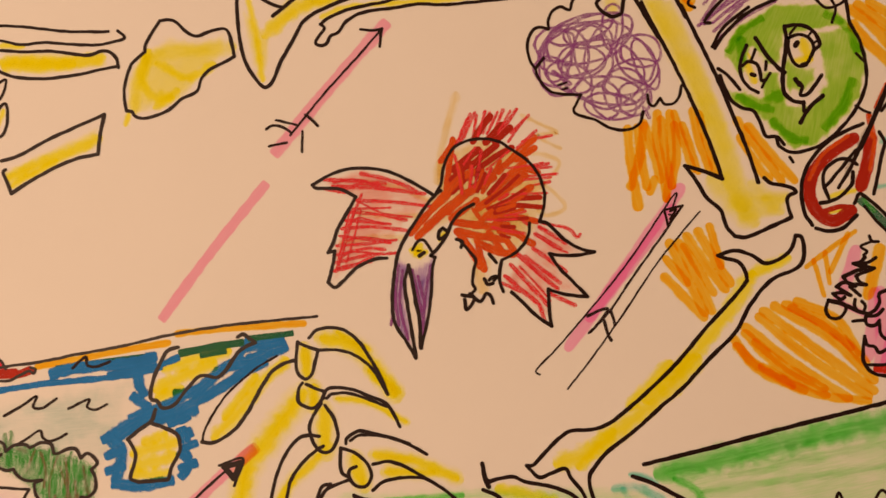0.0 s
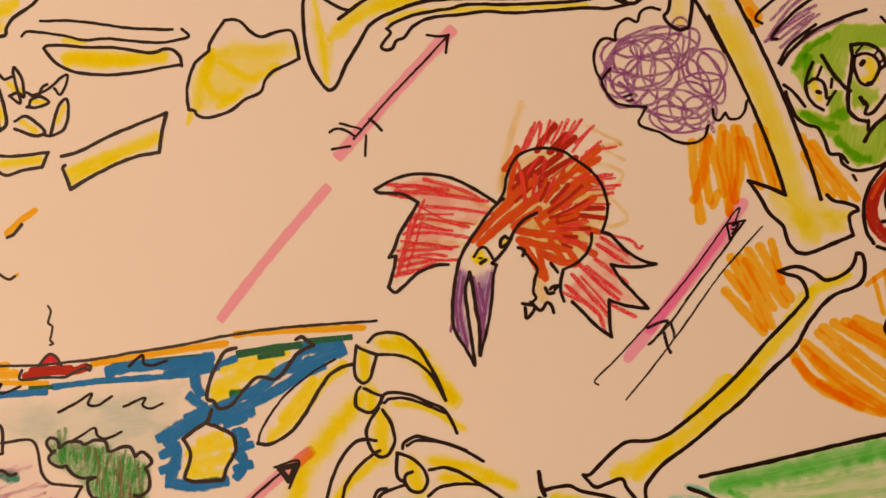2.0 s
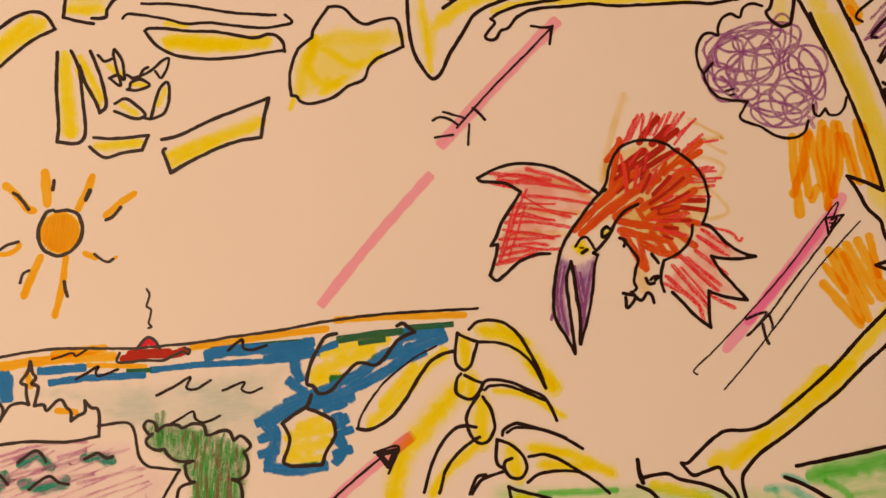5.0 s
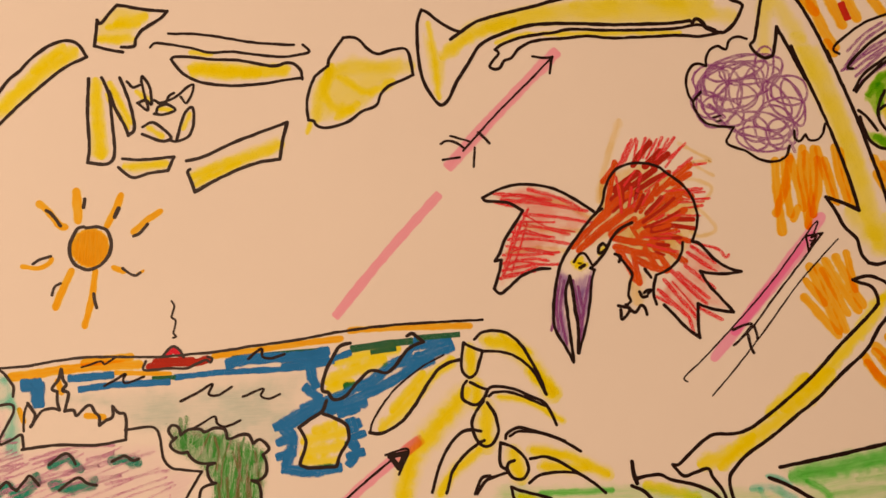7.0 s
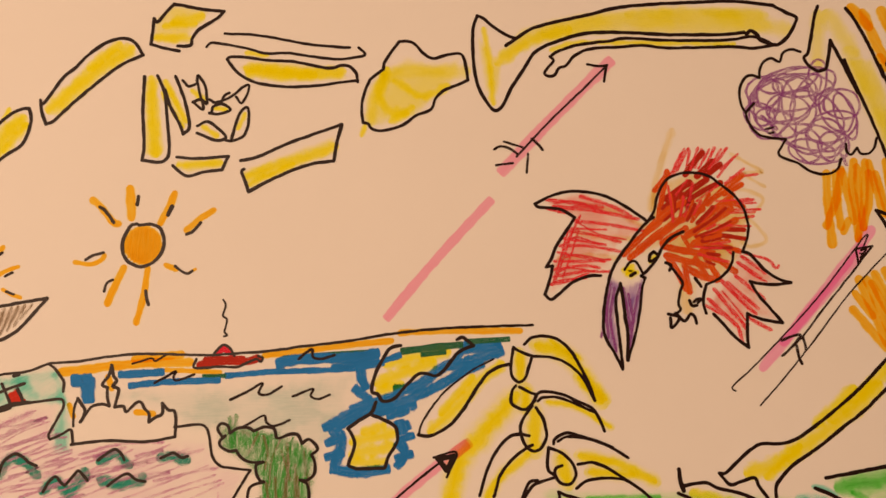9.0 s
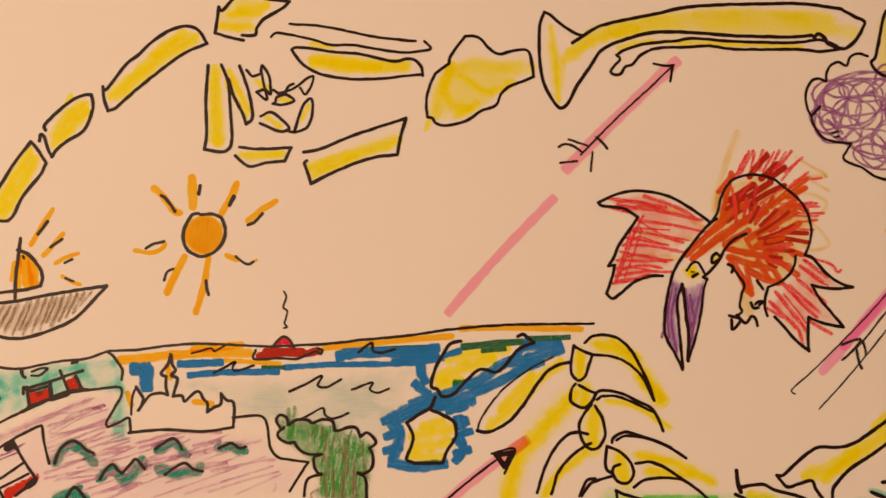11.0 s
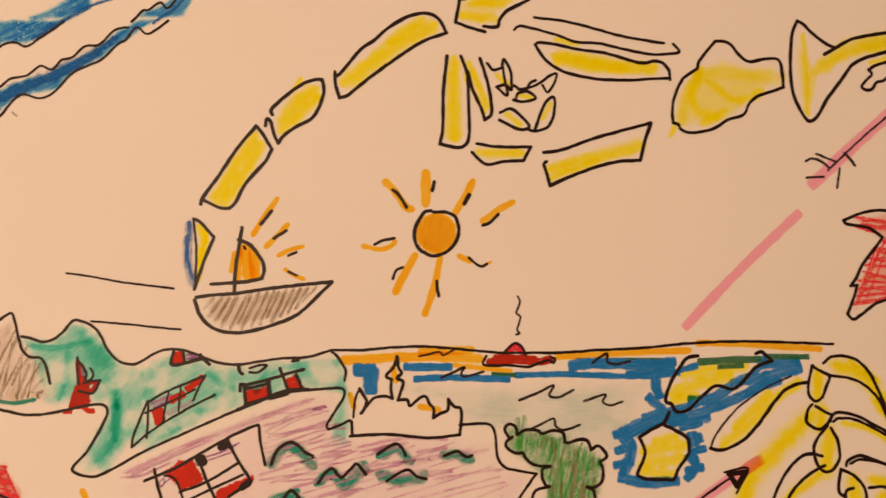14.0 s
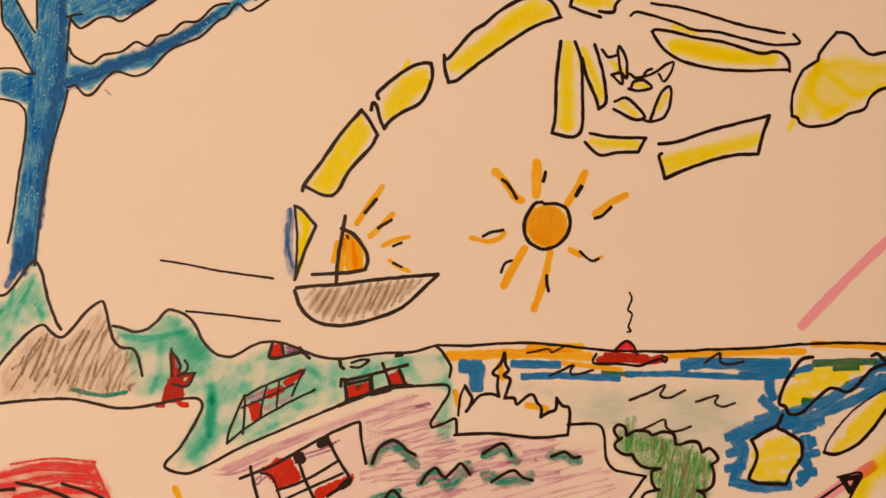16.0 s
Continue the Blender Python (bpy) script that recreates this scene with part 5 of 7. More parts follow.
m.line("yellow", 3.12, [(-54.6, -39.1), (-44.2, -41.9), (-31.6, -50.8)])
m.line("yellow", 8.23, [(-69.5, -36.7), (-82.3, -48.7), (-92.8, -60), (-98.2, -73.1)])
m.line("yellow", 5.12, [(-40.4, -31.4), (-33, -38.9)])
m.line("ink", 1.54, [(-54.5, -75.3), (-51.3, -77), (-39.2, -81.5)], [(-54.5, -75.3), (-53.9, -79.9), (-51, -84.3)])
m.line("yellow", 4.00, [(-50.5, -79.8), (-43.9, -82.3)])
m.line("straw", 11.34, [(-55.5, -16.2), (-46.3, -20.2), (-39.9, -28.2), (-34.7, -39)])
m.line("straw", 5.30, [(-50.9, -14.8), (-41.2, -22.3)])
m.line("straw", 9.45, [(-64.9, -20.2), (-65.4, -26.6)])
m.line("straw", 8.70, [(-63.5, -34.4), (-64.5, -39.3)])
m.line("straw", 12.10, [(-60.9, -44.4), (-62.4, -55.8)])
m.line("straw", 10.59, [(-51.8, -63.3), (-50.8, -70.2)])
m.line("straw", 8.70, [(-43, -62), (-28.7, -66.6), (-16.7, -73.9)])
m.line("straw", 7.94, [(-39.7, -68.6), (-25.1, -70.9)])
m.line("straw", 7.94, [(-66.5, -59.9), (-77.5, -67.5), (-82.8, -74.2)])
m.line("straw", 5.30, [(-54.6, -39.1), (-44.2, -41.9), (-31.6, -50.8)])
m.line("straw", 13.99, [(-69.5, -36.7), (-82.3, -48.7), (-92.8, -60), (-98.2, -73.1)])
m.line("straw", 8.70, [(-40.4, -31.4), (-33, -38.9)])
m.line("straw", 6.80, [(-50.5, -79.8), (-43.9, -82.3)])
m.lay()

# long yellow rib with a dark lower edge
m = Motif("drawn_rib_bone", "long yellow rib with a dark lower edge", 19)
m.line("ink", 1.71, [(-69.6, -22.3), (-74.1, -23.1), (-78.9, -25.6), (-84.1, -31.3), (-90.9, -40), (-97.2, -45.5), (-104.3, -48.3), (-109.1, -47.6)])
m.line("fine", 1.11, [(-109.1, -47.6), (-106.7, -42), (-97.4, -31.5), (-85.2, -23.6), (-75.8, -19.6)])
m.line("yellow", 7.12, [(-74.1, -23.1), (-82.6, -28.3), (-91.5, -36.7), (-102.7, -45.3)])
m.line("yellow", 4.67, [(-85.6, -26.8), (-98.5, -38.9)])
m.lay()

# pink arrow with filled black head pointing up
m = Motif("drawn_arrow", "pink arrow with filled black head pointing up", 20)
m.line("pink", 5.34, [(-124.9, -76.4), (-109.8, -65.5), (-89.9, -52.9)])
m.line("salmon", 4.90, [(-96.2, -57.2), (-88.7, -52.5)])
m.line("ink", 1.13, [(-126, -76.3), (-112.2, -66.4), (-98.6, -57.6)])
m.line("ink", 2.49, [(-102.1, -57.9), (-95.5, -57.3)], [(-95.5, -57.3), (-98.9, -62.8)], [(-98.9, -62.8), (-101.6, -58.4)])
m.line("ink", 1.13, [(-103.8, -57.1), (-94.4, -56), (-99.2, -65.5)])
m.lay()

# yellow hip bones inside blue marker water
m = Motif("drawn_hip_bone", "yellow hip bones inside blue marker water", 21)
m.line("ink", 1.71, [(-113.3, -10.7), (-117.2, -11.2), (-120.6, -15), (-124.4, -21), (-126.7, -27.8), (-124.3, -29.7), (-123.1, -32.2), (-121, -32.8), (-117.5, -31.8), (-112.3, -27.1), (-107.3, -23.1), (-103.9, -23), (-99.7, -24.2), (-96, -22), (-90.7, -16.3), (-87.1, -14.4), (-83.2, -13.5)], [(-83.2, -13.5), (-85.5, -11.2), (-87.5, -9.6), (-89.8, -10.3)])
m.line("ink", 1.71, [(-125.4, -32.8), (-127.6, -36.8), (-132.4, -39.3), (-137.8, -42.4)], [(-137.8, -42.4), (-135.9, -46.4), (-135.7, -49.7), (-138.3, -55.7), (-138.6, -57.4), (-135.9, -58.9)], [(-135.9, -58.9), (-125.9, -59.6), (-124.1, -59.5)], [(-124.1, -59.5), (-121.9, -54.8), (-118.3, -50), (-117.7, -45.8)], [(-117.7, -45.8), (-118.6, -43), (-123.1, -40), (-127.3, -37.9)])
m.line("yellow", 7.57, [(-117.7, -17.6), (-108.5, -16.4), (-96.2, -15.5)])
m.line("yellow", 7.57, [(-122, -24.6), (-113.8, -22.1), (-102.3, -19.5)])
m.line("yellow", 5.56, [(-122.5, -27.8), (-115.6, -26.6)])
m.line("yellow", 7.57, [(-134.3, -47.7), (-121.8, -46.3)])
m.line("yellow", 7.57, [(-135, -53), (-122.5, -51.5)])
m.line("yellow", 6.67, [(-135.5, -56.1), (-125.6, -57.1)])
m.line("yellow", 6.23, [(-129.9, -44), (-124.7, -43)])
m.lay()

# blue marker water with orange horizon and black waves
m = Motif("drawn_sea", "blue marker water with orange horizon and black waves", 22)
m.line("blue", 7.57, [(-143.4, -41), (-131.4, -35.6), (-119.9, -33.6)])
m.line("blue", 5.79, [(-145.5, -39.6), (-140.9, -46.8), (-144.6, -57)])
m.line("blue", 5.34, [(-145.8, -58.1), (-135, -60.5), (-122.6, -60.1)])
m.line("blue", 4.45, [(-135.8, -34.5), (-119.6, -31.4), (-110.1, -27.4)])
m.line("blue", 4.90, [(-130.1, -13.6), (-130.2, -22.3), (-129.1, -26.8)])
m.line("blue", 4.90, [(-133.5, -26.2), (-128.1, -31.3)])
m.line("blue", 7.57, [(-124.7, -35.7), (-110, -34.4)])
m.line("blue", 5.34, [(-117, -28.6), (-108, -27.8), (-95.8, -20.9), (-84.7, -20.4)])
m.line("blue", 4.90, [(-113.2, -33.5), (-100.3, -28.9), (-89.6, -24)])
m.line("blue", 5.79, [(-116.6, -41.6), (-115.9, -46)])
m.line("blue", 4.45, [(-118.3, -50), (-115.2, -54.7), (-119.2, -59.5)])
m.line("blue", 3.56, [(-116.5, -48.1), (-114.9, -52.6)])
m.line("blue", 4.00, [(-114, -42), (-113.1, -44.7)])
m.line("blue", 5.34, [(-89.5, -23), (-80.4, -21.1)])
m.line("blue", 5.79, [(-86.9, -20.1), (-72, -16.3)])
m.line("blue", 5.34, [(-88.2, -14.5), (-72.7, -14)])
m.line("blue", 3.12, [(-91.2, -19.5), (-85.6, -11.6)])
m.line("blue", 4.2, [(-147.6, -41.2), (-141, -39.4)])
m.line("blue", 4.0, [(-147.2, -47.6), (-140.4, -46.2)])
m.line("blue", 4.2, [(-147.8, -53.4), (-140.6, -52.2)])
m.line("blue", 4.0, [(-119.2, -56.2), (-112.4, -55)])
m.line("blue", 3.6, [(-116.8, -48.8), (-111.2, -47.6)])
m.line("blue", 4.0, [(-121, -38.8), (-112.6, -37.2)])
m.line("darkgreen", 3.12, [(-113, -13.1), (-99.1, -12.6), (-88, -12.6)])
m.line("darkgreen", 2.67, [(-85.6, -11.6), (-68.5, -12.1)])
m.line("darkgreen", 2.23, [(-125.8, -12.1), (-134.8, -11.8), (-162, -11.4)])
m.line("darkgreen", 2.23, [(-105, -15.2), (-95, -15)])
m.line("orange", 4.45, [(-254.4, -8.9), (-244.9, -8.8), (-233, -8.3), (-216.4, -8.5), (-201.1, -9.7)])
m.line("orange", 4.00, [(-223.3, -6.3), (-204.4, -6.1)])
m.line("orange", 3.12, [(-169.3, -9.6), (-155.2, -9.3), (-136.3, -8.6), (-117.1, -8.4)])
m.line("orange", 3.34, [(-112.6, -5.5), (-94, -6.4), (-64.1, -9.1)])
m.line("orange", 2.23, [(-210.8, -11.9), (-188.7, -14.8)])
m.line("blue", 6.23, [(-250, -12.7), (-242.9, -13)])
m.line("blue", 6.67, [(-243.8, -12.9), (-244.1, -21.7)])
m.line("blue", 3.56, [(-230.5, -12.1), (-212.1, -12.7)])
m.line("blue", 3.12, [(-226.7, -17.1), (-212.4, -16.9), (-189, -18.1)])
m.line("blue", 2.89, [(-186.5, -16.5), (-165.3, -16.7), (-137.3, -18.2), (-120.9, -17.3)])
m.line("blue", 5.34, [(-164.5, -13.6), (-153.2, -12.5), (-136.9, -13.7), (-122.7, -12.9)])
m.line("blue", 3.56, [(-141.9, -17.3), (-123, -15.2)])
m.line("blue", 3.12, [(-123.2, -17), (-113.6, -14.6)])
m.line("darkgreen", 2.00, [(-195.8, -15.9), (-186.5, -16.5)])
m.smudge("pale", -3, 5.79, [(-236.3, -19.6), (-182.3, -22), (-135.3, -21.5), (-139.6, -39.4), (-149.8, -48.6), (-186.3, -38.9), (-204.8, -35.7), (-213.4, -26.7)])
m.line("ink", 1.33, [(-258.8, -4.7), (-246.9, -5.1), (-235, -4.3), (-223.1, -4.3), (-211.4, -5.3), (-195, -7.2), (-180.9, -7.8), (-166.8, -8), (-152.6, -7.3), (-136.2, -7), (-117.3, -5.6), (-93.9, -5.3), (-58.3, -7.2)])
m.line("fine", 1.33, [(-216, -16.7), (-211.1, -14.7), (-206.9, -12.8), (-208, -15), (-206.5, -16.6), (-199.3, -14.8)])
m.line("fine", 1.11, [(-224.7, -8.1), (-216.7, -6.6), (-215.2, -7.9), (-210.2, -5.5)])
m.line("fine", 1.33, [(-185.1, -26.4), (-177.8, -23.7), (-171.4, -20.9), (-173.2, -24.7), (-169.7, -25.7), (-163.6, -23)])
m.line("fine", 1.33, [(-159.3, -27.4), (-150.9, -25.1), (-151.9, -27.7), (-149, -29.4), (-144.2, -28.1)])
m.line("fine", 1.33, [(-180.3, -37.7), (-176.6, -36.1), (-171.7, -34.1), (-170.9, -37.2), (-167.5, -38.7), (-161.5, -37)])
m.line("fine", 1.56, [(-155.5, -12.3), (-150, -8.9), (-149.6, -12.2), (-146.2, -13.1), (-140.7, -12.1)])
m.lay()

# red marker steamship with curling smoke line
m = Motif("drawn_steamship", "red marker steamship with curling smoke line", 23)
m.line("crimson", 3.56, [(-196.5, -11), (-188.2, -10.5), (-177.7, -11.4), (-172.7, -10.6)])
m.line("crimson", 2.67, [(-194, -9.1), (-178.8, -10.1)])
m.line("brightred", 2.89, [(-188.8, -6.5), (-186.1, -5.4), (-183.7, -7.3)])
m.line("ink", 1.33, [(-198, -8.7), (-199.4, -11.3), (-197.9, -12.4), (-188.4, -12.6), (-181.4, -13.3), (-176.6, -11.8), (-173, -10.8), (-171.4, -12.1), (-170.4, -10.6), (-172.1, -9.7)])
m.line("ink", 1.33, [(-191, -7.6), (-187.7, -4.5), (-185.9, -3.8), (-183.5, -5.7), (-182.2, -8.6)])
m.line("ink", 0.96, [(-184.9, 14.8), (-184.1, 12.6), (-185.1, 9.7), (-185.5, 8.1), (-184, 6.5), (-184.7, 3.8), (-185.4, 1.5), (-184.4, 0), (-185.8, -0.3)])
m.lay()

# white castle skyline with spire outlined in black
m = Motif("drawn_castle", "white castle skyline with spire outlined in black", 24)
m.line("orange", 3.12, [(-235.2, -12.9), (-234.2, -17.2)])
m.line("orange", 3.12, [(-224.3, -28.1), (-217.8, -29.3)])
m.line("orange", 2.67, [(-252.1, -22.8), (-250.9, -27.4)])
m.line("ink", 1.13, [(-251.1, -31.4), (-250.4, -25), (-248.5, -20.3)])
m.line("ink", 1.54, [(-248.5, -20.3), (-245.9, -25.1), (-247, -28.7), (-248.1, -30)], [(-248.1, -30), (-245.3, -26.6), (-242.6, -24), (-238.3, -23.6), (-235.5, -24.5)], [(-235.5, -24.5), (-236.1, -20.9), (-235.7, -17)], [(-235.7, -17), (-237.9, -15.5), (-235, -12.3), (-233.3, -8)], [(-233.3, -8), (-232.9, -12.3), (-231.8, -14.5), (-233.5, -16.6), (-231.2, -18.1), (-232.3, -22), (-233.4, -25.2)], [(-233.4, -25.2), (-229.7, -25.2), (-228.6, -27.6), (-224.2, -24.2), (-222.1, -24.3), (-221, -26.9), (-219.3, -29), (-219.5, -32.5)], [(-219.5, -32.5), (-216.7, -30.8), (-213.8, -29.7), (-213.4, -25.4)], [(-213.4, -25.4), (-211.2, -28.3), (-208.4, -29.8), (-209.1, -39.5)])
m.line("ink", 1.54, [(-209.5, -39.5), (-221.1, -40.4), (-236.2, -38.7), (-244.9, -38.6), (-252.4, -38.9)])
m.lay()

# black shoreline with lilac crayon fields
m = Motif("drawn_shore", "black shoreline with lilac crayon fields", 25)
m.smudge("lilac", 17, 3.12, [(-342.8, -57.2), (-323.8, -44), (-296.3, -31.5), (-270.6, -22.4), (-256.7, -21.7), (-261, -35.6), (-252.4, -40), (-231.9, -40.3), (-210.2, -41.6), (-197.1, -43.1), (-193.9, -52.7), (-181.9, -56.7), (-187.4, -67.9), (-334.4, -65.4)])
m.hatch("plum", 1.2, 16, 3.3, [(-288, -38), (-262, -26), (-258, -38), (-250, -42), (-210, -43), (-198, -46), (-196, -54), (-190, -60), (-192, -66), (-262, -66), (-284, -58)])
m.line("plum", 1.87, [(-285.6, -33.8), (-274.9, -31.2), (-262, -27), (-274.9, -29.7), (-285.2, -36)])
m.line("plum", 1.87, [(-284.6, -38.5), (-270.7, -35.5), (-259.9, -32.4)])
m.line("plum", 1.87, [(-249.2, -43.3), (-231.9, -40.5), (-214.6, -41.2)])
m.line("plum", 1.87, [(-287.8, -53), (-270.7, -48.3), (-255.7, -45.3)])
m.line("plum", 1.87, [(-232, -50), (-214.6, -47), (-199.3, -46.1)])
m.line("plum", 1.87, [(-275, -58.3), (-255.7, -54.3), (-240.6, -52)])
m.line("plum", 1.87, [(-219, -56.6), (-201.6, -54.3), (-192.8, -53.8)])
m.line("ink", 1.33, [(-209.1, -35.6), (-199.3, -35.3), (-196, -37.1), (-194.9, -41.9), (-194.5, -48.3), (-191.7, -52.7), (-186.3, -54.3), (-179.2, -55.7)], [(-179.2, -55.7), (-181.9, -59.3), (-187.4, -66.8)])
m.smudge("plum", 23, 1.11, [(-342.9, -51), (-331.2, -46), (-316.8, -39.8), (-301.2, -34), (-285.7, -29.3), (-268.2, -23.3), (-267.4, -25.1), (-279, -29.3), (-294.6, -34.6), (-312.4, -41.7), (-326.8, -47.1), (-336.8, -51.6)])
m.line("plum", 0.93, [(-340.1, -52.9), (-323.5, -45.8), (-310.2, -40.4)])
m.line("plum", 0.93, [(-316.8, -41.1), (-301.3, -35.4), (-285.7, -30.9)])
m.line("plum", 0.93, [(-292.3, -31.6), (-279, -27.5), (-266.5, -23.8)])
m.line("plum", 1.56, [(-342.3, -52.6), (-334.6, -52.1), (-323.5, -47.6)])
m.line("plum", 1.09, [(-283.9, -29.2), (-274.5, -29), (-262.3, -26.6)])
m.line("plum", 1.25, [(-262.3, -27), (-274.6, -31.6), (-285.8, -36.2), (-279.1, -37.3), (-265.8, -35.4), (-256.8, -33.9)])
m.line("plum", 1.56, [(-285.9, -42.9), (-274.7, -39.6), (-263.6, -36.3), (-254.6, -35.7)])
m.line("plum", 1.25, [(-279.2, -43.5), (-265.8, -39.4)])
m.line("plum", 1.56, [(-270.3, -41.9), (-256.9, -38.7)])
m.line("plum", 1.25, [(-263.7, -43), (-252.5, -41.1)])
m.line("plum", 1.56, [(-263.3, -45.2), (-252.6, -44.6)])
m.line("plum", 1.56, [(-279.3, -49.7), (-266, -47.4), (-254.8, -46.4)])
m.line("plum", 1.25, [(-268.2, -50), (-257.1, -49.4)])
m.line("plum", 1.56, [(-287.9, -55.2), (-277.2, -53.7), (-266.1, -53.1)])
m.line("plum", 1.25, [(-279.4, -55.9), (-263.9, -55.2)])
m.line("plum", 1.56, [(-264.9, -62.5), (-257.3, -60.9), (-248.4, -59.4), (-257.4, -62.3)])
m.line("plum", 1.56, [(-285.9, -46.8), (-279.3, -45.7)])
m.line("plum", 1.87, [(-248.1, -45.2), (-234.7, -42.5), (-243.7, -44.9), (-230.2, -42.1)])
m.line("plum", 1.87, [(-248.3, -51.4), (-234.8, -49.6), (-221.4, -48.6), (-237.1, -51.3)])
m.line("plum", 1.87, [(-237.2, -55.7), (-223.7, -53.9), (-212.6, -53.7), (-226, -56)])
m.line("plum", 1.87, [(-225.8, -45.8), (-214.6, -44.3), (-221.4, -46.4)])
m.line("plum", 1.56, [(-252.7, -53.5), (-243.8, -52.4), (-248.3, -54.5), (-239.4, -53.9)])
m.lay()

# black arched stroke with teal crayon shading
m = Motif("drawn_arch", "black arched stroke with teal crayon shading", 26)
m.line("deepteal", 6.23, [(-283.1, -48.1), (-279.2, -42.9), (-275, -42.5), (-270.7, -46.2), (-268.1, -49.4)])
m.line("ink", 1.54, [(-283.9, -49.2), (-281.4, -43.9), (-277.1, -40.8), (-273.9, -41.4), (-270.7, -44.5), (-267.5, -46.2)])
m.lay()

# black arched stroke with teal crayon shading
m = Motif("drawn_arch", "black arched stroke with teal crayon shading", 27)
m.line("deepteal", 6.54, [(-264.7, -55.9), (-260, -53), (-256.8, -56.4), (-254.6, -58.6), (-250.3, -54.4), (-248.2, -51.4)])
m.line("ink", 1.54, [(-265.4, -57), (-263.2, -53.8), (-260, -51.3), (-257.8, -53.9), (-256.1, -55.2)], [(-256.1, -55.2), (-252.5, -51.8), (-250.3, -49.7), (-248.2, -51.9), (-246.7, -54)])
m.lay()

# black arched stroke with teal crayon shading
m = Motif("drawn_arch", "black arched stroke with teal crayon shading", 28)
m.line("deepteal", 5.61, [(-240.2, -46.4), (-234.1, -44.6), (-229.8, -48.9)])
m.line("ink", 1.54, [(-241.7, -46.2), (-237.3, -43.4), (-234.1, -42.4), (-231.9, -44.6), (-230.9, -47)])
m.lay()

# black arched stroke with teal crayon shading
m = Motif("drawn_arch", "black arched stroke with teal crayon shading", 29)
m.line("deepteal", 6.23, [(-240.2, -54.6), (-234.1, -56.4), (-226.6, -56.5), (-224.4, -55.4)])
m.line("ink", 1.54, [(-238.5, -56.9), (-234.1, -54.2), (-229.8, -52.8), (-226.6, -55.4), (-222.9, -56.5)])
m.lay()

# black arched stroke with teal crayon shading
m = Motif("drawn_arch", "black arched stroke with teal crayon shading", 30)
m.line("deepteal", 5.61, [(-215, -47.2), (-210.2, -47.3), (-205.9, -49.3)])
m.line("ink", 1.54, [(-215.7, -47.6), (-212.4, -46.6), (-210.2, -46), (-207, -48.2), (-204.6, -47.8)])
m.lay()

# black arched stroke with teal crayon shading
m = Motif("drawn_arch", "black arched stroke with teal crayon shading", 31)
m.line("deepteal", 5.61, [(-277.2, -62.1), (-272.5, -63.9)])
m.line("deepteal", 5.30, [(-283.6, -63.1), (-275, -60.4)])
m.line("ink", 1.54, [(-280.1, -64.2), (-276.1, -59.6), (-271.8, -64.3)])
m.lay()

# green and brown crayon bush with bumpy black outline
m = Motif("drawn_bush", "green and brown crayon bush with bumpy black outline", 32)
m.smudge("leafgreen", 79, 2.23, [(-191.2, -36.8), (-181.5, -37.8), (-167.8, -41.6), (-157.7, -45.9), (-151.9, -50.7), (-154, -61.9), (-156.1, -73.1), (-177.2, -70.8), (-175.2, -59.6), (-182.7, -50.8), (-190.4, -45.4)])
m.hatch("leafgreen", 2.49, 68, 4.90, [(-184, -39.2), (-158.7, -44.2), (-152.9, -51.7), (-155.4, -61.8), (-169.7, -60.2), (-181.5, -50.2)])
m.hatch("umber", 1.56, 77, 4.45, [(-180.5, -39.6), (-158.7, -44.2), (-154, -61.9), (-156.6, -74.1), (-179.7, -71.7), (-174.4, -60.8)])
m.line("leafgreen", 3.11, [(-185.8, -34.4), (-185.9, -47)])
m.line("umber", 1.78, [(-173.1, -61.7), (-172.6, -71.3)])
m.line("umber", 1.78, [(-169.2, -59.8), (-169.7, -72.7)])
m.line("umber", 1.78, [(-165, -60.7), (-165.4, -73.2)])
m.line("umber", 1.78, [(-160.3, -60.3), (-160.3, -73.7)])
m.line("umber", 1.56, [(-165.8, -49.2), (-163.2, -60.9)])
m.line("umber", 1.56, [(-156.5, -50.2), (-156.6, -59.8)])
m.line("leafgreen", 3.11, [(-183.4, -33.9), (-184.5, -40.3)])
m.line("ink", 1.54, [(-190, -40.8), (-191.3, -37.7), (-189.5, -35.8), (-187, -37), (-186.4, -40.1)], [(-186.4, -40.1), (-182.7, -38.2), (-178, -38.7), (-176.5, -40), (-172.2, -38.8), (-168.1, -39.8), (-167.5, -43.3)], [(-167.5, -43.3), (-165.7, -43.7), (-162.1, -42.7), (-158.6, -43.1), (-157.1, -46.7)], [(-157.1, -46.7), (-154.2, -45.4), (-152, -47.2), (-150.9, -49.7), (-153.6, -51.7)], [(-153.6, -51.7), (-152.4, -55.2), (-153.3, -59.7), (-156.3, -61.7), (-159.1, -61.4)], [(-159.1, -61.4), (-156.1, -64), (-156.2, -71.9)])
m.line("ink", 1.54, [(-188.4, -41), (-190.9, -43), (-190.4, -45.4), (-187.1, -47.3), (-184.3, -47.2)], [(-184.3, -47.2), (-182.7, -50.1), (-179.4, -52.3), (-173.6, -52.9)], [(-173.6, -52.9), (-176.5, -53.8), (-176.8, -57.2), (-175.5, -60.3), (-173.9, -60.9)], [(-173.9, -60.9), (-178, -61.6), (-180.5, -63.6), (-181.7, -69.2)])
m.lay()

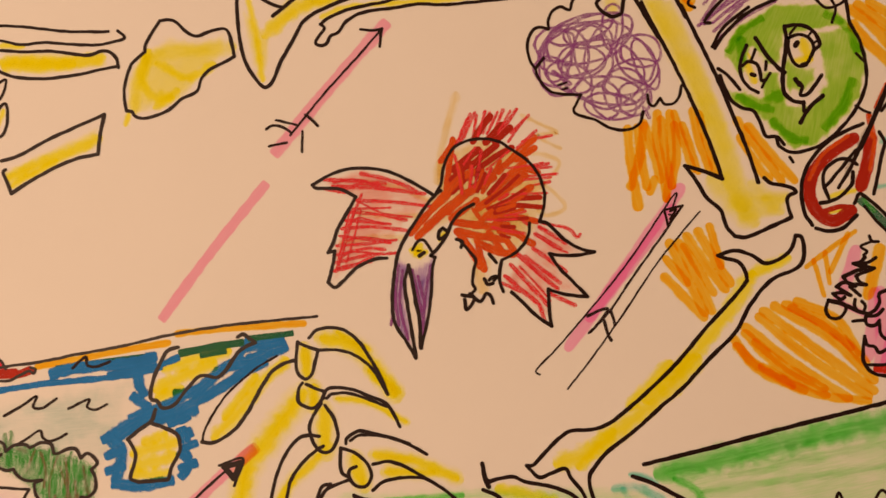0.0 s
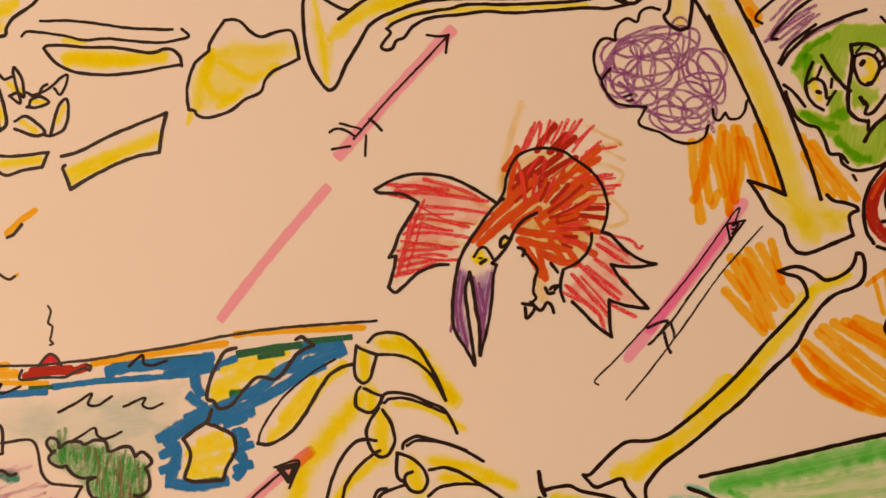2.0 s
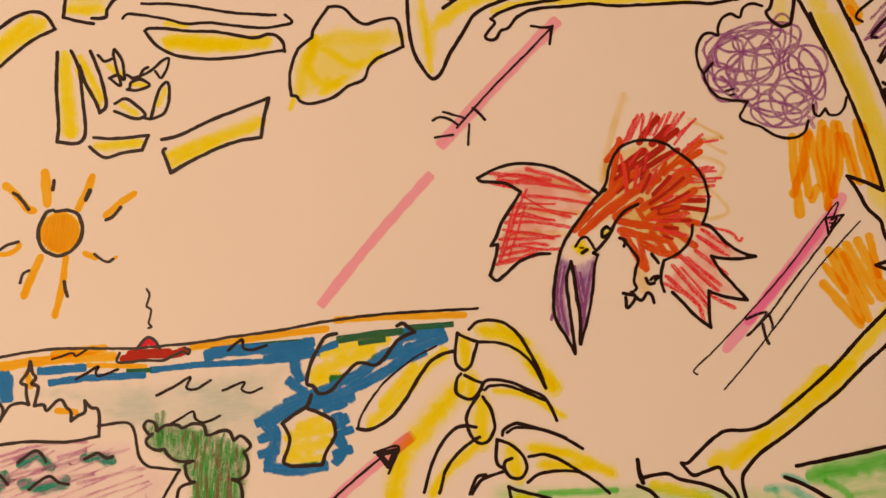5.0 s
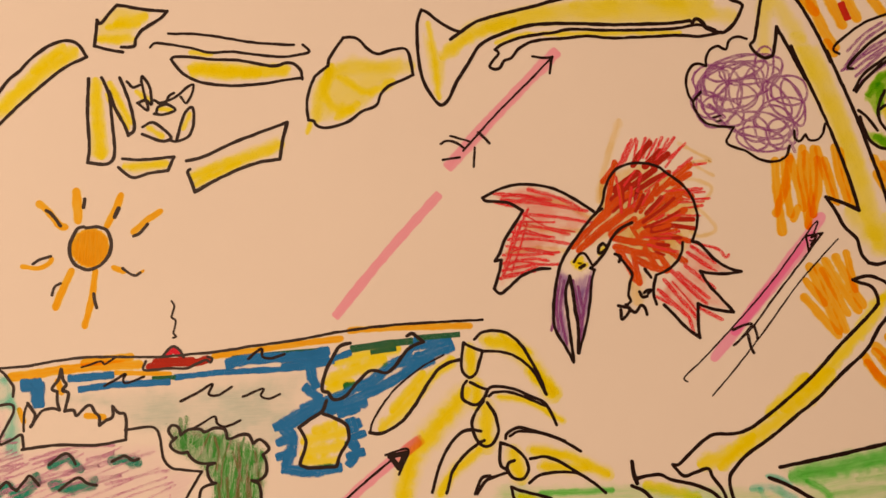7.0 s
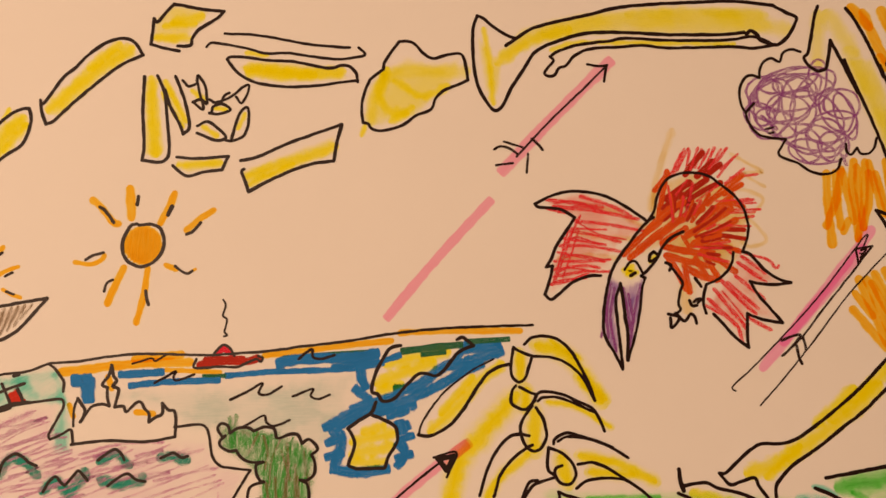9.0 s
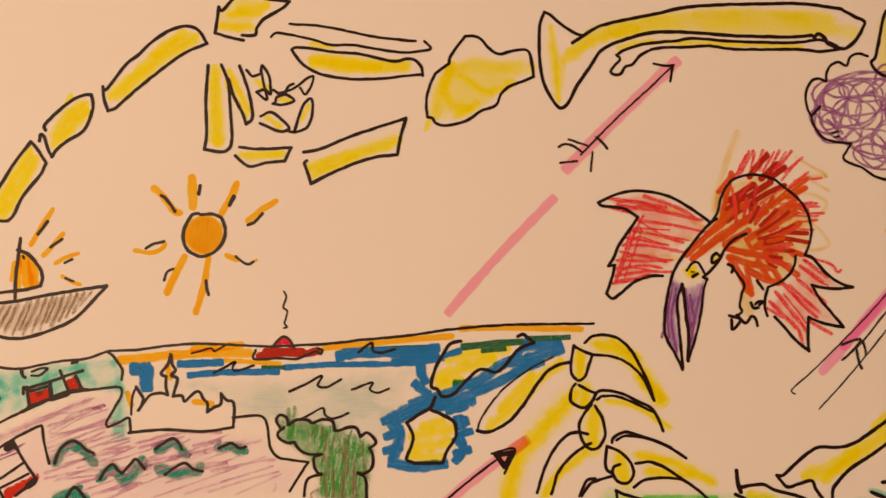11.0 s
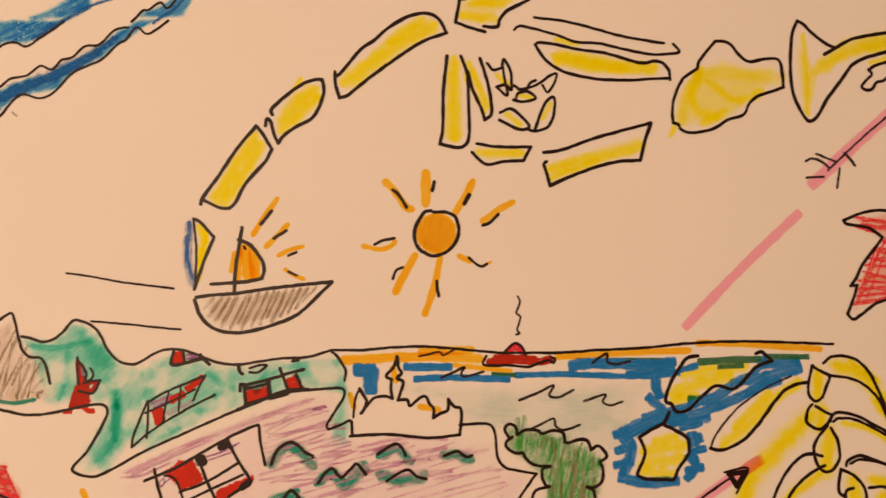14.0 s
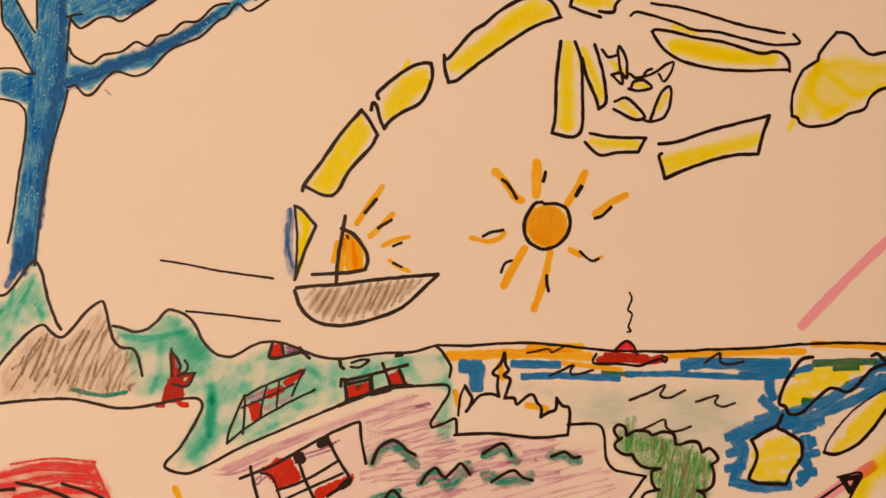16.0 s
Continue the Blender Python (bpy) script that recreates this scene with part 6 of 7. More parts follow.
# teal crayon hills with black ridgeline and valley
m = Motif("drawn_coast", "teal crayon hills with black ridgeline and valley", 33)
m.smudge("teal", 35, 3.56, [(-379.4, 1.8), (-369, 0.6), (-360.6, 7.3), (-353.3, 5.8), (-347, -4.2), (-337.5, -10.2), (-349.1, -22.9), (-372.1, -22.6), (-375.2, -9.9)])
m.smudge("teal", 60, 3.56, [(-359.6, 6.9), (-349.1, 0.5), (-340.7, -9.2), (-334.3, -10.3), (-323.8, -10.4), (-330.1, -20.9), (-337.5, -35.7), (-349.1, -50.4), (-359.5, -47), (-349.1, -32.4), (-347, -25)])
m.smudge("teal", 25, 3.56, [(-334.3, -10.3), (-321.7, -4.4), (-304.7, -10.1), (-287.7, -9.9), (-259.8, -7.1), (-254.5, -15.3), (-254.5, -21.8), (-270.6, -19.4), (-296.3, -26.6), (-330.2, -39), (-338.6, -41)])
m.smudge("teal", 85, 3.56, [(-259.8, -6.7), (-255.5, -11), (-253.4, -21.8), (-253.5, -41.1), (-258.9, -41), (-259.9, -32.4), (-255.6, -23.9)])
m.line("teal", 4.98, [(-277, -10.8), (-257.7, -9.3)])
m.line("deepteal", 2.4, [(-394.9, -20.2), (-384.5, -22.5), (-376, -21.5)])
m.line("teal", 4.2, [(-375.7, -0.3), (-367, -1.3), (-356, 0.6), (-351.5, 2.7)])
m.line("teal", 4.98, [(-362.6, -4.6), (-363.1, -13.4), (-365.8, -20)])
m.line("teal", 5.61, [(-343.9, -24.1), (-344.1, -17.9)])
m.line("teal", 6.85, [(-343.5, -25), (-344.1, -36), (-349.9, -44.7), (-354.3, -48.1)])
m.line("teal", 4.36, [(-307.1, -13.5), (-302.8, -17.1)])
m.line("teal", 4.36, [(-305, -21.5), (-298.8, -19.4)])
m.line("teal", 3.74, [(-312.2, -27.5), (-305.6, -26.4)])
m.line("teal", 3.43, [(-318.9, -33.6), (-314, -32.4)])
m.line("teal", 5.61, [(-331.8, -41.2), (-321.1, -35.3), (-312.3, -30.6)])
m.line("teal", 4.36, [(-288.8, -19.7), (-285.4, -14), (-280.5, -12.8)])
m.line("teal", 6.23, [(-343.9, -26.3), (-344.5, -36)])
m.line("ink", 1.31, [(-380.4, 3.5), (-377.3, 2.8), (-373.1, 1.3), (-369, 1.7), (-364.8, 4.4), (-360.6, 9), (-357.5, 9), (-353.3, 7.3), (-350.1, 3.7), (-347, -2.7), (-342.8, -7), (-337.5, -8.5), (-333.3, -7.1), (-328, -4), (-321.7, -2.9), (-315.3, -4.1), (-304.7, -8.4), (-296.2, -9.6), (-287.7, -8.6), (-279.1, -7.6), (-268.4, -7.2), (-259.8, -4.9)])
m.line("ink", 1.31, [(-259.8, -4.9), (-257.7, -6.7), (-255.5, -9.9), (-253.8, -13.2), (-254.3, -17)])
m.line("ink", 1.31, [(-425.8, -25.4), (-421.7, -25), (-409.4, -23.9), (-397, -23.6), (-388.7, -25), (-379.3, -27.2), (-370, -26.9), (-357.4, -24.5), (-350.1, -23.9), (-347.4, -26.1), (-349.1, -31.3), (-355.3, -41.8), (-361, -48.1), (-359.5, -50.6), (-353.2, -52), (-345.9, -49.4), (-334.4, -43.2), (-317.5, -36), (-296.3, -27.3), (-279.2, -21.5), (-262, -20), (-255.6, -20), (-254.5, -22.8), (-257.8, -28.2), (-261.6, -34.1), (-261, -36)], [(-261, -36), (-256.7, -34.6), (-252.2, -32.9), (-251.8, -38.5)])
m.lay()

# grey-brown crayon mountain with black outline
m = Motif("drawn_mountain", "grey-brown crayon mountain with black outline", 34)
m.smudge("brown", 62, 2.67, [(-421.8, -12.6), (-411.5, -0.7), (-405.3, 2.6), (-400.1, -1.7), (-395, 0.8), (-384.6, 10.9), (-381.5, -1.4), (-372.1, -6.1), (-370.4, -20.5), (-382.5, -22.5), (-401.1, -22.3), (-421.7, -23.3)])
m.hatch("drab", 1.9, 64, 2.7, [(-419.7, -12.6), (-405.3, 0.9), (-397, -2.3), (-383.6, 7.1), (-372.1, -7.8), (-373.1, -20.5), (-390.8, -22.4)])
m.line("ink", 1.31, [(-425.9, -16.1), (-421.8, -10.5), (-417.7, -5.3), (-411.5, 1), (-406.3, 4.1), (-403.2, 1.3), (-400.1, -0.6), (-397, 0.8), (-390.8, 8.2), (-386.7, 11.7), (-384, 12.4), (-382.5, 7.1), (-380.4, -1.4), (-377.3, -4.6), (-373.1, -5.3), (-371, -8.9), (-369.6, -15.2)])
m.line("drab", 1.33, [(-417.6, -20), (-411.5, -9.6), (-405.3, -1.2)])
m.line("drab", 1.33, [(-409.4, -21.1), (-403.2, -11.7), (-398.1, -3.8)])
m.line("drab", 1.56, [(-401.1, -21.2), (-396, -11.8), (-390.8, -1.3)])
m.line("drab", 1.56, [(-388.7, -20.3), (-386.2, -9.8), (-384.2, 0.7)])
m.line("drab", 1.33, [(-382.5, -21.4), (-381.2, -12), (-380.4, -5.6)])
m.line("drab", 1.33, [(-378.3, -20.4), (-376.2, -12), (-375.2, -6.7)])
m.line("drab", 1.33, [(-394.9, -20.2), (-390.8, -9.8)])
m.lay()

# green crayon mountain with black outline
m = Motif("drawn_mountain", "green crayon mountain with black outline", 35)
m.smudge("teal", 55, 3.56, [(-424.9, 11.6), (-418.8, 14.7), (-410.5, 25.2), (-407.8, 24.5), (-403.3, 7.2), (-407.4, 4.1), (-413.6, 0.5), (-424.8, -11.5)])
m.hatch("teal", 3.11, 62, 5.79, [(-424.9, 11.6), (-411.6, 22), (-407.4, 22), (-405.3, 7.2), (-421.8, -1.1)])
m.line("ink", 1.31, [(-424.9, 14.7), (-421.8, 15.1), (-418.8, 16.2), (-413.6, 23.1), (-410.5, 27.3), (-408.5, 27.3), (-406.4, 23), (-404.3, 13.5), (-401.2, 5.1), (-399.5, 2.3)])
m.lay()

# small dark red tower with black strokes
m = Motif("drawn_tower", "small dark red tower with black strokes", 36)
m.smudge("crimson", 79, 0.33, [(-359.7, -17), (-354.6, -16.7), (-354.2, -22.9), (-356.2, -24.6), (-361.5, -25.4)])
m.line("crimson", 2.45, [(-358.7, -7.3), (-358.1, -16.6)])
m.line("crimson", 3.12, [(-356.8, -14), (-356.7, -22.8)])
m.line("crimson", 2.67, [(-360.1, -19.7), (-361.5, -24.9)])
m.line("crimson", 2.00, [(-355.7, -15.8), (-351.7, -15), (-353.1, -18.1), (-356.2, -18.4)])
m.line("red", 2.00, [(-364.6, -26.4), (-361.5, -26.5)])
m.line("red", 2.23, [(-356.7, -24.6), (-354.9, -26.4), (-352.7, -26.3)])
m.line("red", 2.00, [(-358.3, -14), (-355.7, -14.9)])
m.line("violet", 1.11, [(-356.9, -9.6), (-356.8, -12.2)])
m.line("ink", 1.22, [(-358.9, -5.3), (-358.9, -10.2), (-358.5, -15.7)])
m.line("ink", 1.22, [(-358.5, -6.9), (-356.9, -8.7), (-355.6, -11.4), (-356.1, -14)])
m.line("ink", 1.11, [(-353.9, -9.6), (-352.8, -11.4), (-353.3, -13.6), (-355.2, -14.7)])
m.line("ink", 1.22, [(-356.6, -15.3), (-353.3, -14.7), (-350.2, -14.4)], [(-350.2, -14.4), (-351.8, -18.1), (-354, -19.6), (-358.4, -18.4)])
m.lay()

# tilted house with red and lilac panels
m = Motif("drawn_building", "tilted house with red and lilac panels", 37)
m.line("violet", 1.33, [(-330.1, -24.1), (-322.8, -21)])
m.line("violet", 1.33, [(-329.1, -25.6), (-323.8, -23.6)])
m.line("red", 3.56, [(-328.9, -26.9), (-327.6, -32)])
m.line("red", 3.12, [(-327, -26.3), (-326.3, -30.5)])
m.line("red", 3.56, [(-322.8, -23.1), (-317.5, -20.7)])
m.line("red", 3.12, [(-316.4, -19), (-310, -14.3)])
m.line("plum", 2.80, [(-323.4, -27.8), (-314.9, -23.7)])
m.line("plum", 2.80, [(-330.1, -24.8), (-324.2, -21.9)])
m.line("ink", 1.13, [(-338.1, -41), (-337.5, -36.8), (-332.2, -24.1), (-330.8, -23.1), (-323.8, -19.3), (-309, -13.5)], [(-309, -13.5), (-311.5, -17.9), (-313.9, -23.2)])
m.line("ink", 1.13, [(-331.4, -23.1), (-331.8, -31.5), (-332.3, -37.5)])
m.line("ink", 1.13, [(-338.1, -41), (-332.3, -36.2), (-323.8, -30.6), (-313.2, -25), (-305.4, -21.2)])
m.line("ink", 0.96, [(-323.4, -19.7), (-324.9, -25.2), (-325.9, -31.6)])
m.line("ink", 0.96, [(-318.7, -17.7), (-319.8, -28.5)])
m.line("ink", 0.96, [(-332.7, -27.7), (-323.8, -24), (-313.2, -19)])
m.lay()

# red box building with black window frame
m = Motif("drawn_building", "red box building with black window frame", 38)
m.smudge("red", 20, 0.67, [(-292.6, -20.1), (-284.9, -19.3), (-284.5, -22.3), (-292.6, -24.3)])
m.smudge("red", 20, 0.67, [(-277.2, -15.9), (-273.4, -14.7), (-271.2, -19.4), (-276, -19.8)])
m.line("ink", 1.56, [(-295.6, -20), (-295.2, -17.3), (-293.9, -17.9)])
m.line("ink", 1.78, [(-293.9, -17.5), (-293.7, -21.3), (-293.3, -25.2)])
m.line("ink", 1.56, [(-293.7, -17.9), (-289.4, -16.9), (-284.9, -15.9), (-277, -13.8), (-270.4, -12.2)])
m.line("ink", 1.56, [(-292.8, -19.2), (-285.6, -17.6), (-283.9, -16.7)])
m.line("ink", 1.56, [(-279.8, -11.6), (-278.3, -15.5), (-277, -19.4)])
m.line("ink", 2.00, [(-284.3, -17.6), (-284.1, -20.2), (-283.9, -22.3)])
m.line("ink", 1.56, [(-273.4, -14.3), (-272.1, -17.3), (-271.3, -19.9)])
m.line("ink", 1.78, [(-296.5, -27.3), (-290.3, -25), (-284.1, -22.7), (-277.2, -20.4), (-268.7, -20.1)])
m.line("ink", 2.00, [(-293.5, -25.6), (-287.7, -24)])
m.line("ink", 1.78, [(-284.1, -23.1), (-280.2, -22.5), (-277, -21.5)])
m.line("ink", 1.67, [(-296, -10), (-295.6, -12.3), (-294.5, -13.2)])
m.line("ink", 1.22, [(-291.8, -12.8), (-288.3, -12.8), (-284.9, -10.3), (-287.7, -10.1), (-291.5, -11.1)])
m.line("ink", 1.67, [(-274.6, -8.7), (-272.5, -8.3)])
m.lay()

# small hilltop roof in red and violet
m = Motif("drawn_building", "small hilltop roof in red and violet", 39)
m.smudge("red", 80, 0.67, [(-321, -4.2), (-317.7, -3.8), (-317.2, -8.1), (-321.7, -8.7)])
m.line("violet", 1.56, [(-315.8, -5.3), (-311.5, -5.8)])
m.line("violet", 1.33, [(-315.8, -6.8), (-312.2, -6.6)])
m.line("ink", 1.78, [(-321.3, -4), (-322.3, -7.8), (-321.7, -9.1), (-317.5, -8.7), (-313.2, -7.5), (-310, -7.1), (-307.5, -9.2)])
m.line("ink", 1.56, [(-317.7, -3.6), (-317, -8.3)])
m.line("ink", 1.56, [(-310.9, -5.4), (-309.8, -7.1)])
m.lay()

# house with red panes under a slanting black roof
m = Motif("drawn_house", "house with red panes under a slanting black roof", 40)
m.smudge("red", 60, 0.67, [(-325.5, -50.9), (-323, -49.9), (-320, -47.6), (-314.7, -47.3), (-310.5, -54.6), (-318.4, -57.8), (-320.9, -55.2)])
m.smudge("red", 25, 0.67, [(-305, -58.9), (-297, -55.6), (-290.6, -53.8), (-291.8, -55.9), (-303.3, -62.5), (-304.4, -64.2)])
m.line("violet", 0.89, [(-327.6, -54.9), (-325.5, -53.3), (-326.4, -56.6), (-328.1, -55.3)])
m.line("violet", 0.89, [(-323.8, -53.9), (-328.1, -57.5)])
m.line("violet", 1.11, [(-310.1, -45.8), (-302.7, -43.6), (-296.3, -40.5)])
m.line("violet", 0.89, [(-309, -47.1), (-298.4, -43.7)])
m.line("ink", 1.42, [(-333.3, -54.2), (-321.7, -49.7), (-313.3, -45.2), (-300.5, -38.3), (-289.9, -33.8), (-288.4, -34.6), (-287.8, -40.6), (-286.1, -49.2)])
m.line("ink", 1.33, [(-329.5, -49.8), (-328.1, -57), (-326, -63.9)])
m.line("ink", 1.42, [(-301, -38.7), (-296.3, -48), (-291.6, -55.5)])
m.line("ink", 1.42, [(-311.8, -47.1), (-309, -55.2), (-304.8, -64.2)])
m.line("ink", 1.05, [(-325.5, -52.4), (-322.1, -53.3), (-320, -56.7), (-317.9, -64)])
m.line("ink", 1.33, [(-319.6, -58.9), (-309, -55.2), (-296.3, -48)])
m.line("ink", 1.22, [(-317.5, -62.7), (-308, -58.4), (-295, -52.9)])
m.line("ink", 4.6, [(-311.6, -46.2), (-310.6, -47.2)])
m.line("ink", 1.51, [(-310.1, -45.2), (-312.4, -48.4)])
m.line("ink", 3.9, [(-303.1, -41.7), (-301.4, -41.0)])
m.line("ink", 1.13, [(-300.5, -38.7), (-299.7, -42.6)])
m.line("ink", 3.1, [(-295.4, -57.8), (-292.8, -56.1)])
m.line("ink", 1.69, [(-300.6, -61.3), (-296.7, -58.8)])
m.lay()

# red crayon roof with dark marker strokes
m = Motif("drawn_roof", "red crayon roof with dark marker strokes", 41)
m.smudge("blush", 8, 1.78, [(-421.6, -50.3), (-415.5, -46), (-387.6, -46.4), (-382.4, -56.2), (-379.3, -64.6), (-421.6, -63.9)])
m.line("redcrayon", 3.56, [(-421.6, -51.8), (-405.2, -48.3), (-388.6, -49.4)])
m.line("redcrayon", 3.56, [(-421.6, -56), (-403.1, -52.9), (-386.6, -53.2)])
m.line("redcrayon", 3.56, [(-415.5, -59.9), (-399, -57.6), (-384.1, -58.7)])
m.smudge("blush", 8, 3.12, [(-421.6, -52.4), (-413.4, -48.2), (-387.6, -46.4), (-382.4, -56.2), (-379.3, -64.6), (-421.6, -63.9)])
m.line("redcrayon", 1.56, [(-387.6, -47.3), (-384.9, -54), (-381.2, -62.1)])
m.line("redcrayon", 1.56, [(-390.7, -48.1), (-387, -56.1), (-384.5, -62.5)])
m.line("redcrayon", 1.33, [(-417.5, -47.7), (-403.1, -45.8), (-387, -47.3)])
m.line("redcrayon", 1.33, [(-421.6, -52.6), (-407.2, -49.9), (-390.7, -51)])
m.line("redcrayon", 1.33, [(-409.3, -56.2), (-396.9, -54.3), (-385.3, -56.6)])
m.line("ink", 1.54, [(-415.5, -54.6), (-405.2, -56.9), (-394.8, -61.4)])
m.line("ink", 1.54, [(-421.6, -57.2), (-416.5, -56.9)])
m.line("ink", 1.33, [(-399, -55.1), (-388.6, -58.6), (-380.3, -62.9)])
m.lay()

# small yellow marker stroke on the paper
m = Motif("drawn_sprig", "small yellow marker stroke on the paper", 42)
m.line("orange", 3.12, [(-357.4, -57.8), (-354.9, -63.4)])
m.lay()

# blue crayon tree with wavy black-outlined branches
m = Motif("drawn_tree", "blue crayon tree with wavy black-outlined branches", 43)
m.smudge("bluerub", 84, 1.33, [(-408.2, 140), (-396.5, 140), (-396.9, 128), (-397.2, 91.8), (-400.9, 77), (-404.4, 62.1), (-407.5, 41), (-409.1, 26.2), (-417.8, 24.1), (-416.6, 41), (-414.2, 62.1), (-412.1, 83.3), (-411.4, 98.1), (-408.9, 113)])
m.smudge("bluerub", 28, 1.56, [(-396.8, 101.4), (-387.9, 100.8), (-377.4, 105.2), (-367.6, 107.4), (-359.6, 112.1), (-349.1, 117.3), (-340.6, 123.9), (-333.2, 127.8), (-326.9, 127.9), (-338.5, 120.4), (-348, 113.5), (-359.6, 107.8), (-367, 100.5), (-376.4, 99.4), (-382.7, 97.9), (-388.9, 91.9), (-396.8, 93.5)])
m.smudge("bluerub", 25, 1.56, [(-396.9, 128), (-361.7, 128.4), (-371.2, 122.7), (-377.5, 119.2), (-385.8, 120), (-393.1, 116.5), (-396.9, 119.5)])
m.smudge("bluerub", 62, 1.56, [(-422.2, 125.6), (-417, 127.4), (-409.3, 113), (-409.3, 98.6), (-413.4, 105.3), (-418, 114), (-421.1, 117.6)])
m.smudge("bluerub", 25, 1.56, [(-422.1, 99.1), (-415.9, 98.5), (-409.7, 96.9), (-411.7, 86.5), (-416.9, 88.4), (-422.1, 90)])
m.line("bluecrayon", 5.0, [(-398.8, 138), (-399.7, 104.6), (-400.5, 89.7)])
m.line("bluecrayon", 3.74, [(-401.4, 87.6), (-403.8, 72.7), (-405.9, 55.8), (-407.5, 41)])
m.line("bluecrayon", 4.36, [(-391, 96.1), (-378.5, 102.2), (-368, 104.8)])
m.line("bluecrayon", 3.11, [(-365.9, 105.2), (-353.3, 113.5), (-342.8, 120.8)])
m.line("bluecrayon", 4.98, [(-401.4, 91.8), (-404.5, 74.8), (-407.5, 55.8)])
m.line("bluecrayon", 7.4, [(-395.2, 95), (-380.6, 100.9), (-363.8, 108), (-351.2, 114.5)])
m.line("bluecrayon", 4.98, [(-418.8, 19.9), (-414.7, 26.2), (-410.5, 28.3)])
m.line("bluecrayon", 5.0, [(-415.7, 32.6), (-416.9, 23.1)])
m.line("bluecrayon", 5.0, [(-411.2, 36.8), (-412.8, 24.5)])
m.line("ink", 0.96, [(-397.2, 91.8), (-398.9, 84.4), (-401.8, 74.8), (-404.4, 63.2), (-406.3, 51.6), (-407.9, 38.9), (-409.1, 26.2)])
m.line("ink", 0.96, [(-425.2, 89), (-422.1, 88.5), (-416.9, 87.5), (-413.8, 85.4), (-412.5, 81.2), (-413.3, 70.6), (-415.4, 57.9), (-417, 45.2), (-419, 34.7)])
m.line("ink", 0.82, [(-408.7, 127.9), (-408.5, 115.1)])
m.line("ink", 0.96, [(-396.2, 119.5), (-397.1, 113.1), (-397.7, 102.5)])
m.line("ink", 1.11, [(-396.8, 107.8), (-395.2, 105), (-391, 102.5), (-387.9, 102.1), (-383.7, 105.3), (-377.4, 106.4), (-372.2, 110.1), (-367.6, 108.6), (-363.8, 112.3), (-359.6, 113.4), (-354.4, 117.7), (-349.1, 118.2), (-343.8, 123.2), (-340.6, 124.7), (-337.5, 125)])
m.line("ink", 1.11, [(-397.2, 92.9), (-394.5, 93.6), (-391, 90.2), (-387.9, 90.8), (-382.7, 96.8), (-379.5, 99), (-376.4, 98.3), (-372.2, 97.3), (-367, 99.5), (-359.6, 107), (-353.3, 110), (-348, 112.4), (-341.7, 118.3), (-338.5, 120), (-335.3, 124.3), (-333.2, 124.8), (-330.1, 122.2), (-325.8, 124.4), (-321.6, 127.5)])
m.line("ink", 1.11, [(-396.9, 119.5), (-393.1, 115.3), (-390, 116.4), (-385.8, 119.2), (-381.6, 119.6), (-377.5, 118), (-371.2, 121.9), (-362.8, 127.5)])
m.line("ink", 0.96, [(-397.7, 119.5), (-392.1, 120.6)])
m.line("ink", 0.96, [(-417, 127.4), (-412.9, 119.4), (-409.3, 113.4)])
m.line("ink", 0.96, [(-421.8, 126.7), (-421.1, 117.2), (-418, 112.9), (-415.5, 108.7), (-413.4, 104.5), (-409.7, 97.7)], [(-409.7, 97.7), (-412.8, 98.1), (-415.9, 99.8), (-422.1, 99.8), (-425.2, 98.9)])
m.line("grey", 0.93, [(-383.3, 91.9), (-381.4, 90.2)])
m.smudge("bluerub", 28, 1.33, [(-333, 129.4), (-331.5, 130.8), (-323.6, 133.9), (-316.7, 138.8), (-309.4, 140.4), (-315.7, 129.5), (-324, 128.6), (-327.5, 129.2)])
m.smudge("bluerub", 30, 1.56, [(-377, 128.8), (-366.6, 133.5), (-357.5, 139.7), (-350.6, 141.4), (-352.6, 133.2), (-360.5, 129.2)])
m.line("bluecrayon", 2.80, [(-374.6, 121.3), (-364.4, 127.2), (-352.6, 133.6)])
m.line("bluecrayon", 1.87, [(-354.2, 133.2), (-346.2, 135.8), (-339.4, 137.9)])
m.line("bluecrayon", 2.49, [(-327.1, 127), (-319, 132.4), (-314, 137.8)])
m.line("ink", 1.11, [(-336.1, 127.2), (-331.5, 131.5), (-329.3, 131.9), (-324.7, 134.8), (-322.2, 132.4), (-319.5, 134.7), (-315.3, 140.6)])
m.lay()

# grey hatched sailboat with orange half-round sail
m = Motif("drawn_boat", "grey hatched sailboat with orange half-round sail", 44)
m.smudge("brown", 62, 1.11, [(-308.9, 16.2), (-287.6, 17.6), (-266.2, 20), (-274.8, 12.8), (-287.7, 7.3), (-298.3, 5.6), (-305.5, 8.2)])
m.line("drab", 1.79, [(-305.5, 16.8), (-307, 14.9), (-308.9, 13)])
m.line("drab", 2.15, [(-302.1, 17), (-304.5, 13.6), (-307.2, 10)])
m.line("drab", 2.15, [(-298.7, 17.4), (-301.5, 12.9), (-304.7, 8.2)])
m.line("drab", 2.51, [(-296.2, 17.4), (-298.9, 11.8), (-302.2, 6.1)])
m.line("drab", 2.15, [(-292.3, 17.8), (-295.3, 11.6), (-298.7, 5.2)])
m.line("drab", 1.79, [(-290.6, 17.6), (-293, 12), (-295.8, 6.5)])
m.line("drab", 2.51, [(-287.6, 18), (-290.8, 11.6), (-294.5, 5)])
m.line("drab", 2.15, [(-284.4, 18.2), (-287.4, 12), (-290.6, 5.6)])
m.line("drab", 2.15, [(-281.6, 18.6), (-284.2, 12.6), (-287.2, 6.4)])
m.line("drab", 1.79, [(-279.9, 18.4), (-282.1, 13.7), (-284.4, 9)])
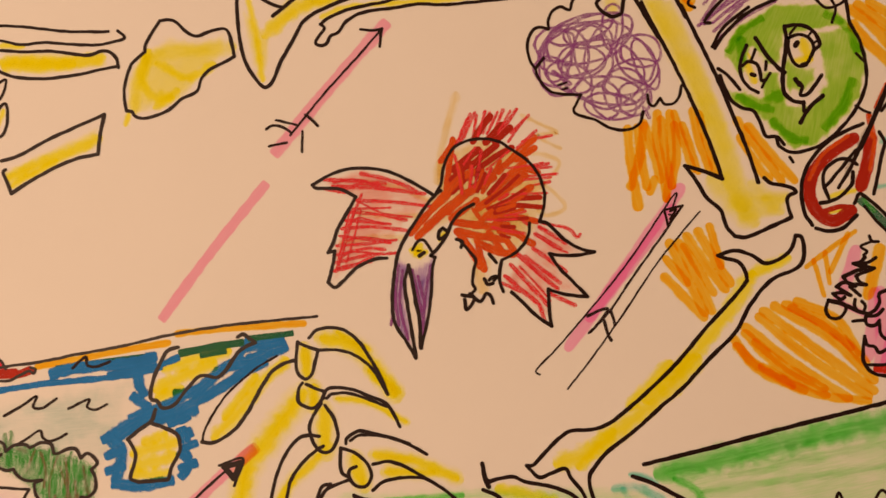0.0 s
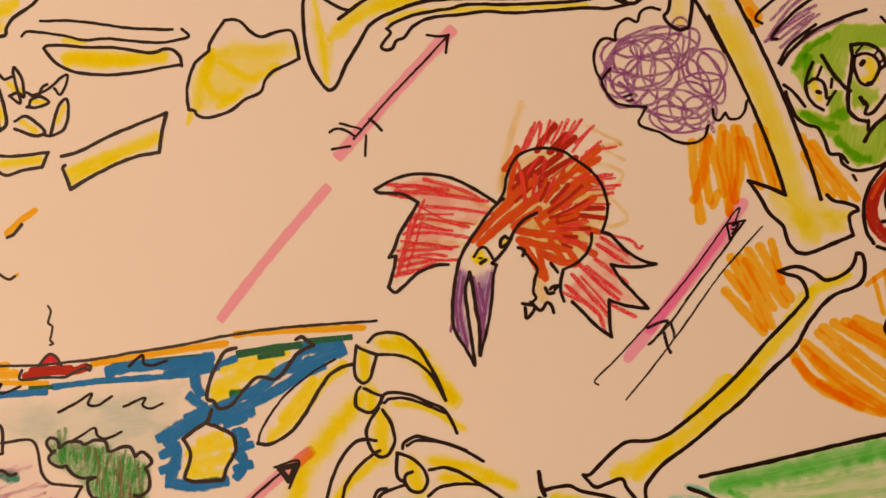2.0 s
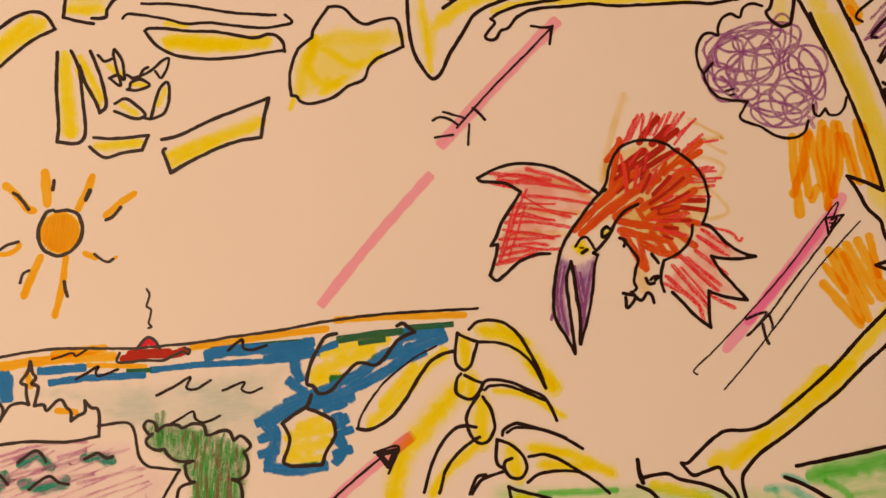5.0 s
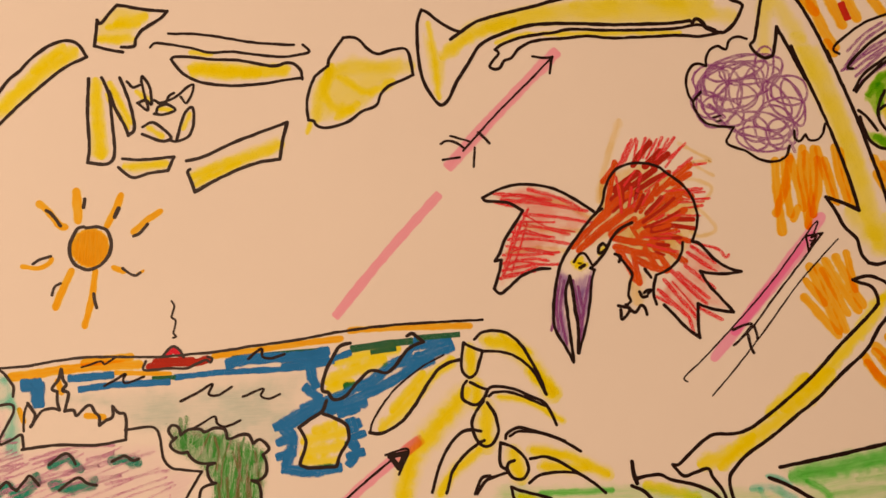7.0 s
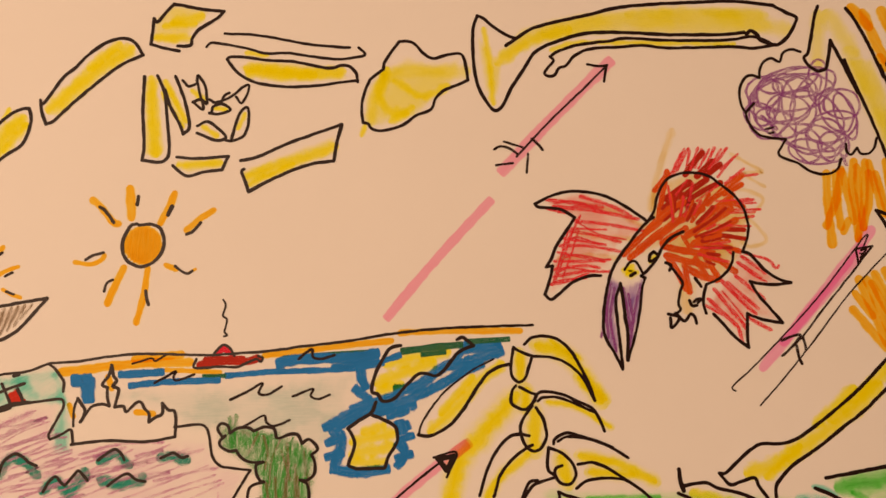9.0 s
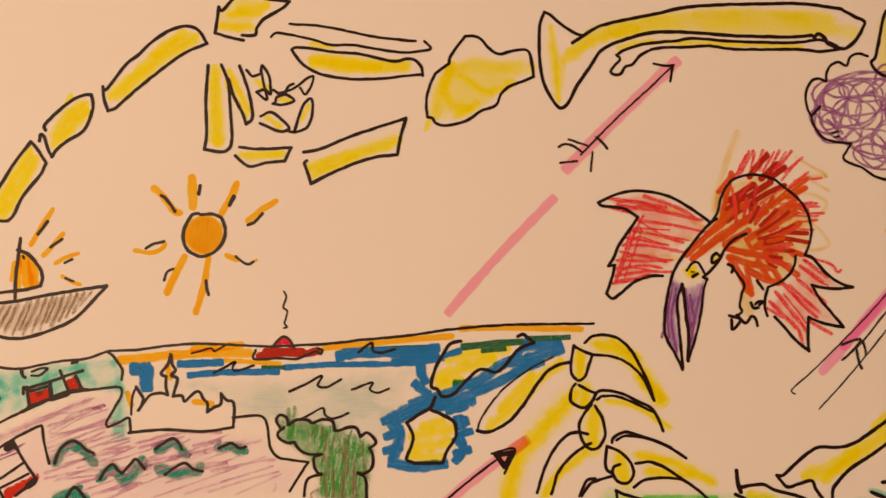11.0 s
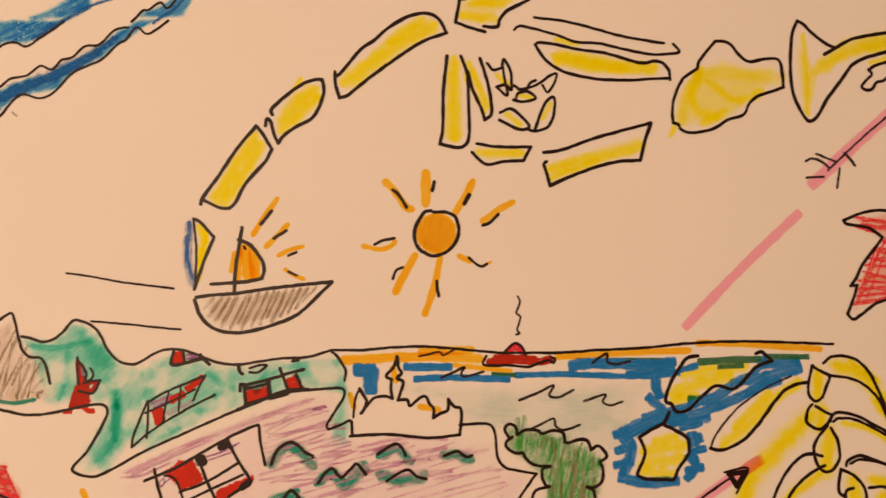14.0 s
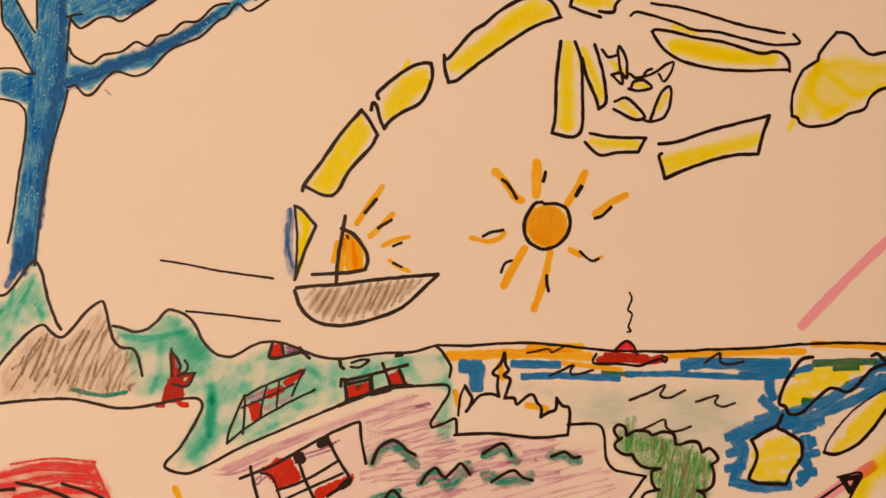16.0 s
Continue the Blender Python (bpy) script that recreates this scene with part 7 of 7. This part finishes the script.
m.line("drab", 2.51, [(-276.9, 19), (-279.5, 13.2), (-282.5, 7.5)])
m.line("drab", 2.15, [(-273.9, 19.2), (-276.3, 14.3), (-279.1, 9.4)])
m.line("drab", 2.15, [(-271.3, 19.4), (-273.5, 15.1), (-276.1, 10.6)])
m.line("drab", 2.15, [(-268.3, 19.8), (-270.5, 16.2), (-273.1, 12.3)])
m.line("drab", 1.79, [(-265.3, 20), (-267.5, 17.5), (-270.1, 14.9)])
m.line("orange", 5.79, [(-292.5, 35.4), (-291.5, 25.7)])
m.line("orange", 4.90, [(-289.3, 34.3), (-288.9, 25.7)])
m.line("orange", 2.23, [(-294.6, 35.4), (-295.5, 24)])
m.line("orange", 2.23, [(-296.8, 34.3), (-298.3, 27.5)])
m.line("ink", 1.71, [(-312.1, 17.3), (-304.7, 18.1), (-296.2, 18.5), (-285.5, 19.9), (-270.5, 21.3), (-258.6, 22.1)], [(-258.6, 22.1), (-264, 17), (-272.7, 9.5), (-283.4, 5.3), (-294.1, 3), (-302.6, 3.7), (-307.9, 6.6), (-311.1, 10.8), (-312.8, 16.2)])
m.line("ink", 1.71, [(-293.8, 44.4), (-295.1, 36.5), (-296.6, 27.9), (-297.2, 19.3)])
m.line("ink", 1.71, [(-295.1, 39.7), (-290.8, 37.5), (-286.5, 32.1), (-285.3, 27.8), (-286.3, 24)], [(-286.3, 24), (-294, 22.9), (-306.2, 22.4)])
m.line("fine", 1.33, [(-293.1, 36.9), (-292.7, 36)])
m.lay()

# blue and yellow crayon flag with black edge
m = Motif("drawn_flag", "blue and yellow crayon flag with black edge", 45)
m.line("yellow", 5.12, [(-310, 44), (-308.7, 39.7), (-310.4, 32.2)])
m.line("yellow", 3.12, [(-307.8, 42.9), (-310.2, 30.1), (-311.5, 24.7)])
m.line("bluecrayon", 4.98, [(-314.4, 45.5), (-315.3, 34.4), (-313.6, 23.3)])
m.line("bluecrayon", 3.11, [(-315.7, 40.8), (-316.1, 30.1)])
m.line("ink", 1.54, [(-312.7, 48.3), (-310, 46.8), (-305.7, 41.8), (-305.1, 40.3), (-307.8, 34.4), (-311, 25.8), (-312.8, 20.5)])
m.line("ink", 1.13, [(-312.7, 47.6), (-311.9, 36.5), (-312.5, 21.5)])
m.lay()

# orange marker ray with a short black dash
m = Motif("drawn_ray", "orange marker ray with a short black dash", 46)
m.line("orange", 2.67, [(-279.8, 55.3), (-284.3, 49.3), (-289.3, 41.8)])
m.line("ink", 1.54, [(-282, 50.8), (-286.3, 45.7)])
m.lay()

# orange marker ray with a short black dash
m = Motif("drawn_ray", "orange marker ray with a short black dash", 47)
m.line("orange", 2.67, [(-276, 45), (-280.1, 40.7), (-284.2, 36.9)])
m.line("ink", 1.54, [(-276.4, 42.9), (-281.2, 39.9)])
m.lay()

# orange marker ray with a short black dash
m = Motif("drawn_ray", "orange marker ray with a short black dash", 48)
m.line("orange", 2.00, [(-270, 36.4), (-274.7, 35.3), (-279.5, 33.2)])
m.line("ink", 1.33, [(-272.6, 34.2), (-275.6, 33)])
m.lay()

# orange marker ray with a short black dash
m = Motif("drawn_ray", "orange marker ray with a short black dash", 49)
m.line("orange", 2.00, [(-276.9, 27.4), (-273.7, 25.2), (-270, 23.5)])
m.line("ink", 1.33, [(-275.6, 26.5), (-272.6, 25.2)])
m.lay()

# fine black speed line on the paper
m = Motif("drawn_line", "fine black speed line on the paper", 50)
m.line("fine", 1.11, [(-362.7, 27.9), (-353.3, 26.4), (-342.8, 24.2), (-330.1, 22.3), (-321, 20.9)])
m.lay()

# fine black speed line on the paper
m = Motif("drawn_line", "fine black speed line on the paper", 51)
m.line("fine", 1.11, [(-353.3, 8.8), (-338.6, 7.2), (-328, 5.8), (-318.5, 4.7)])
m.lay()

# orange marker sun disc with black ring and rays
m = Motif("drawn_sun", "orange marker sun disc with black ring and rays", 52)
m.disc("orange", 7.79, -216.7, 40.6)
m.disc("peach", 7.6, -216.6, 40.5)
m.line("orange", 3.74, [(-236.4, 61.2), (-233.1, 57.9), (-229.1, 51.8), (-226.8, 50.5)])
m.line("orange", 4.80, [(-220.5, 64.1), (-220.6, 58.6), (-220.8, 53.2)])
m.line("orange", 3.74, [(-202, 60.5), (-204.6, 55.6), (-208.7, 49.4)])
m.line("orange", 3.20, [(-186.3, 52.2), (-192, 49.4), (-197.9, 45.3)])
m.line("orange", 2.40, [(-245.8, 36.1), (-239.9, 34.7), (-235, 35.8), (-233.4, 37.6)])
m.line("orange", 3.74, [(-225.6, 31.5), (-230.1, 24.2), (-233.3, 18)])
m.line("orange", 3.20, [(-215.5, 30.3), (-218.1, 19.3), (-221.9, 8.9)])
m.line("orange", 2.94, [(-207.5, 31.3), (-203.9, 29.4)])
m.line("orange", 1.60, [(-195.7, 28.5), (-198.1, 27.4)])
m.line("ink", 1.71, [(-218.7, 49.6), (-221.4, 49), (-224.4, 44.8), (-225.6, 40.2), (-224.3, 35.3), (-221, 32.6), (-217.5, 31.7), (-212.6, 33.3), (-209.1, 37.1), (-207.8, 41.7), (-209, 46.6), (-212.3, 48.9), (-217.8, 49)])
m.line("ink", 1.54, [(-233.8, 58.3), (-231.5, 56.3), (-228.4, 51.2)])
m.line("ink", 1.71, [(-217.2, 61.1), (-218, 57.8)])
m.line("ink", 1.91, [(-203.4, 55.7), (-205.3, 52.3)])
m.line("ink", 1.54, [(-191.9, 47.7), (-195.3, 44.5), (-198.1, 43.4)])
m.line("ink", 1.33, [(-241.4, 36.6), (-238.4, 38.1), (-233.6, 39)])
m.line("ink", 1.33, [(-230.5, 27.3), (-233, 26.2), (-234.5, 23)])
m.line("ink", 1.54, [(-217, 21.5), (-216.8, 18), (-216.3, 15.6)])
m.line("ink", 1.33, [(-204, 30.6), (-201.2, 28), (-198.9, 27), (-196.9, 27.9)])
m.lay()

# short yellow bone outlined in black marker
m = Motif("drawn_finger_bone", "short yellow bone outlined in black marker", 53)
m.smudge("straw", -55, 2.00, [(-306.3, 56.9), (-287.5, 81.6), (-284.3, 75.6), (-299.3, 54.9)])
m.line("ink", 1.66, [(-309.9, 54.1), (-308.9, 56.9), (-302.5, 65.4), (-295, 76.2), (-287.5, 84.8)], [(-287.5, 84.8), (-284.3, 80.5), (-281.5, 75.2)], [(-281.5, 75.2), (-284.3, 70.4), (-291.8, 62.2), (-296.1, 54.7), (-298.7, 52.1)], [(-298.7, 52.1), (-302.5, 52.6), (-308.9, 55.8)])
m.line("lemon", 8.68, [(-289.2, 79), (-296.1, 68.7), (-302.9, 56.9)])
m.line("lemon", 6.67, [(-286.4, 76.2), (-292.9, 65.5), (-299.3, 55.3)])
m.lay()

# short oval yellow bone outlined in black marker
m = Motif("drawn_finger_bone", "short oval yellow bone outlined in black marker", 54)
m.smudge("straw", -40, 2.00, [(-279.7, 87.7), (-274.1, 96.8), (-263.3, 100.7), (-263.4, 94.7), (-272, 85.6), (-278, 81.6)])
m.line("ink", 1.66, [(-281, 89.2), (-281.4, 91.3), (-276.7, 95.7), (-269.2, 101.1), (-263.8, 102.9), (-261, 102.9)], [(-261, 102.9), (-260.5, 97.9), (-262.7, 91.4), (-266, 87.1), (-272.4, 83.8), (-276.8, 80.6), (-278.9, 77.8)], [(-278.9, 77.8), (-280.6, 81.6), (-281.5, 85.9), (-283.2, 87.7), (-283.8, 84.9)])
m.line("lemon", 8.68, [(-265.5, 97.3), (-271.3, 92.5), (-276.7, 84.9)])
m.line("lemon", 6.23, [(-263.8, 94.7), (-271.4, 87.1)])
m.line("lemon", 3.12, [(-269.8, 102.9), (-272, 99.4)])
m.lay()

# long yellow bone outlined in black marker
m = Motif("drawn_finger_bone", "long yellow bone outlined in black marker", 55)
m.smudge("straw", -46, 2.00, [(-252.7, 101.7), (-241.7, 113.6), (-226.4, 125.5), (-219, 126.7), (-214.1, 121.8), (-224.7, 116.1), (-248.1, 98.1)])
m.line("ink", 1.66, [(-255.7, 104.8), (-254.1, 104.9), (-245.7, 114.5), (-239.8, 118.6), (-233.8, 123.6), (-225.5, 128), (-218.4, 128.9), (-213.9, 126.4), (-211, 120.9)], [(-211, 120.9), (-219.9, 117.9), (-229.4, 112.3), (-243.7, 102.2), (-250.8, 96.6), (-254.3, 95.5)], [(-254.3, 95.5), (-255.8, 100.8), (-255.9, 105.9)])
m.line("lemon", 8.68, [(-217.9, 123), (-231.7, 115.9), (-250.6, 102.9)])
m.line("lemon", 6.67, [(-222.1, 125.5), (-232.7, 118.8)])
m.lay()

# squarish yellow bone outlined in black marker
m = Motif("drawn_finger_bone", "squarish yellow bone outlined in black marker", 56)
m.smudge("straw", -16, 2.00, [(-204.9, 135.4), (-196.2, 140.8), (-182.1, 137), (-191.3, 127.1), (-197.5, 124.8), (-205.6, 126.7)])
m.line("ink", 1.66, [(-196.2, 141.4), (-191.9, 140.4), (-183.7, 137.9), (-175.1, 136.3)], [(-175.1, 136.3), (-178, 133.8), (-183.1, 131.2), (-186.9, 129.3), (-189.6, 125.9), (-190.6, 123.1), (-195.9, 123.3)])
m.line("ink", 1.66, [(-196.2, 141.4), (-199.3, 138.8), (-203.8, 134.5), (-205.1, 136.1)], [(-205.1, 136.1), (-206, 131.6), (-207.3, 125.2)], [(-207.3, 125.2), (-202, 123.1), (-195.6, 121.1)])
m.line("lemon", 5.56, [(-203.9, 127.7), (-192, 126.2)])
m.line("lemon", 6.67, [(-195.6, 134), (-186.4, 134.8)])
m.line("lemon", 4.67, [(-199.9, 132.6), (-189, 132)])
m.lay()

# narrow upright yellow bone outlined in black marker
m = Motif("drawn_finger_bone", "narrow upright yellow bone outlined in black marker", 57)
m.smudge("straw", 80, 1.33, [(-211, 109.8), (-206.4, 109.3), (-204.9, 80.3), (-207.6, 76.7), (-213.1, 78.8)])
m.line("lemon", 6.67, [(-208.1, 108.8), (-208.7, 96.8), (-208.8, 79.9)])
m.line("ink", 1.66, [(-211, 111.5), (-212.8, 97.2), (-213.3, 82.9), (-214.6, 76.3)], [(-214.6, 76.3), (-208.8, 74.9), (-205.1, 75.2), (-202.9, 79.2), (-202.7, 88.8), (-202.8, 100.9), (-203.5, 105.8), (-205.4, 111.4)])
m.lay()

# thin slanting yellow bone outlined in black marker
m = Motif("drawn_finger_bone", "thin slanting yellow bone outlined in black marker", 58)
m.smudge("straw", 59, 1.33, [(-203.6, 109), (-199.5, 106.2), (-194.6, 89.3), (-197.1, 88.6)])
m.line("lemon", 3.56, [(-202.1, 108.1), (-195.2, 91.5)])
m.line("lemon", 3.12, [(-203.8, 103.4), (-196.6, 89.3)])
m.line("ink", 1.66, [(-202.9, 105.2), (-200.7, 97), (-197.4, 89.4), (-196.5, 85.7)], [(-196.5, 85.7), (-193.9, 87.8), (-193.8, 93.8), (-195.4, 102.4), (-197.8, 110.4)])
m.lay()

# small jagged yellow bones scribbled in black marker
m = Motif("drawn_wrist_bone", "small jagged yellow bones scribbled in black marker", 59)
m.line("lemon", 4.00, [(-190.6, 103), (-186.8, 99)])
m.line("lemon", 3.12, [(-181.7, 95.2), (-178.2, 94.3)])
m.line("ink", 1.50, [(-194.9, 108.4), (-192.7, 105.7), (-189, 106.5)])
m.line("ink", 1.50, [(-188.9, 107.7), (-188.2, 110), (-185.6, 104.8), (-185.5, 97.6), (-187.8, 99.6), (-191.4, 98.8)])
m.line("ink", 1.30, [(-188.8, 108.9), (-188.2, 102.7), (-187.2, 95.4), (-191, 98.3)])
m.line("ink", 1.50, [(-184.2, 99.1), (-180.3, 97), (-177.6, 100.3), (-175.6, 101.2)])
m.line("ink", 1.30, [(-182.6, 97.7), (-177.8, 98.4), (-172.7, 100.9), (-170.1, 103), (-167.2, 103.8), (-168, 100.3), (-170.8, 96.3), (-172.9, 99.2)])
m.line("ink", 1.50, [(-184.7, 93.4), (-180.7, 92.7), (-175.8, 94), (-179.1, 96.8), (-182.8, 96.1), (-183.7, 94.2)])
m.lay()

# small pointed yellow bone outlined in black marker
m = Motif("drawn_wrist_bone", "small pointed yellow bone outlined in black marker", 60)
m.line("lemon", 3.56, [(-187.2, 87.5), (-182.8, 84)])
m.line("ink", 1.50, [(-190.2, 88.5), (-185.8, 89.9), (-181.3, 86.3), (-178.6, 82.4), (-183, 81.7), (-190.5, 85.5)])
m.lay()

# small curved yellow bone outlined in black marker
m = Motif("drawn_wrist_bone", "small curved yellow bone outlined in black marker", 61)
m.line("lemon", 3.56, [(-172.9, 86.5), (-170.1, 90.9)])
m.line("ink", 1.50, [(-178.7, 81.2), (-175.9, 80.8), (-170.9, 82.6), (-168.5, 88.3), (-168.6, 94.4), (-172.5, 91.2), (-176.3, 81.4)])
m.lay()

# short boat-shaped yellow bone outlined in black marker
m = Motif("drawn_finger_bone", "short boat-shaped yellow bone outlined in black marker", 62)
m.smudge("straw", -6, 1.33, [(-200.4, 73.6), (-182.6, 73.6), (-183.4, 69.9), (-196, 69.3)])
m.line("lemon", 4.67, [(-198.2, 72.7), (-182.7, 72.1)])
m.line("ink", 1.50, [(-199.8, 76.2), (-192, 74.8), (-178.2, 74.4)], [(-178.2, 74.4), (-181.3, 69)], [(-181.3, 69), (-189, 68.8), (-195.1, 67.6), (-198.5, 69.2), (-201.8, 72.7)])
m.lay()

# long slanting yellow bar outlined in black marker
m = Motif("drawn_jaw_bone", "long slanting yellow bar outlined in black marker", 63)
m.smudge("straw", -24, 2.00, [(-172.9, 67.4), (-163.9, 69.8), (-133.5, 78), (-134.1, 71.4), (-169.3, 61.8)])
m.line("lemon", 6.23, [(-170.2, 65.4), (-151.9, 69.6), (-134.4, 74)])
m.line("lemon", 4.00, [(-169.3, 62.2), (-152.1, 68)])
m.line("ink", 1.66, [(-173.1, 72.1), (-165.9, 73), (-151.1, 77.9), (-129.6, 83.2)], [(-129.6, 83.2), (-132.3, 75.7), (-134.2, 68.3)], [(-134.2, 68.3), (-145, 67.6), (-157.2, 64.3), (-170.9, 58.8)], [(-170.9, 58.8), (-172.1, 63.7), (-173.1, 67.4), (-172.1, 68.4)])
m.lay()
